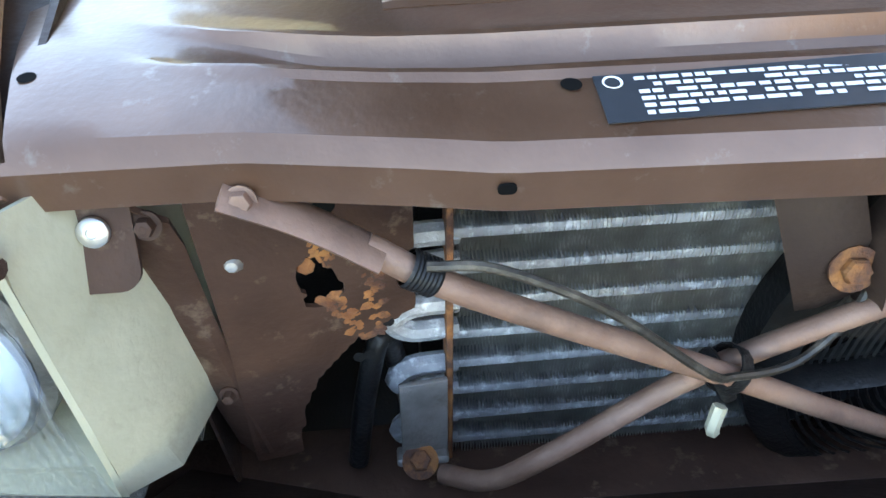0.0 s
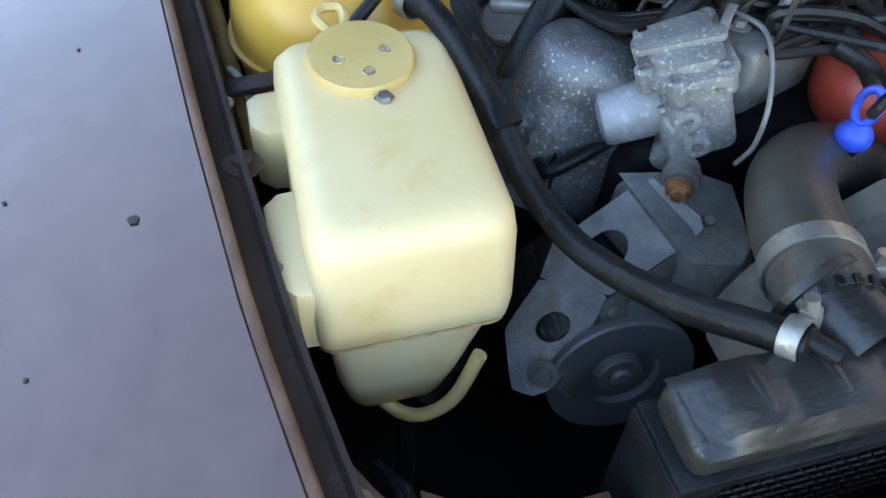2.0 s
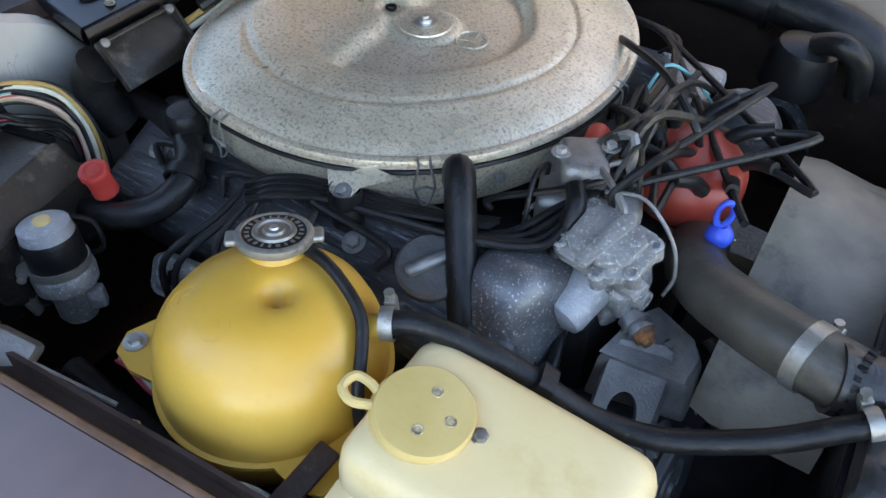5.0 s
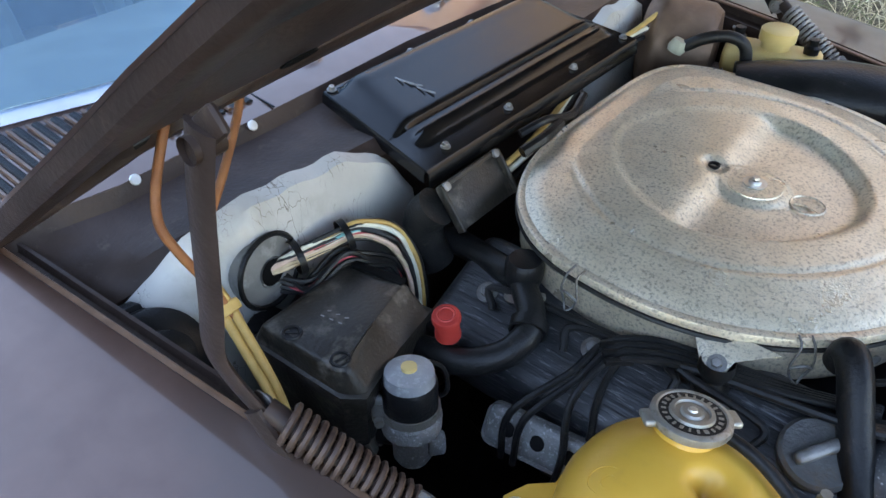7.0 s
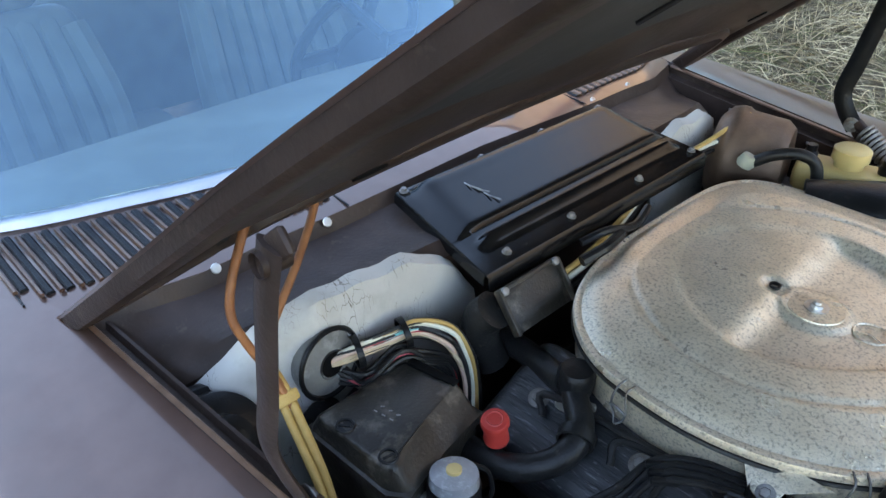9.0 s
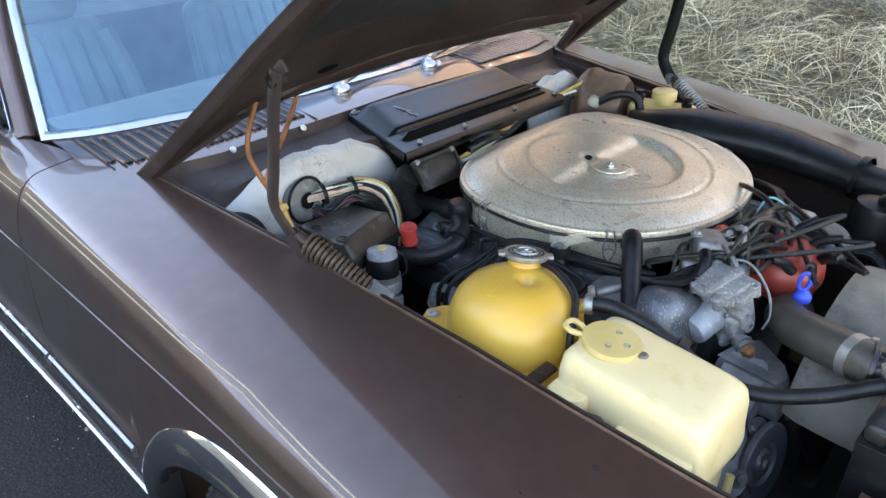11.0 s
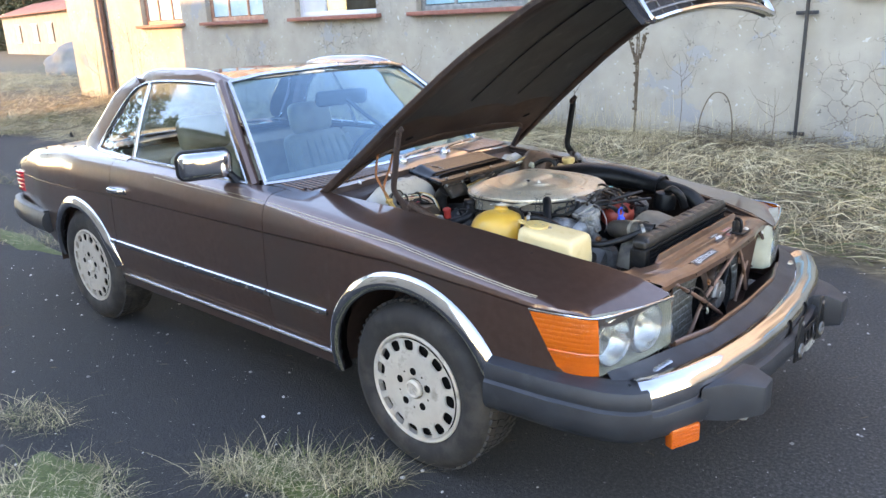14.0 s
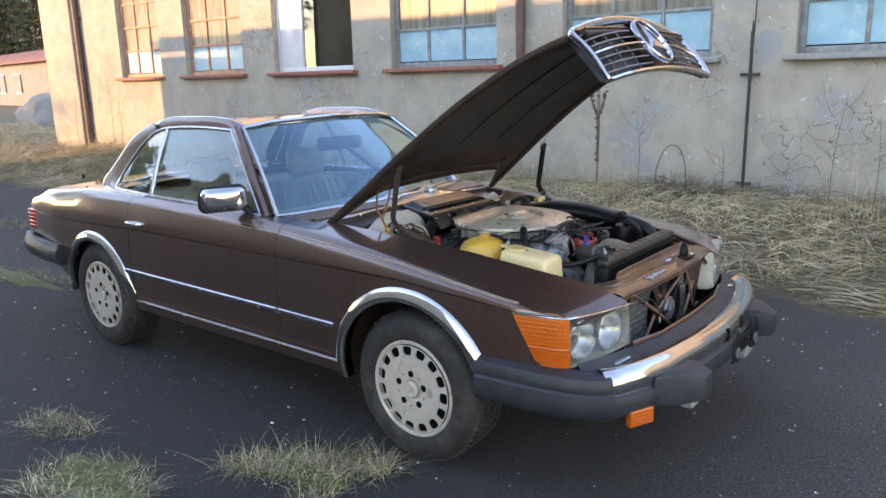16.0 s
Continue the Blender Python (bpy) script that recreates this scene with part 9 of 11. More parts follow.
# blower motor against the inner wing
m = axis(V(-0.432, -0.578, 0.815), (0.75, -0.05, 0.62))
bm = BM()
lathe(bm, [(0.0, -0.09), (0.066, -0.09), (0.068, -0.01), (0.062, 0.0), (0.056, 0.002), (0.054, 0.02), (0.046, 0.026), (0.030, 0.030), (0.028, 0.055), (0.018, 0.062), (0, 0.063)], m, 36)
part("blower_motor", bm, PLASTIC, car, "black round blower motor")
# canister
m = axis(V(-0.205, -0.432, 0.735), (-0.10, 0.08, 1))
bm = BM()
lathe(bm, [(0.0, -0.036), (0.018, -0.034), (0.022, -0.026), (0.022, 0.004), (0.025, 0.010), (0.0325, 0.014), (0.0335, 0.030), (0.030, 0.036), (0.026, 0.040)], m, 28)
rbox(bm, (0.020, 0.016, 0.026), m @ pose(-0.024, 0.012, -0.006), 0.004)
can = part("vacuum_canister", bm, CAST, car, "grey and black vacuum switch canister")
bm = BM()
lathe(bm, [(0.0285, 0.038), (0.0295, 0.044), (0.0295, 0.074), (0.027, 0.079)], m, 28)
part("canister_sleeve", bm, PLASTIC, can, "black sleeve")
bm = BM()
lathe(bm, [(0.0275, 0.078), (0.026, 0.090), (0.018, 0.0925), (0, 0.093)], m, 28)
part("canister_top", bm, CAST_CAN, can, "grey metal top")
bm = BM()
lathe(bm, [(0.0085, 0.0925), (0.0085, 0.0965), (0, 0.097)], m, 16)
part("yellow_plug", bm, RESERVOIR, can, "cream plug")
clamp_ring("canister_clamp", can, m @ V(0, 0, 0.040), m.to_3x3() @ V(0, 0, 1), 0.0300, 0.010)
hose("canister_pipe", can, [m @ V(0.026, -0.012, 0.046), m @ V(0.048, -0.020, 0.042)], 0.0080, ZINC, 10, 2)
hose("canister_pipe", can, [m @ V(0.015, -0.012, -0.008), m @ V(0.045, -0.028, -0.016), m @ V(0.080, -0.040, -0.040)], 0.012, RUBBER, 10, 4)
clamp_ring("pipe_clamp", can, m @ V(0.036, -0.0235, -0.013), m.to_3x3() @ V(0.8, -0.45, -0.25), 0.0125, 0.009)
hose("canister_lead", can, [m @ V(-0.020, -0.024, 0.080), m @ V(-0.040, -0.024, 0.066), m @ V(-0.042, -0.02, 0.034), m @ V(-0.012, -0.032, 0.022)], 0.003, RUBBER, 7, 6)
# heater hose with one-way joint
hh = hose("heater_hose", car, [(-0.40, -0.19, 0.78), (-0.32, -0.20, 0.80), (-0.235, -0.222, 0.815), (-0.205, -0.232, 0.828)], 0.017, RUBBER, 14, 6, "black heater hose")
bm = BM()
lathe(bm, [(0.021, -0.010), (0.023, 0.0), (0.023, 0.016), (0.019, 0.022), (0, 0.023)], axis(V(-0.206, -0.230, 0.832), (0, 0, 1)), 24)
part("hose_joint", bm, PLASTIC, hh, "black hose joint")
hose("heater_hose", car, [(-0.205, -0.234, 0.830), (-0.192, -0.246, 0.822), (-0.170, -0.266, 0.818), (-0.158, -0.290, 0.810), (-0.168, -0.322, 0.795), (-0.205, -0.350, 0.782), (-0.262, -0.352, 0.768)], 0.0165, RUBBER, 14, 7)
clamp_ring("hose_clamp", hh, V(-0.203, -0.238, 0.806), (0.2, -0.3, -1), 0.0175, 0.010)
bm = BM()
lathe(bm, [(0.0185, -0.007), (0.022, -0.007), (0.022, 0.007), (0.0185, 0.007)], axis(V(-0.161, -0.284, 0.813), (0.35, -0.9, -0.25)), 20)
part("hose_bracket", bm, RUBBER, hh)
# flange with round holes low on the block side
bm = BM()
rbox(bm, (0.15, 0.012, 0.050), pose(-0.085, -0.347, 0.728, -30, 0, 8), 0.012, 3)
fl = part("exhaust_flange", bm, CAST, car, "white-crusted grey flange low on the engine")
for dx in (-0.060, -0.025, 0.012):
    bm = BM()
    lathe(bm, [(0.009, 0), (0, 0)], axis(V(-0.07 + dx, -0.3525 + 0.14 * (dx + 0.015), 0.7325), (0, -0.86, 0.5)), 14)
    part("flange_hole", bm, PLASTIC, fl)

# ---- bonnet hinge arms and springs ----
def hinge(s):
    S = lambda x, y, z: V(x, s * y, z)
    arm = part("hinge_arm", tube(BM(), [S(-0.226, 0.594, 1.175), S(-0.236, 0.598, 1.12), S(-0.252, 0.600, 1.02), S(-0.262, 0.601, 0.965), S(-0.250, 0.598, 0.935), S(-0.222, 0.592, 0.905)], 0.0135, 8, 5, flat=(0.35, 1.15)), PAINT_DIRTY if s < 0 else PLASTIC, car, "dusty brown bonnet hinge arm" if s < 0 else "dark bonnet hinge arm")
    bm = BM()
    rbox(bm, (0.042, 0.008, 0.022), Matrix.Translation(S(-0.225, 0.590, 1.172)) @ Matrix.Rotation(radians(-40), 4, "Y"), 0.004)
    lathe(bm, [(0.010, -0.012), (0.010, 0.012), (0, 0.012)], axis(S(-0.230, 0.592, 1.160), (0, 1, 0)), 12)
    part("hinge_fork", bm, PAINT_DIRTY, arm, "worn hinge fork")
    part("link_plate", tube(BM(), [S(-0.228, 0.600, 0.915), S(-0.200, 0.598, 0.880), S(-0.160, 0.588, 0.830), S(-0.12, 0.578, 0.77)], 0.012, 6, 3, flat=(0.35, 1.2)), PAINT_DIRTY, arm)
    bolt("hinge_pin", arm, S(-0.228, 0.588, 0.912), (0, -s, 0), 0.008, STEEL)
    a, b = S(-0.203, 0.586, 0.907), S(-0.095, 0.552, 0.848)
    d = (b - a).normalized()
    m = axis(a, d)
    ln = (b - a).length
    turns = 15
    bm = BM()
    pts = [m @ V(0.0165 * math.cos(2 * math.pi * t), 0.0165 * math.sin(2 * math.pi * t), ln * t / turns) for t in np.linspace(0, turns, turns * 10)]
    tube(bm, pts, 0.0032, 6, 1, smooth=False)
    part("coil_spring", bm, SPRINGSTEEL if s < 0 else STEEL, arm, "rust-brown coil spring")
    bm = BM()
    tube(bm, [a - d * 0.02, b + d * 0.03], 0.010, 10, 1, smooth=False)
    part("spring_core", bm, PAINT_DIRTY, arm)
    bm = BM()
    rbox(bm, (0.034, 0.034, 0.042), axis(b + d * 0.012, d, 30), 0.005, 2)
    part("spring_seat", bm, STEEL_DARK, arm, "dark spring seat")
    part("spring_rod", tube(BM(), [b + d * 0.02, b + d * 0.11], 0.0026, 6, 1, smooth=False), STEEL, arm)
hinge(-1)
hinge(1)
hose("orange_cable", car, [(-0.470, -0.385, 1.075), (-0.448, -0.412, 1.040), (-0.418, -0.462, 1.000), (-0.395, -0.512, 0.960), (-0.388, -0.530, 0.930), (-0.380, -0.520, 0.900), (-0.371, -0.513, 0.880)], 0.0048, ORANGE_WIRE, 10, 6, "orange-brown sheathed cable")
hose("orange_cable", car, [(-0.448, -0.480, 1.085), (-0.430, -0.513, 1.047), (-0.414, -0.538, 1.016), (-0.408, -0.546, 0.985), (-0.398, -0.540, 0.955), (-0.385, -0.526, 0.915), (-0.365, -0.517, 0.876)], 0.0048, ORANGE_WIRE, 10, 6, "orange-brown sheathed cable")
for o, w in ((0.0, 0.0), (0.0095, 0.004)):
    hose("yellow_cable", car, [(-0.392, -0.520 - o * 0.3, 0.916 + w), (-0.371, -0.515 - o, 0.885 - w), (-0.350, -0.518 - o, 0.866 - w), (-0.325, -0.521 - o, 0.843 - w), (-0.303, -0.523 - o, 0.812), (-0.285, -0.526 - o, 0.772), (-0.262, -0.530 - o, 0.735), (-0.20, -0.535 - o, 0.72), (-0.06, -0.54, 0.715), (0.10, -0.525, 0.705)], 0.0050, SILVER_WIRE, 10, 6, "tan-yellow braided cable")
bm = BM()
rbox(bm, (0.013, 0.028, 0.016), pose(-0.371, -0.520, 0.884, 0, 48, 0), 0.003)
part("cable_band", bm, SILVER_WIRE, car, "yellow cable band")
# clutter low beside the expansion tank
hose("green_pipe", car, [(-0.10, -0.535, 0.755), (0.02, -0.525, 0.748), (0.12, -0.515, 0.742), (0.20, -0.510, 0.73)], 0.0085, SILVER_WIRE, 10, 5, "greenish yellow pipe along the inner wing")
hose("dark_hose", car, [(-0.12, -0.50, 0.735), (0.0, -0.505, 0.715), (0.10, -0.50, 0.71), (0.18, -0.49, 0.705)], 0.014, RUBBER)
for k, mt in enumerate((RED_WIRE, PALE_WIRE, TEAL_WIRE, RED_WIRE, PALE_WIRE)):
    hose("loose_wire", car, [(-0.09, -0.47 + 0.004 * k, 0.735), (-0.06, -0.475 + 0.006 * k, 0.750 + 0.003 * k), (-0.03, -0.48 + 0.004 * k, 0.742), (-0.01, -0.47 + 0.005 * k, 0.72)], 0.0022, mt, 6, 5)
hose("pale_strap", car, [(0.105, -0.520, 0.765), (0.130, -0.512, 0.770), (0.148, -0.505, 0.755), (0.150, -0.505, 0.735)], 0.004, PALE_WIRE, 8, 5)
# dark ducts and hoses deep in the gaps
rnd = random.Random(77)
for k in range(16):
    x = rnd.uniform(-0.35, 0.45)
    y = rnd.choice((rnd.uniform(-0.50, -0.33), rnd.uniform(0.33, 0.52)))
    z = rnd.uniform(0.48, 0.66)
    hose("deep_hose", car, [(x, y, z), (x + rnd.uniform(0.03, 0.08), y + rnd.uniform(-0.03, 0.03), z + rnd.uniform(-0.02, 0.05)), (x + rnd.uniform(0.10, 0.18), y + rnd.uniform(-0.05, 0.05), z + rnd.uniform(-0.05, 0.03))], rnd.uniform(0.006, 0.018), rnd.choice((RUBBER, PLASTIC, CAST_DARK)), 8, 5)

for y in (-0.14, 0.17):
    bm = BM()
    c0 = cowl_front(y).lerp(ws_bottom(y), 0.55) + V(0, 0, 0.010)
    rbox(bm, (0.045, 0.020, 0.014), Matrix.Translation(c0 + V(0, 0, 0.004)) @ Matrix.Rotation(radians(-8), 4, "Y"), 0.005, 3, (0.7, 0.7))
    part("washer_nozzle", bm, CHROME_DULL, cowl, "chrome windscreen washer nozzle")

# ---- ground ----
def ground_z(x, y):
    up = max(0.0, min(1.0, (y - 2.3) / 3.0))
    z = 0.22 * up * up * (3 - 2 * up)
    n = noise.noise((x * 0.6, y * 0.6, 3.0)) * 0.05 + noise.noise((x * 2.3, y * 2.3, 7.0)) * 0.018
    k = max(0.0, min(1.0, (y - 2.1) / 1.0))
    if x < -12:
        k = max(k, min(1.0, (-12 - x) / 3.0))
    return z + n * k


def steps(lo, hi, near_lo, near_hi, fine, grow=1.35):
    xs = list(np.arange(near_lo, near_hi + 1e-6, fine))
    d, x = fine, near_hi
    while x < hi:
        d *= grow
        x = min(hi, x + d)
        xs.append(x)
    d, x = fine, near_lo
    while x > lo:
        d *= grow
        x = max(lo, x - d)
        xs.insert(0, x)
    return xs


def ground_material():
    m = bpy.data.materials.new("old_asphalt_and_earth")
    m.use_nodes = True
    N, L = m.node_tree.nodes, m.node_tree.links
    b = N["Principled BSDF"]
    tc = N.new("ShaderNodeTexCoord")

    def nz(scale, detail=8.0, rough=0.6):
        n = N.new("ShaderNodeTexNoise")
        n.inputs["Scale"].default_value, n.inputs["Detail"].default_value, n.inputs["Roughness"].default_value = scale, detail, rough
        L.new(tc.outputs["Object"], n.inputs["Vector"])
        return n.outputs["Fac"]

    def ramp(fac, *stops):
        r = N.new("ShaderNodeValToRGB")
        while len(r.color_ramp.elements) < len(stops):
            r.color_ramp.elements.new(0.5)
        for e, (p, c) in zip(r.color_ramp.elements, stops):
            e.position, e.color = p, (*c, 1)
        L.new(fac, r.inputs["Fac"])
        return r.outputs["Color"]

    def mix(fac, a, bb):
        x = N.new("ShaderNodeMix")
        x.data_type = "RGBA"
        L.new(fac, x.inputs["Factor"])
        for k, v in (("A", a), ("B", bb)):
            if isinstance(v, tuple):
                x.inputs[k].default_value = (*v, 1)
            else:
                L.new(v, x.inputs[k])
        return x.outputs["Result"]

    def math_node(op, a, bb):
        x = N.new("ShaderNodeMath")
        x.operation, x.use_clamp = op, True
        for i, v in enumerate((a, bb)):
            if isinstance(v, (int, float)):
                x.inputs[i].default_value = v
            else:
                L.new(v, x.inputs[i])
        return x.outputs[0]

    asphalt = ramp(nz(140, 4), (0.30, (0.011, 0.0110, 0.0118)), (0.52, (0.026, 0.0258, 0.0268)), (0.72, (0.100, 0.097, 0.092)))
    asphalt = mix(ramp(nz(46, 5, 0.7), (0.48, (0, 0, 0)), (0.66, (0.7, 0.7, 0.7))), asphalt, (0.046, 0.043, 0.040))
    asphalt = mix(ramp(nz(0.9), (0.42, (0, 0, 0)), (0.70, (1, 1, 1))), asphalt, (0.033, 0.031, 0.029))
    vo = N.new("ShaderNodeTexVoronoi")
    vo.inputs["Scale"].default_value = 38.0
    L.new(tc.outputs["Object"], vo.inputs["Vector"])
    speck = ramp(vo.outputs["Distance"], (0.05, (1, 1, 1)), (0.12, (0, 0, 0)))
    gate = ramp(nz(9.0, 3), (0.60, (0, 0, 0)), (0.68, (1, 1, 1)))
    asphalt = mix(math_node("MULTIPLY", speck, gate), asphalt, (0.26, 0.245, 0.22))
    # Asphalt turns paler and coarser towards +x, the edge broken by noise.
    sx = N.new("ShaderNodeSeparateXYZ")
    L.new(tc.outputs["Object"], sx.inputs[0])
    dry = N.new("ShaderNodeMath")
    dry.operation = "MULTIPLY_ADD"
    L.new(nz(0.8, 6.0), dry.inputs[0])
    dry.inputs[1].default_value = 2.2
    L.new(sx.outputs["X"], dry.inputs[2])
    pale_range = N.new("ShaderNodeMapRange")
    pale_range.inputs["From Min"].default_value, pale_range.inputs["From Max"].default_value = 1.2, 2.7
    pale_range.inputs["To Max"].default_value = 0.85
    L.new(dry.outputs[0], pale_range.inputs["Value"])
    gravel = ramp(nz(75, 6, 0.75), (0.36, (0.030, 0.027, 0.024)), (0.52, (0.085, 0.077, 0.068)), (0.66, (0.20, 0.185, 0.165)))
    asphalt = mix(pale_range.outputs[0], asphalt, gravel)
    earth = ramp(nz(14), (0.30, (0.045, 0.034, 0.020)), (0.55, (0.11, 0.086, 0.050)), (0.75, (0.21, 0.17, 0.10)))
    earth = mix(ramp(nz(2.1), (0.56, (0, 0, 0)), (0.68, (1, 1, 1))), earth, (0.075, 0.085, 0.030))
    sep = N.new("ShaderNodeSeparateXYZ")
    L.new(tc.outputs["Object"], sep.inputs[0])
    edge = N.new("ShaderNodeMath")
    edge.operation = "MULTIPLY_ADD"
    L.new(nz(1.3), edge.inputs[0])
    edge.inputs[1].default_value = 1.6
    L.new(sep.outputs["Y"], edge.inputs[2])
    bank = N.new("ShaderNodeMapRange")
    bank.inputs["From Min"].default_value, bank.inputs["From Max"].default_value = 2.95, 3.25
    L.new(edge.outputs[0], bank.inputs["Value"])
    west = N.new("ShaderNodeMapRange")
    west.inputs["From Min"].default_value, west.inputs["From Max"].default_value = -15.0, -16.5
    L.new(sep.outputs["X"], west.inputs["Value"])
    mask = math_node("MAXIMUM", bank.outputs[0], west.outputs[0])
    L.new(mix(mask, asphalt, earth), b.inputs["Base Color"])
    b.inputs["Roughness"].default_value = 0.85
    b.inputs["Specular IOR Level"].default_value = 0.35
    bp = N.new("ShaderNodeBump")
    bp.inputs["Strength"].default_value, bp.inputs["Distance"].default_value = 1.0, 0.012
    L.new(nz(85, 6, 0.7), bp.inputs["Height"])
    L.new(bp.outputs[0], b.inputs["Normal"])
    return m


bm = BM()
gx, gy = steps(-900, 900, -17, 7, 0.3), steps(-900, 900, -4, 7, 0.25)
sheet(bm, [[V(x, y, ground_z(x, y) if abs(x) < 60 and -10 < y < 40 else 0.22 * (y > 5.3)) for y in gy] for x in gx])
ground = part("ground", bm, ground_material(), None, "", 60)
tagged(ground, "old dark asphalt yard with a rough grassy verge", "ground", kind="structure")

# ---- the long building behind ----
WALL_Y, WALL_T, WALL_H = 5.60, 0.36, 5.2
WINS = [(-13.40, -11.90), (-11.05, -9.32), (-8.47, -6.60), (-5.80, -3.92), (-2.93, -1.06), (-0.20, 1.70), (2.6, 4.5)]
SILL_Z, HEAD_Z = 1.70, 3.55


def wall_material():
    m = surf("weathered_cream_render", (0.34, 0.30, 0.24), (0.40, 0.36, 0.295), 3.2, (0.8, 0.92), 0.0, 0.6, 45, c=(0.29, 0.265, 0.225), cscale=0.9, camount=0.40)
    N, L = m.node_tree.nodes, m.node_tree.links
    b = N["Principled BSDF"]
    base = b.inputs["Base Color"].links[0].from_socket
    tc = N.new("ShaderNodeTexCoord")
    warp = N.new("ShaderNodeTexNoise")
    warp.inputs["Scale"].default_value = 5.0
    warp.inputs["Detail"].default_value = 5.0
    L.new(tc.outputs["Object"], warp.inputs["Vector"])
    mixv = N.new("ShaderNodeMix")
    mixv.data_type = "VECTOR"
    mixv.inputs["Factor"].default_value = 0.20
    L.new(tc.outputs["Object"], mixv.inputs["A"])
    L.new(warp.outputs["Color"], mixv.inputs["B"])
    vo = N.new("ShaderNodeTexVoronoi")
    vo.feature = "DISTANCE_TO_EDGE"
    vo.inputs["Scale"].default_value = 6.5
    L.new(mixv.outputs["Result"], vo.inputs["Vector"])
    cr = N.new("ShaderNodeValToRGB")
    cr.color_ramp.elements[0].position, cr.color_ramp.elements[0].color = 0.006, (1, 1, 1, 1)
    cr.color_ramp.elements[1].position, cr.color_ramp.elements[1].color = 0.022, (0, 0, 0, 1)
    L.new(vo.outputs["Distance"], cr.inputs["Fac"])
    gate_n = N.new("ShaderNodeTexNoise")
    gate_n.inputs["Scale"].default_value, gate_n.inputs["Detail"].default_value = 0.85, 4.0
    L.new(tc.outputs["Object"], gate_n.inputs["Vector"])
    gate = N.new("ShaderNodeValToRGB")
    gate.color_ramp.elements[0].position, gate.color_ramp.elements[1].position = 0.53, 0.62
    L.new(gate_n.outputs["Fac"], gate.inputs["Fac"])
    mul = N.new("ShaderNodeMath")
    mul.operation = "MULTIPLY"
    L.new(cr.outputs[0], mul.inputs[0])
    L.new(gate.outputs[0], mul.inputs[1])
    mx = N.new("ShaderNodeMix")
    mx.data_type = "RGBA"
    L.new(mul.outputs[0], mx.inputs["Factor"])
    L.new(base, mx.inputs["A"])
    mx.inputs["B"].default_value = (0.12, 0.10, 0.08, 1)
    # bare patches where the top coat has come away
    pt = N.new("ShaderNodeTexNoise")
    pt.inputs["Scale"].default_value, pt.inputs["Detail"].default_value, pt.inputs["Roughness"].default_value = 1.7, 9.0, 0.62
    L.new(tc.outputs["Object"], pt.inputs["Vector"])
    pr = N.new("ShaderNodeValToRGB")
    pr.color_ramp.elements[0].position, pr.color_ramp.elements[1].position = 0.60, 0.61
    L.new(pt.outputs["Fac"], pr.inputs["Fac"])
    mx2 = N.new("ShaderNodeMix")
    mx2.data_type = "RGBA"
    L.new(pr.outputs[0], mx2.inputs["Factor"])
    L.new(mx.outputs["Result"], mx2.inputs["A"])
    mx2.inputs["B"].default_value = (0.31, 0.305, 0.295, 1)
    # chips: small pale and dark flecks, gathered in drifts
    sock = mx2.outputs["Result"]
    for scale, lo, colour in ((17.0, 0.655, (0.50, 0.49, 0.46, 1)), (23.0, 0.675, (0.13, 0.115, 0.10, 1))):
        cn, crp, cm = N.new("ShaderNodeTexNoise"), N.new("ShaderNodeValToRGB"), N.new("ShaderNodeMix")
        cn.inputs["Scale"].default_value, cn.inputs["Detail"].default_value, cn.inputs["Roughness"].default_value = scale, 5.0, 0.6
        L.new(mixv.outputs["Result"], cn.inputs["Vector"])
        crp.color_ramp.elements[0].position, crp.color_ramp.elements[1].position = lo, lo + 0.015
        L.new(cn.outputs["Fac"], crp.inputs["Fac"])
        cm.data_type = "RGBA"
        L.new(crp.outputs[0], cm.inputs["Factor"])
        L.new(sock, cm.inputs["A"])
        cm.inputs["B"].default_value = colour
        sock = cm.outputs["Result"]
    L.new(sock, b.inputs["Base Color"])
    return m


RENDER = wall_material()
SILLRED = surf("flaking_red_sill_paint", (0.26, 0.085, 0.06), (0.34, 0.125, 0.09), 9, (0.6, 0.75), 0.0, 0.4, 60, c=(0.38, 0.33, 0.28), cscale=6, camount=0.32)
SILLGREY = surf("grey_sill_cement", (0.26, 0.25, 0.225), (0.34, 0.33, 0.30), 9, (0.75, 0.9), 0.0, 0.4, 60)
FRAMEGREY = surf("peeling_grey_frame", (0.17, 0.18, 0.175), (0.27, 0.275, 0.265), 12, (0.6, 0.75), 0.0, 0.4, 80, c=(0.42, 0.40, 0.35), cscale=7, camount=0.32)
FRAMERED = surf("faded_red_frame", (0.42, 0.19, 0.12), (0.52, 0.26, 0.17), 12, (0.55, 0.7), 0.0, 0.3, 80, c=(0.55, 0.42, 0.32), cscale=6, camount=0.33)
FRAMEWHITE = surf("white_plastic_frame", (0.60, 0.61, 0.62), (0.66, 0.67, 0.68), 6, (0.3, 0.4))
BLUEPANE = surf("turquoise_painted_pane", (0.22, 0.42, 0.48), (0.30, 0.50, 0.56), 3, (0.35, 0.5), 0.0, 0.1, 30, 0.1, 0.05, 0.3, c=(0.40, 0.56, 0.58), cscale=5, camount=0.36)
DIMPANE = surf("dusty_curtained_pane", (0.13, 0.115, 0.085), (0.27, 0.24, 0.18), 5, (0.25, 0.4), 0.0, 0.0, None, 0.2, 0.04, 0.3, stretch=(3, 1, 0.25))
DARKROOM = surf("dark_room", (0.10, 0.085, 0.06), (0.15, 0.13, 0.10), 3, (0.8, 0.9))
PANEGLASS = glass_mat("window_glass", (0.85, 0.88, 0.86), 0.0, 0.05)
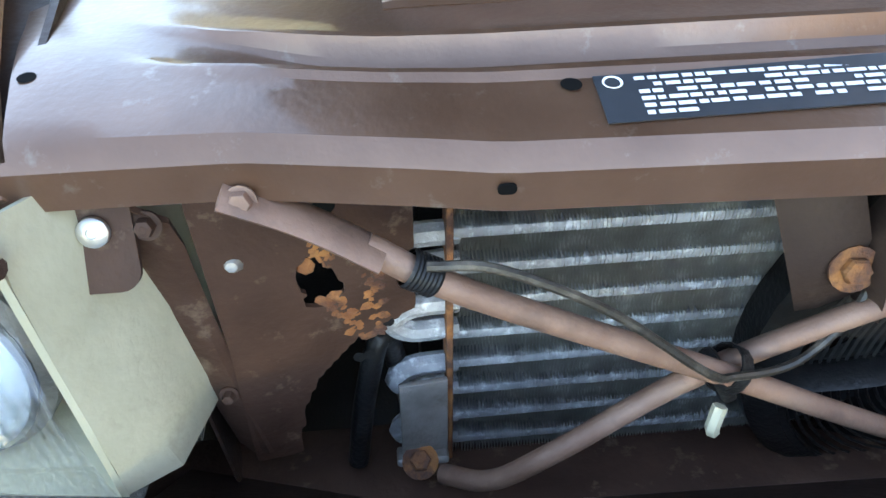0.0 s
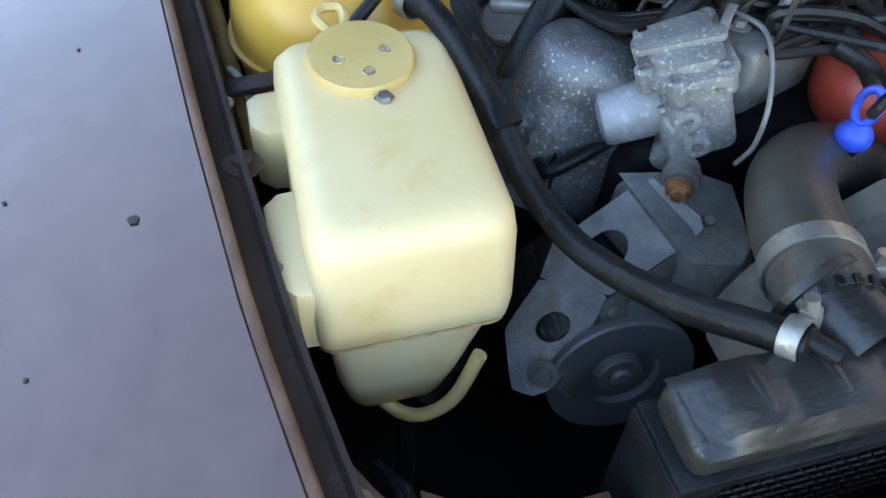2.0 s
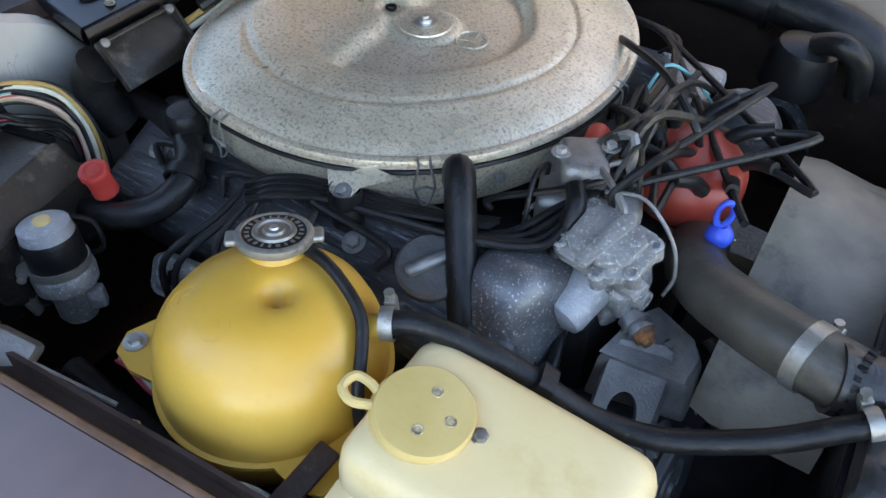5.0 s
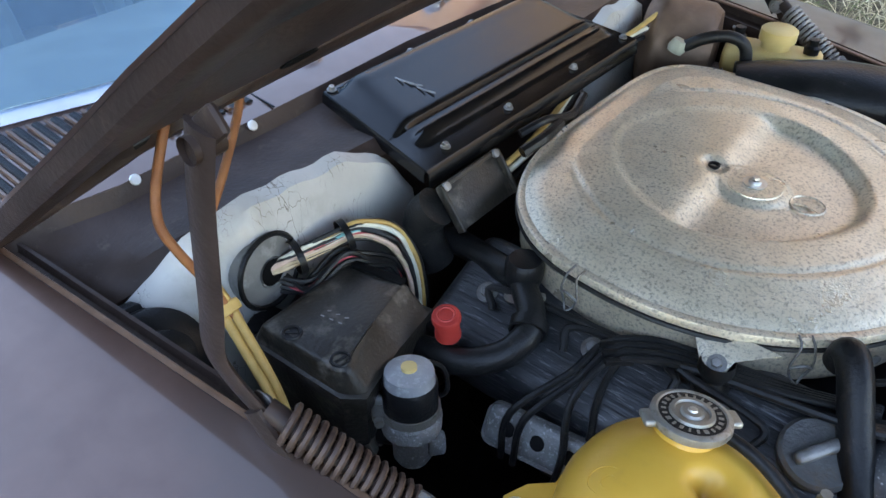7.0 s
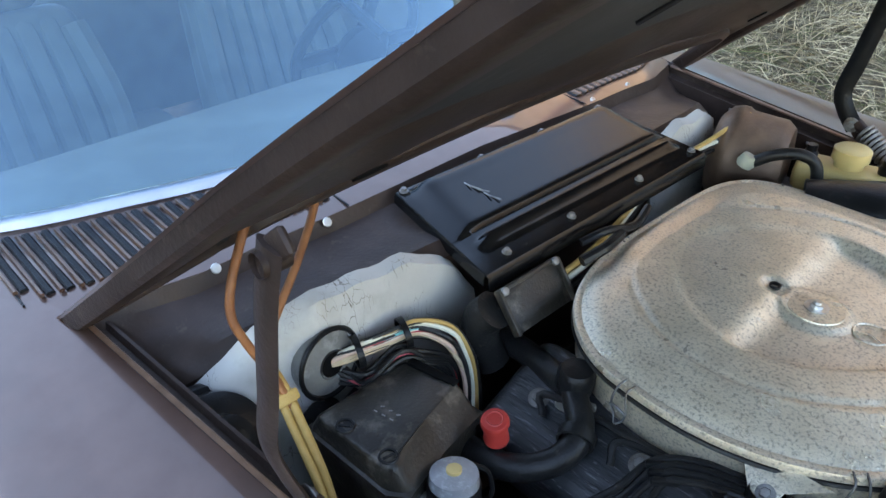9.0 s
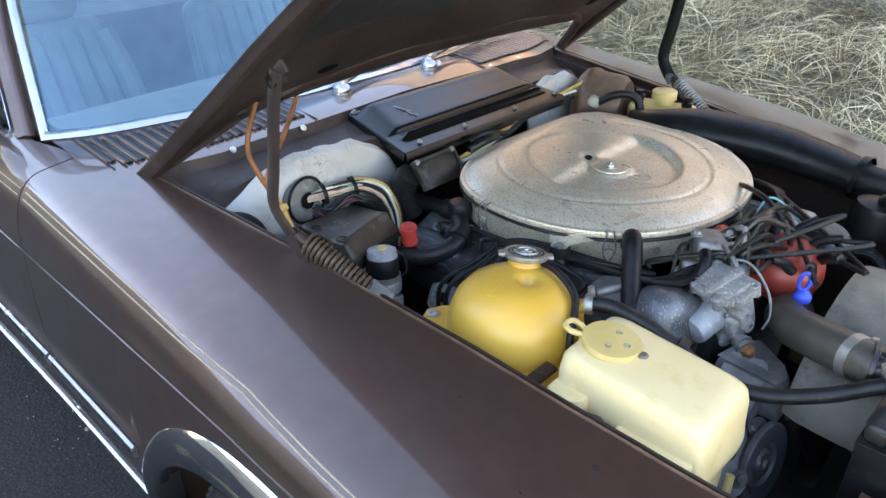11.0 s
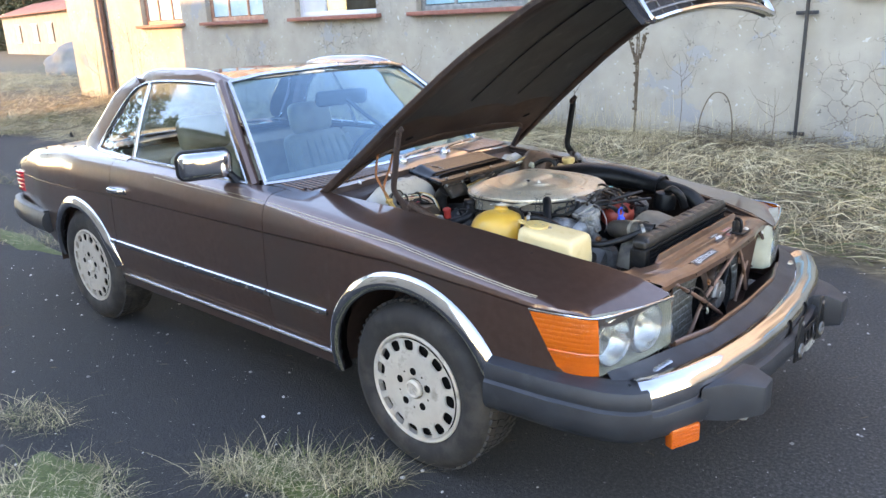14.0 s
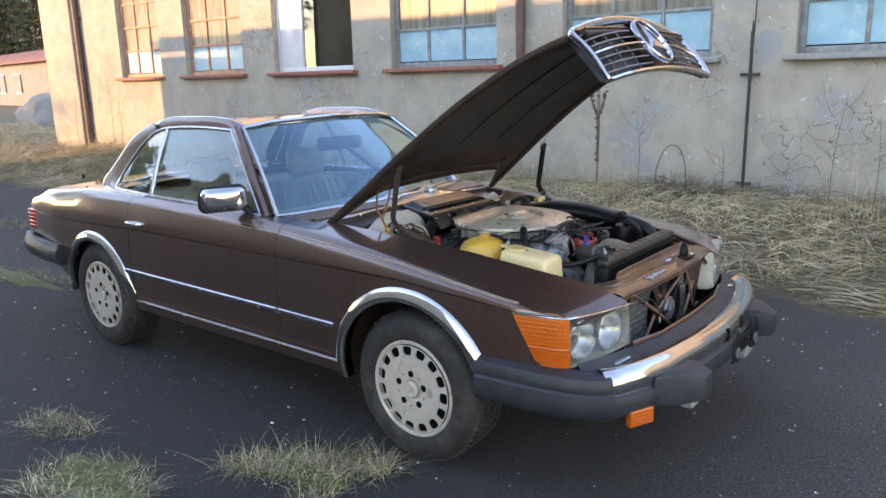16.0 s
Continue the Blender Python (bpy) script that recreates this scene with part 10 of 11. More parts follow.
PIPE = surf("brown_downpipe", (0.10, 0.06, 0.05), (0.15, 0.095, 0.08), 10, (0.5, 0.65), 0.2, 0.2, 60)
POLE = surf("dark_iron_bar", (0.035, 0.035, 0.037), (0.06, 0.058, 0.055), 14, (0.5, 0.65), 0.5, 0.3, 90, c=(0.12, 0.07, 0.05), cscale=8, camount=0.33)

bm = BM()
xs = sorted({-16.4, 14.0, *(w for p in WINS for w in p)})
xs = sorted(set(xs) | set(np.round(np.arange(-16, 14, 1.0), 3)))
zs = [-0.3, 0.4, 1.0, SILL_Z, HEAD_Z, WALL_H]


def is_hole(x0, x1, z0):
    return abs(z0 - SILL_Z) < 1e-6 and any(a - 1e-6 <= x0 and x1 <= b + 1e-6 for a, b in WINS)


for x0, x1 in zip(xs, xs[1:]):
    for z0, z1 in zip(zs, zs[1:]):
        if is_hole(x0, x1, z0):
            continue
        for y in (WALL_Y, WALL_Y + WALL_T):
            bm.faces.new([bm.verts.new(V(*p)) for p in ((x0, y, z0), (x1, y, z0), (x1, y, z1), (x0, y, z1))])
for a, b in WINS:
    for p in (((a, SILL_Z), (a, HEAD_Z)), ((b, SILL_Z), (b, HEAD_Z)), ((a, SILL_Z), (b, SILL_Z)), ((a, HEAD_Z), (b, HEAD_Z))):
        (xa, za), (xb, zb) = p
        bm.faces.new([bm.verts.new(V(*q)) for q in ((xa, WALL_Y, za), (xb, WALL_Y, zb), (xb, WALL_Y + WALL_T, zb), (xa, WALL_Y + WALL_T, za))])
for x in (-16.4, 14.0):
    bm.faces.new([bm.verts.new(V(x, y, z)) for y, z in ((WALL_Y, -0.3), (WALL_Y + WALL_T, -0.3), (WALL_Y + WALL_T, WALL_H), (WALL_Y, WALL_H))])
bm.faces.new([bm.verts.new(V(x, y, WALL_H)) for x, y in ((-16.4, WALL_Y), (14, WALL_Y), (14, WALL_Y + WALL_T), (-16.4, WALL_Y + WALL_T))])
bmesh.ops.remove_doubles(bm, verts=bm.verts, dist=0.001)
wall = part("wall_north", bm, RENDER, None, "", 30)
tagged(wall, "long cracked cream rendered factory wall with tall windows", "wall", kind="structure")
bm = BM()
rbox(bm, (1.35, 0.16, WALL_H + 0.3), pose(-15.72, WALL_Y - 0.08, WALL_H / 2 - 0.15), 0.01)
part("pilaster", bm, RENDER, wall, "cream corner pilaster")
# dim room behind the openings, with floor and ceiling
bm = BM()
rbox(bm, (30.2, 0.1, WALL_H + 0.3), pose(-1.2, WALL_Y + 3.4, WALL_H / 2 - 0.15), 0)
back = part("wall_inside", bm, DARKROOM, None)
tagged(back, "plain dim inner wall of the workshop", "wall", kind="structure")
bm = BM()
rbox(bm, (30.2, 3.5, 0.1), pose(-1.2, WALL_Y + 1.75, WALL_H), 0)
tagged(part("ceiling", bm, DARKROOM, None), "workshop ceiling", "ceiling", kind="structure")

for i, (a, b) in enumerate(WINS):
    red = i in (0, 1)
    white = i == 2
    fm = FRAMERED if red else FRAMEWHITE if white else FRAMEGREY
    win = thing("window_%d" % (i + 1), "tall factory window with peeling frame and turquoise painted lower panes" if not white else "white plastic window with bare glass", "window")
    win["kind"] = "structure"
    y = WALL_Y + 0.13
    bm = BM()
    rbox(bm, (b - a + 0.20, 0.24, 0.055), pose((a + b) / 2, WALL_Y + 0.005, SILL_Z - 0.03, 3, 0, 0), 0.008)
    part("window_sill", bm, SILLRED if i < 4 else SILLGREY, win, "flaking red sill" if i < 4 else "grey cement sill")
    bm = BM()
    for x in (a + 0.035, b - 0.035):
        rbox(bm, (0.07, 0.06, HEAD_Z - SILL_Z), pose(x, y, (HEAD_Z + SILL_Z) / 2), 0.006)
    for z in (SILL_Z + 0.035, HEAD_Z - 0.035):
        rbox(bm, (b - a - 0.14, 0.06, 0.07), pose((a + b) / 2, y, z), 0.006)
    fr = part("window_frame", bm, fm, win)
    if white:
        # a broad white board beside a bare pane
        bm = BM()
        rbox(bm, (0.50, 0.04, HEAD_Z - SILL_Z - 0.14), pose(a + 0.32, y, (HEAD_Z + SILL_Z) / 2), 0.008)
        rbox(bm, (0.06, 0.06, HEAD_Z - SILL_Z - 0.14), pose(a + 0.60, y, (HEAD_Z + SILL_Z) / 2), 0.008)
        part("white_board", bm, FRAMEWHITE, win, "blank white board")
        bm = BM()
        rbox(bm, (b - a - 0.70, 0.008, HEAD_Z - SILL_Z - 0.14), pose((a + 0.63 + b - 0.07) / 2, y, (HEAD_Z + SILL_Z) / 2), 0)
        part("pane", bm, PANEGLASS, win).visible_shadow = False
        continue
    cols, rws = 3, [SILL_Z + 0.07, SILL_Z + 0.53, SILL_Z + 0.99, SILL_Z + 1.45, HEAD_Z - 0.07]
    for c in range(1, cols):
        bm = BM()
        rbox(bm, (0.045, 0.05, HEAD_Z - SILL_Z - 0.14), pose(a + (b - a) * c / cols, y, (HEAD_Z + SILL_Z) / 2), 0.005)
        part("glazing_bar", bm, fm, win)
    for z in rws[1:-1]:
        bm = BM()
        rbox(bm, (b - a - 0.14, 0.046, 0.04), pose((a + b) / 2, y + 0.001, z), 0.005)
        part("glazing_bar", bm, fm, win)
    for c in range(cols):
        for r in range(4):
            x0, x1 = a + (b - a) * c / cols + 0.02, a + (b - a) * (c + 1) / cols - 0.02
            bm = BM()
            rbox(bm, (x1 - x0, 0.008, rws[r + 1] - rws[r] - 0.03), pose((x0 + x1) / 2, y + 0.004, (rws[r] + rws[r + 1]) / 2), 0)
            part("pane", bm, BLUEPANE if r == 0 else DIMPANE, win)

# rain pipes and iron bar
for x in (-14.93, -3.50):
    pipe = thing("downpipe", "brown metal rainwater downpipe on the wall", "downpipe", "downpipes")
    bm = BM()
    tube(bm, [V(x, WALL_Y - 0.08, 0.05 if x < -10 else 1.3), V(x, WALL_Y - 0.08, WALL_H)], 0.06, 12, 1, smooth=False)
    part("pipe", bm, PIPE, pipe)
    for z in (1.2, 3.0):
        bm = BM()
        rbox(bm, (0.15, 0.12, 0.03), pose(x, WALL_Y - 0.05, z), 0.005)
        part("bracket", bm, PIPE, pipe)
bar = thing("iron_bar", "dark iron conduit bar leaning on the wall", "bar")
bm = BM()
tube(bm, [V(-0.62, WALL_Y - 0.07, 0.22), V(-0.615, WALL_Y - 0.07, 1.95)], 0.026, 8, 1, smooth=False, flat=(1.0, 0.7))
part("rail", bm, POLE, bar)
bm = BM()
tube(bm, [V(-0.615, WALL_Y - 0.06, 1.9), V(-0.625, WALL_Y - 0.05, 2.05), V(-0.60, WALL_Y - 0.05, 2.15), V(-0.62, WALL_Y - 0.05, 5.0)], 0.007, 6, 3)
part("cable", bm, POLE, bar)
for z, wd in ((0.33, 0.16), (1.50, 0.20)):
    bm = BM()
    rbox(bm, (wd, 0.04, 0.035), pose(-0.618, WALL_Y - 0.06, z), 0.005)
    part("clamp", bm, POLE, bar)

# ---- buildings that close the yard ----
south = thing("workshop_building", "plain workshop with corrugated eaves across the yard", "building")
SY, SX0, SX1, SH = -7.4, -22.35, -0.55, 5.88
bm = BM()
rbox(bm, (SX1 - SX0 - 0.6, 7.0, SH - 0.25), pose((SX0 + SX1) / 2, SY - 3.9, (SH - 0.25) / 2), 0)
part("wall", bm, RENDER, south, "rendered workshop wall")
bm = BM()
rows = []
nx = int((SX1 - SX0) / 0.04)
for i in range(nx + 1):
    x = SX0 + (SX1 - SX0) * i / nx
    w = 0.05 * math.sin(2 * math.pi * x / 0.20)
    rows.append([V(x, SY + 0.0, SH + w - 0.03), V(x, SY - 4.0, SH + 0.75 + w)])
sheet(bm, rows)
ROOFING = surf("grey_corrugated_roofing", (0.16, 0.15, 0.14), (0.24, 0.225, 0.21), 3, (0.7, 0.85), 0.0, 0.4, 40)
part("roof", bm, ROOFING, south, "corrugated roof sheet", 60, 0.012, 0)
bm = BM()
rbox(bm, (SX1 - SX0 - 0.2, 0.16, 0.14), pose((SX0 + SX1) / 2, SY - 0.12, SH - 0.16), 0.01)
part("gutter", bm, PIPE, south)
for x in np.arange(-20, -4, 4.0):
    bm = BM()
    rbox(bm, (1.7, 0.05, 1.6), pose(float(x), SY - 0.40, 2.6), 0.01)
    part("window", bm, DIMPANE, south)

far = thing("outbuilding", "low white outbuilding with rusty red roof", "building")
bm = BM()
rbox(bm, (24.0, 6.0, 3.3), pose(-61.0, 26.0, 1.65, 0, 0, -8), 0.02)
WHITEWASH = surf("grey_whitewash", (0.17, 0.165, 0.15), (0.22, 0.215, 0.20), 2.0, (0.8, 0.9), 0.0, 0.4, 20)
part("wall", bm, WHITEWASH, far)
TILERED = surf("rusty_red_roof", (0.24, 0.10, 0.075), (0.33, 0.16, 0.12), 4, (0.7, 0.85), 0.0, 0.6, 12)
rm_ = pose(-61.0, 26.0, 3.3, 0, 0, -8)
bm = BM()
rows = []
for i in range(181):
    x = -12.3 + 24.6 * i / 180
    w = 0.04 * math.sin(2 * math.pi * x / 0.35)
    rows.append([rm_ @ V(x, -3.5, 0.0 + w), rm_ @ V(x, 0.0, 1.15 + w), rm_ @ V(x, 3.5, 0.0 + w)])
sheet(bm, rows)
part("roof", bm, TILERED, far, "rusty red ribbed roof", 60, 0.05, 0)
for x in (-6.5, -1.2, 3.0):
    bm = BM()
    rbox(bm, (1.3, 0.08, 1.3), rm_ @ pose(x, -3.03, -1.45), 0.01)
    fw = part("window", bm, DARKROOM, far)
    for k in range(9):
        bm = BM()
        tube(bm, [rm_ @ V(x - 0.6 + 0.15 * k, -3.10, -2.1), rm_ @ V(x - 0.6 + 0.15 * k, -3.10, -0.8)], 0.016, 6, 1, smooth=False)
        part("window_bar", bm, FRAMEWHITE, fw)
    bm = BM()
    rbox(bm, (1.5, 0.06, 0.08), rm_ @ pose(x, -3.10, -2.15), 0.01)
    rbox(bm, (1.5, 0.06, 0.08), rm_ @ pose(x, -3.10, -0.75), 0.01)
    part("window_frame", bm, FRAMEWHITE, fw)
bm = BM()
bmesh.ops.create_icosphere(bm, subdivisions=4, radius=1.0)
for v in bm.verts:
    n_ = noise.noise(v.co * 1.6) * 0.25 + noise.noise(v.co * 5.0) * 0.07
    v.co = V(v.co.x * 1.35, v.co.y * 1.0, max(-0.2, v.co.z * 0.95 - 0.0)) * (1 + n_) + V(-26.6, 10.1, 0.35)
heap = part("rubble_mound", bm, WHITEWASH, None, "", 60)
tagged(heap, "pale grey heap of rubble beside the building", "rubble")

# ---- trees behind ----
BARK = surf("pine_bark", (0.08, 0.055, 0.04), (0.15, 0.105, 0.075), 6, (0.85, 0.95), 0.0, 0.8, 20)
NEEDLE = surf("pine_needles", (0.022, 0.034, 0.016), (0.050, 0.065, 0.030), 3, (0.6, 0.75), 0.0, 0.0, None, island=0.35)


def pine(seed, h):
    rnd = random.Random(seed)
    tree = thing("pine_tree", "tall dark pine with bare lower trunk", "tree", "pines behind the yard")
    bm = BM()
    lean = rnd.uniform(-0.3, 0.3)
    tube(bm, [V(0, 0, -0.2), V(lean * 0.3, 0, h * 0.4), V(lean, 0.1, h)], [0.22, 0.15, 0.04], 8, 5)
    for k in range(14):
        z = h * rnd.uniform(0.30, 0.95)
        a = rnd.uniform(0, 6.28)
        ln = (1 - z / h) * 3.2 + 0.6
        tube(bm, [V(lean * z / h, 0, z), V(lean * z / h + ln * math.cos(a), ln * math.sin(a), z + 0.3)], [0.05, 0.015], 5, 1, smooth=False)
    part("trunk", bm, BARK, tree)
    verts, faces = [], []
    for k in range(900):
        z = h * (0.30 + 0.70 * rnd.random() ** 0.8)
        a = rnd.uniform(0, 6.28)
        r = ((1 - z / h) * 3.0 + 0.35) * rnd.random() ** 0.5
        c = V(lean * z / h + r * math.cos(a), r * math.sin(a), z + 0.3 * math.sin(3 * a + z))
        for q in range(3):
            d = V(rnd.uniform(-1, 1), rnd.uniform(-1, 1), rnd.uniform(-0.5, 0.7)) * 0.36
            e = V(rnd.uniform(-1, 1), rnd.uniform(-1, 1), rnd.uniform(-1, 1)) * 0.11
            b = len(verts)
            verts += [tuple(c), tuple(c + d + e), tuple(c + d - e)]
            faces.append((b, b + 1, b + 2))
    me = bpy.data.meshes.new("crown")
    me.from_pydata(verts, [], faces)
    me.materials.append(NEEDLE)
    cr = new("crown", me)
    cr.parent = tree
    return tree


rnd = random.Random(11)
models = [pine(i, h) for i, h in enumerate((13.0, 15.5, 11.5))]
for k in range(34):
    m = Matrix.Translation((-104 + 1.35 * k + rnd.uniform(-1, 1), 33 + rnd.uniform(-2, 9), 0)) @ Matrix.Rotation(rnd.uniform(0, 6.28), 4, "Z")
    if k < 3:
        models[k].matrix_basis = m
    else:
        copy_thing(models[k % 3], m)
# undergrowth at the foot of the wood
for k in range(22):
    copy_thing(models[k % 3], Matrix.Translation((-112 + 2.3 * k + rnd.uniform(-1, 1), 33 + rnd.uniform(-1, 4), -3.2)) @ Matrix.Rotation(rnd.uniform(0, 6.28), 4, "Z") @ Matrix.Diagonal((1.3, 1.3, 0.62, 1)))
# unseen pines added to close the south-west and cut sky glare in reflections
for k in range(16):
    a = radians(182 + 3.6 * k)
    r = 44 + rnd.uniform(-2, 5)
    copy_thing(models[k % 3], Matrix.Translation((-8 + r * math.cos(a), r * math.sin(a), 0)) @ Matrix.Rotation(rnd.uniform(0, 6.28), 4, "Z") @ Matrix.Diagonal((1.3, 1.3, 1.45, 1) if k < 11 else (0.9, 0.9, 0.48, 1)))

# unseen trees added across the yard's open side to darken low-sky reflections
for k in range(15):
    a = radians(272 + 5.6 * k)
    r = 36 + rnd.uniform(-3, 6)
    copy_thing(models[k % 3], Matrix.Translation((r * math.cos(a), r * math.sin(a), 0)) @ Matrix.Rotation(rnd.uniform(0, 6.28), 4, "Z") @ Matrix.Diagonal((1.2, 1.2, rnd.uniform(0.28, 0.50), 1)))

# ---- verge: dry grass, weeds, stones ----
STRAW = surf("dry_grass", (0.28, 0.215, 0.115), (0.54, 0.44, 0.265), 3.0, (0.6, 0.75), 0.0, 0.0, None, island=0.65)
GREEN = surf("green_grass", (0.070, 0.085, 0.020), (0.13, 0.14, 0.040), 3.0, (0.55, 0.7), 0.0, 0.0, None, island=0.40)
MOSS = surf("moss", (0.055, 0.075, 0.018), (0.10, 0.12, 0.03), 40, (0.8, 0.9), 0.0, 0.9, 160)
STALK = surf("dead_weed", (0.085, 0.060, 0.038), (0.16, 0.115, 0.07), 20, (0.75, 0.9), 0.0, 0.4, 120)


def blades(name, spots, material, label, seed):
    """Many thin bent blades in one mesh; spots gives (x, y, height, spread) for each."""
    rnd = random.Random(seed)
    verts, faces = [], []
    for x, y, h, bend in spots:
        a = rnd.uniform(0, 6.283)
        d = V(math.cos(a), math.sin(a), 0)
        sd = V(-d.y, d.x, 0) * rnd.uniform(0.0008, 0.0020)
        z = ground_z(x, y) - 0.01
        p = V(x, y, z)
        hb, bb = h * rnd.uniform(0.6, 1.25), bend * rnd.uniform(0.4, 1.5)
        b = len(verts)
        ctrl = [p, p + d * bb * 0.18 + V(0, 0, hb * 0.45), p + d * bb * 0.55 + V(0, 0, hb * 0.80), p + d * bb + V(0, 0, hb * rnd.uniform(0.55, 1.0))]
        for k, c in enumerate(ctrl[:3]):
            w = 1 - 0.25 * k
            verts += [tuple(c - sd * w), tuple(c + sd * w)]
        verts.append(tuple(ctrl[3]))
        faces += [(b, b + 1, b + 3, b + 2), (b + 2, b + 3, b + 5, b + 4), (b + 4, b + 5, b + 6)]
    me = bpy.data.meshes.new(name)
    me.from_pydata(verts, [], faces)
    me.materials.append(material)
    ob = new(name, me)
    return tagged(ob, label, "grass", kind="stuff")


def thatch(name, n, area, material, label, seed, top, gate=None):
    """Matted dead blades: long arcs that lie over one another at any angle."""
    rnd = random.Random(seed)
    verts, faces = [], []
    x0, x1, y0, y1 = area
    made = 0
    while made < n:
        x, y = rnd.uniform(x0, x1), rnd.uniform(y0, y1)
        edge = 2.20 + 0.30 * math.sin(x * 1.1) + 0.22 * math.sin(x * 2.7 + 1)
        if y < edge or (gate and not gate(x, y, rnd)):
            continue
        made += 1
        lump = noise.noise((x * 1.3, y * 1.3, 5.0))
        rise = top * (0.35 + 0.65 * min(1.0, (y - edge) / 0.8)) * (0.55 + 0.9 * max(-0.4, lump)) * rnd.uniform(0.3, 1.3)
        a = rnd.uniform(0, 6.283)
        swirl = 2.2 * noise.noise((x * 0.8, y * 0.8, 21.0))
        a = a * 0.55 + swirl
        d = V(math.cos(a), math.sin(a), 0)
        ln = rnd.uniform(0.14, 0.46)
        z = ground_z(x, y)
        sd = V(-d.y, d.x, 0) * rnd.uniform(0.0009, 0.0024) + V(0, 0, rnd.uniform(-0.002, 0.002))
        bow = V(-d.y, d.x, 0) * rnd.uniform(-0.10, 0.10)
        lift = rnd.uniform(-0.01, 0.03)
        b = len(verts)
        p = V(x, y, z + lift)
        ctrl = [p, p + d * ln * 0.30 + bow * 0.4 + V(0, 0, rise * 0.75), p + d * ln * 0.62 + bow + V(0, 0, rise), p + d * ln + bow * 1.5 + V(0, 0, rise * rnd.uniform(0.1, 1.1))]
        for k, c in enumerate(ctrl[:3]):
            verts += [tuple(c - sd), tuple(c + sd)]
        verts.append(tuple(ctrl[3]))
        faces += [(b, b + 1, b + 3, b + 2), (b + 2, b + 3, b + 5, b + 4), (b + 4, b + 5, b + 6)]
    me = bpy.data.meshes.new(name)
    me.from_pydata(verts, [], faces)
    me.materials.append(material)
    return tagged(new(name, me), label, "grass", kind="stuff")


def patchy(x, y, rnd):
    return noise.noise((x * 0.55, y * 0.7, 15.0)) > rnd.uniform(-0.1, 0.35)


def twiggy(x, y, rnd):
    return noise.noise((x * 0.5, y * 0.6, 33.0)) + (0.25 if x > 1.2 else -0.1) > rnd.uniform(0.0, 0.35)


thatch("dry_grass", 40000, (-14.5, 9.0, 1.9, 5.5), STRAW, "matted straw-coloured dead grass on the verge", 1, 0.15)
thatch("green_grass", 7500, (-14.0, 8.0, 2.0, 5.3), GREEN, "green grass between the dead blades", 2, 0.11, patchy)
thatch("dead_twigs", 11000, (-6.0, 8.0, 2.2, 5.5), STALK, "dark tangle of dead weed twigs", 3, 0.22, twiggy)
thatch("west_grass", 15000, (-30, -13.5, 2.2, 8.5), STRAW, "rough dead grass beyond the building's corner", 4, 0.22)
rnd = random.Random(101)
dry = []
while len(dry) < 4200:
    x, y = rnd.uniform(-14.5, 7.5), 5.5 - 2.4 * rnd.random() ** 2.2
    if noise.noise((x * 0.7, y * 0.7, 9.0)) < rnd.uniform(-0.3, 0.4):
        continue
    dry.append((x, y, rnd.uniform(0.22, 0.62) * (0.6 if y < 4.3 else 1.0), rnd.uniform(0.05, 0.40)))
blades("tall_dry_grass", dry, STRAW, "tall thin dead grass stalks by the wall", 1)
tuft_d, tuft_g = [], []
def tuft(cx, cy, rx, ry, ang, n, hgt, green):
    for k in range(n):
        r, a = rnd.random() ** 0.6, rnd.uniform(0, 6.283)
        u, v = rx * r * math.cos(a), ry * r * math.sin(a)
        x, y = cx + u * math.cos(ang) - v * math.sin(ang), cy + u * math.sin(ang) + v * math.cos(ang)
        (tuft_g if rnd.random() < green else tuft_d).append((x, y, hgt * rnd.uniform(0.35, 1.05), hgt * rnd.uniform(0.8, 2.4)))
    for k in range(n // 14):
        a, r = rnd.uniform(0, 6.283), 0.8 + 0.35 * rnd.random()
        u, v = rx * r * math.cos(a), ry * r * math.sin(a)
        tuft_d.append((cx + u * math.cos(ang) - v * math.sin(ang), cy + u * math.sin(ang) + v * math.cos(ang), hgt * rnd.uniform(0.2, 1.9), hgt * rnd.uniform(1.5, 3.4)))
tuft(-0.30, -1.12, 0.36, 0.11, 0.55, 1500, 0.075, 0.34)
tuft(0.03, -1.42, 0.30, 0.10, 2.3, 760, 0.06, 0.35)
tuft(-0.92, -1.72, 0.30, 0.18, 0.3, 1600, 0.055, 0.50)
tuft(-1.55, -1.55, 0.22, 0.10, 0.2, 400, 0.06, 0.3)
tuft(-4.75, -0.42, 0.85, 0.14, 0.25, 900, 0.07, 0.5)
tuft(-7.5, 0.6, 1.2, 0.2, 0.25, 700, 0.08, 0.5)
blades("dry_tufts", tuft_d, STRAW, "dry grass tufts growing through the asphalt", 3)
blades("green_tufts", tuft_g, GREEN, "green grass tufts growing through the asphalt", 4)
for cx, cy, rx, ry in ((-0.95, -1.70, 0.26, 0.14), (-0.32, -1.16, 0.24, 0.07), (-4.75, -0.42, 0.7, 0.10)):
    bm = BM()
    rows = []
    for i in range(9):
        k = i / 8
        rows.append([V(cx + rx * k * math.cos(a) * (1 + 0.25 * math.sin(3 * a)), cy + ry * k * math.sin(a) * (1 + 0.2 * math.sin(5 * a)), 0.022 * (1 - k * k) + 0.008 * noise.noise((k * 6 * math.cos(a), k * 6 * math.sin(a), cx)) * (1 - k)) for a in np.linspace(0, 2 * math.pi, 32, endpoint=False)])
    sheet(bm, rows, True)
    tagged(part("moss_cushion", bm, MOSS, None, "", 60), "low green moss cushion on the asphalt", "moss", "moss cushions")
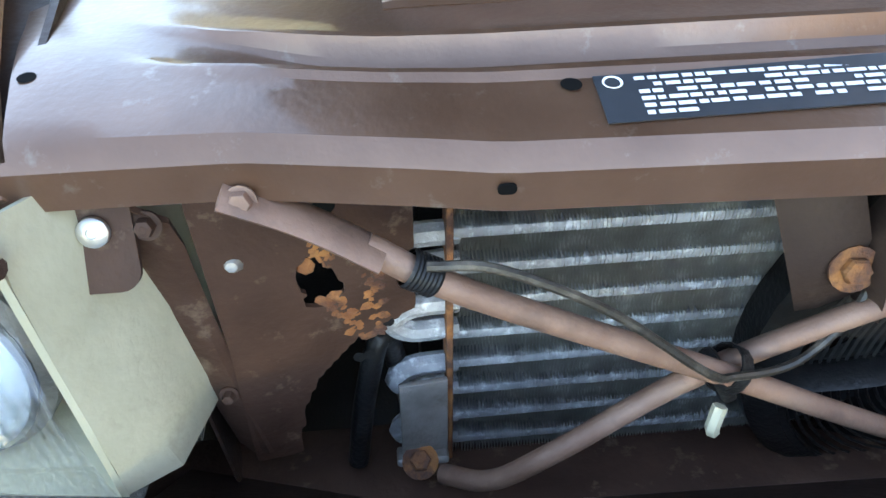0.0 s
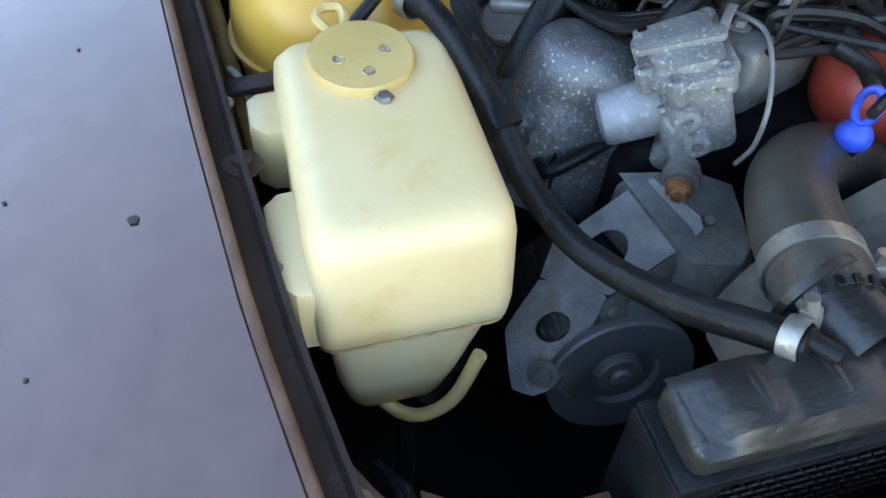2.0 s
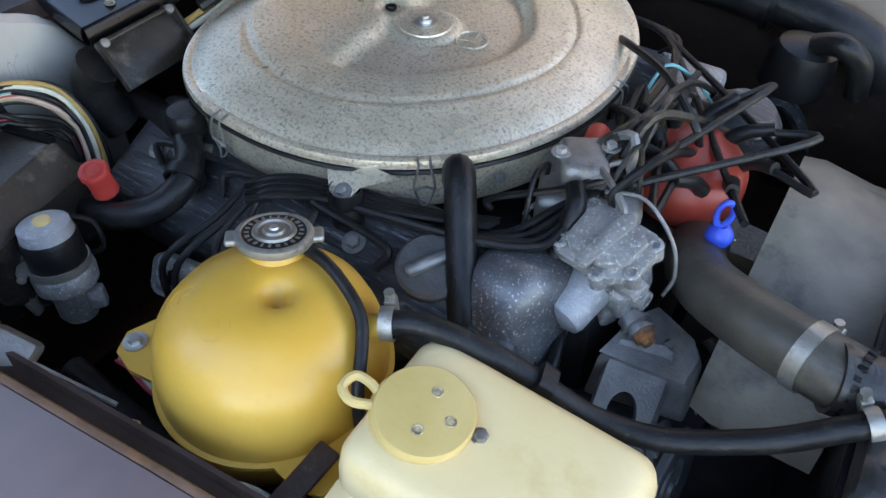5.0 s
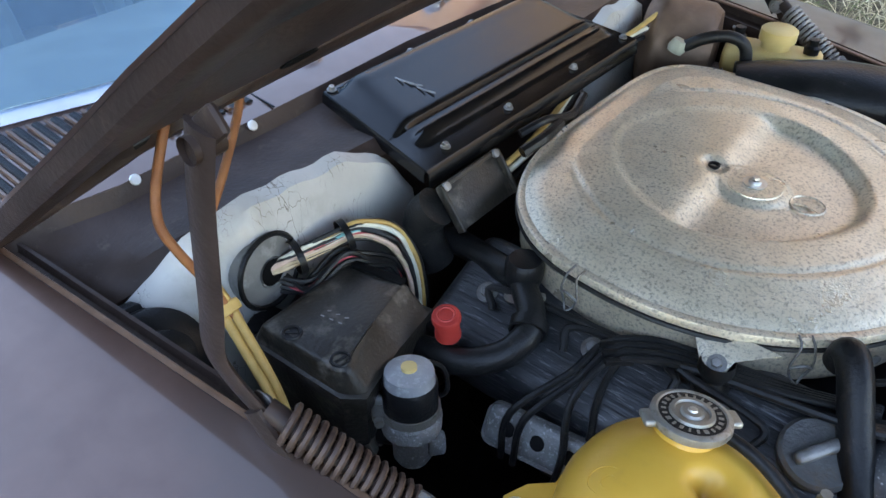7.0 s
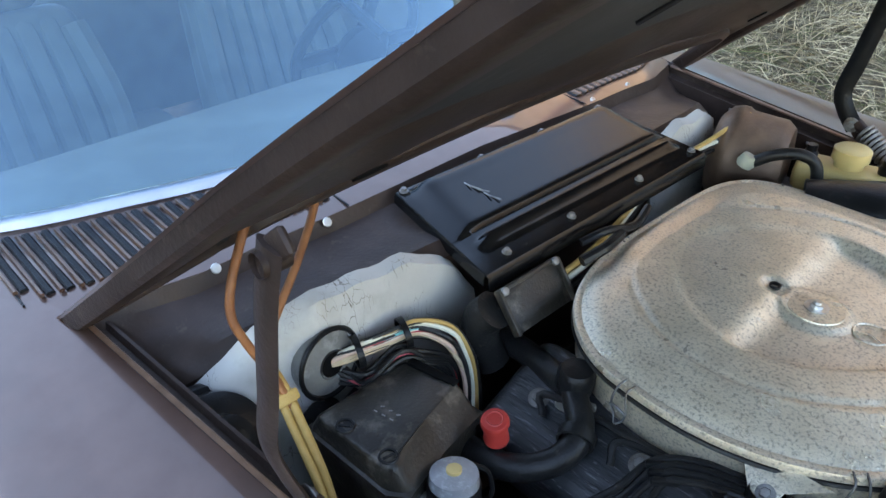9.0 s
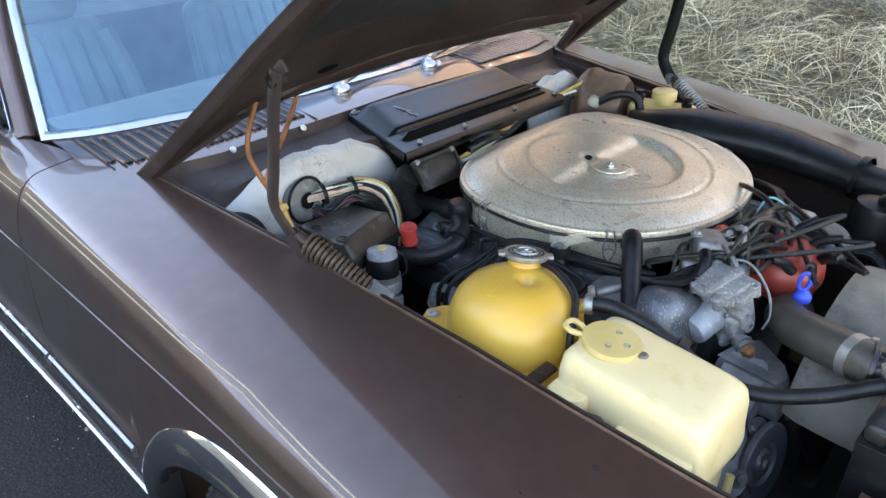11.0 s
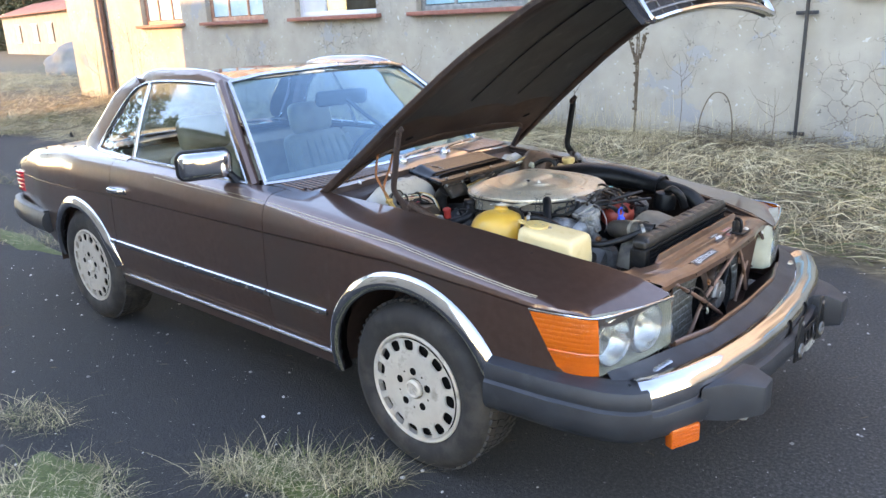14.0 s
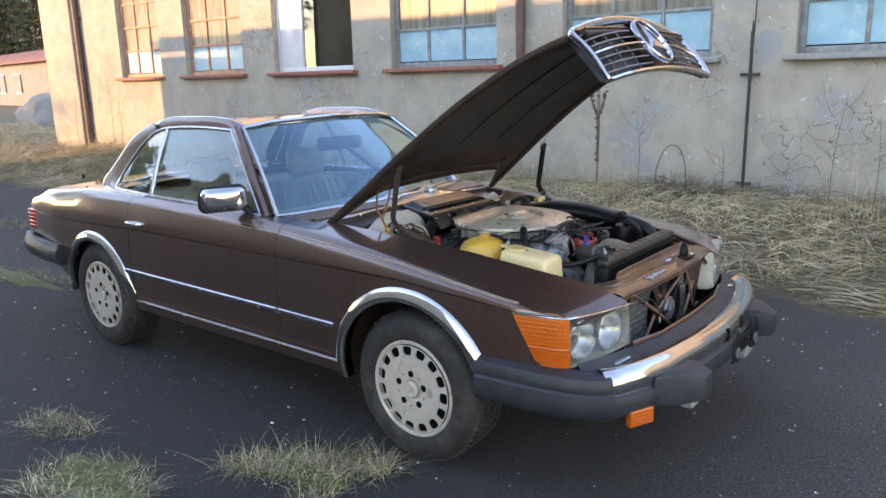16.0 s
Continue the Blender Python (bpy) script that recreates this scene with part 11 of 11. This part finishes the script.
# stones and litter on the asphalt
STONE = surf("pale_chippings", (0.20, 0.19, 0.175), (0.46, 0.435, 0.40), 3, (0.8, 0.9), island=0.75)
verts, faces = [], []
for k in range(9000):
    x, y = rnd.uniform(-7, 4.5), rnd.uniform(-3.2, 2.6)
    r = 0.0018 + 0.009 * rnd.random() ** 8
    c = V(x, y, ground_z(x, y))
    b = len(verts)
    a0 = rnd.uniform(0, 6.28)
    verts += [tuple(c + V(r * math.cos(a0 + q * 1.2566) * rnd.uniform(0.7, 1.3), r * math.sin(a0 + q * 1.2566) * rnd.uniform(0.7, 1.3), 0.0)) for q in range(5)] + [tuple(c + V(0, 0, r * 0.8))]
    faces += [(b + q, b + (q + 1) % 5, b + 5) for q in range(5)]
me = bpy.data.meshes.new("stone_chippings")
me.from_pydata(verts, [], faces)
me.materials.append(STONE)
tagged(new("stone_chippings", me), "scattered pale stone chippings on asphalt", "gravel", kind="stuff")

# straws and twigs blown over the asphalt
verts, faces = [], []
for k in range(150):
    x, y = rnd.uniform(-5, 3.5), rnd.uniform(-2.6, 2.4)
    a, ln, w, z = rnd.uniform(0, 6.28), 0.03 + 0.20 * rnd.random() ** 3, rnd.uniform(0.0007, 0.0015), ground_z(x, y) + 0.004
    d, s_, bow = V(math.cos(a), math.sin(a), 0), V(-math.sin(a), math.cos(a), 0), rnd.uniform(-0.12, 0.12)
    b = len(verts)
    for q in range(5):
        u = q / 4
        c = V(x, y, z) + d * ln * u + s_ * ln * bow * 4 * u * (1 - u)
        verts += [tuple(c - s_ * w), tuple(c + s_ * w), tuple(c + V(0, 0, w * 1.6))]
    for q in range(4):
        i = b + 3 * q
        faces += [(i, i + 3, i + 5, i + 2), (i + 1, i + 2, i + 5, i + 4)]
me = bpy.data.meshes.new("straw_litter")
me.from_pydata(verts, [], faces)
me.materials.append(STALK)
tagged(new("straw_litter", me), "loose dead straws scattered on the asphalt", "straw", kind="stuff")

# dead mullein and bare weeds by the wall
def weed(name, x, y, h, seed, spread, n, label, r0=0.006):
    rnd = random.Random(seed)
    ob = thing(name, label, "weed", "dead weeds by the wall")
    bm = BM()
    z = ground_z(x, y)
    top = V(x + rnd.uniform(-0.1, 0.1), y, z + h)
    tube(bm, [V(x, y, z - 0.02), V(x + 0.02, y, z + h * 0.5), top], [r0, r0 * 0.8, r0 * 0.35], 6, 5)
    for k in range(n):
        t = rnd.uniform(0.35, 0.85)
        p = V(x, y, z + h * t)
        a = rnd.uniform(0, 6.28)
        tube(bm, [p, p + V(spread * 0.5 * math.cos(a), spread * 0.4 * math.sin(a), h * 0.12), p + V(spread * 0.75 * math.cos(a), spread * 0.5 * math.sin(a), h * 0.32)], [r0 * 0.6, r0 * 0.45, r0 * 0.25], 5, 3)
    part("stalk", bm, STALK, ob)
    return ob
mul = weed("mullein", -2.25, 5.25, 1.18, 5, 0.16, 0, "dead mullein with knobbly branched seed heads", 0.013)
for k, (dx, h0, h1) in enumerate(((0.0, 0.30, 1.18), (-0.13, 0.85, 1.25), (0.10, 0.80, 1.12))):
    bm = BM()
    rn = random.Random(40 + k)
    z = ground_z(-2.25, 5.25)
    tube(bm, [V(-2.25, 5.25, z + min(h0, 0.8)), V(-2.25 + dx * 0.7, 5.25, z + (h0 + h1) / 2), V(-2.25 + dx, 5.25, z + h1)], [0.010, 0.009, 0.005], 6, 4)
    for q in range(46):
        t = rn.random()
        c = V(-2.25 + dx * (t ** 0.8), 5.25, z + h0 + (h1 - h0) * t)
        bmesh.ops.create_icosphere(bm, subdivisions=1, radius=rn.uniform(0.008, 0.017), matrix=Matrix.Translation(c + V(rn.uniform(-0.018, 0.018), rn.uniform(-0.018, 0.018), 0)))
    part("seed_head", bm, STALK, mul, "", 60)
for k, (x, y, h) in enumerate(((-1.75, 5.3, 0.9), (-0.75, 5.2, 0.6), (0.35, 5.0, 1.1), (0.75, 4.9, 0.9), (1.15, 5.2, 1.0), (1.6, 4.7, 0.8), (-3.0, 5.2, 0.8), (-5.5, 5.1, 0.9), (-12.6, 5.0, 1.2), (-13.3, 5.2, 1.5), (-14.2, 4.9, 1.3), (2.4, 4.9, 0.9))):
    weed("bare_weed", x, y, h, 60 + k, 0.35, 5, "thin bare weed stalk with side twigs", 0.004)
bm = BM()
z = ground_z(-1.35, 5.2)
tube(bm, [V(-1.50, 5.2, z), V(-1.47, 5.2, z + 0.30), V(-1.36, 5.2, z + 0.52), V(-1.22, 5.2, z + 0.50), V(-1.15, 5.2, z + 0.30), V(-1.13, 5.2, z + 0.02)], 0.006, 6, 6)
lp = thing("bent_stem", "dead stem bent over in a loop", "weed", "dead weeds by the wall")
part("stem", bm, STALK, lp)
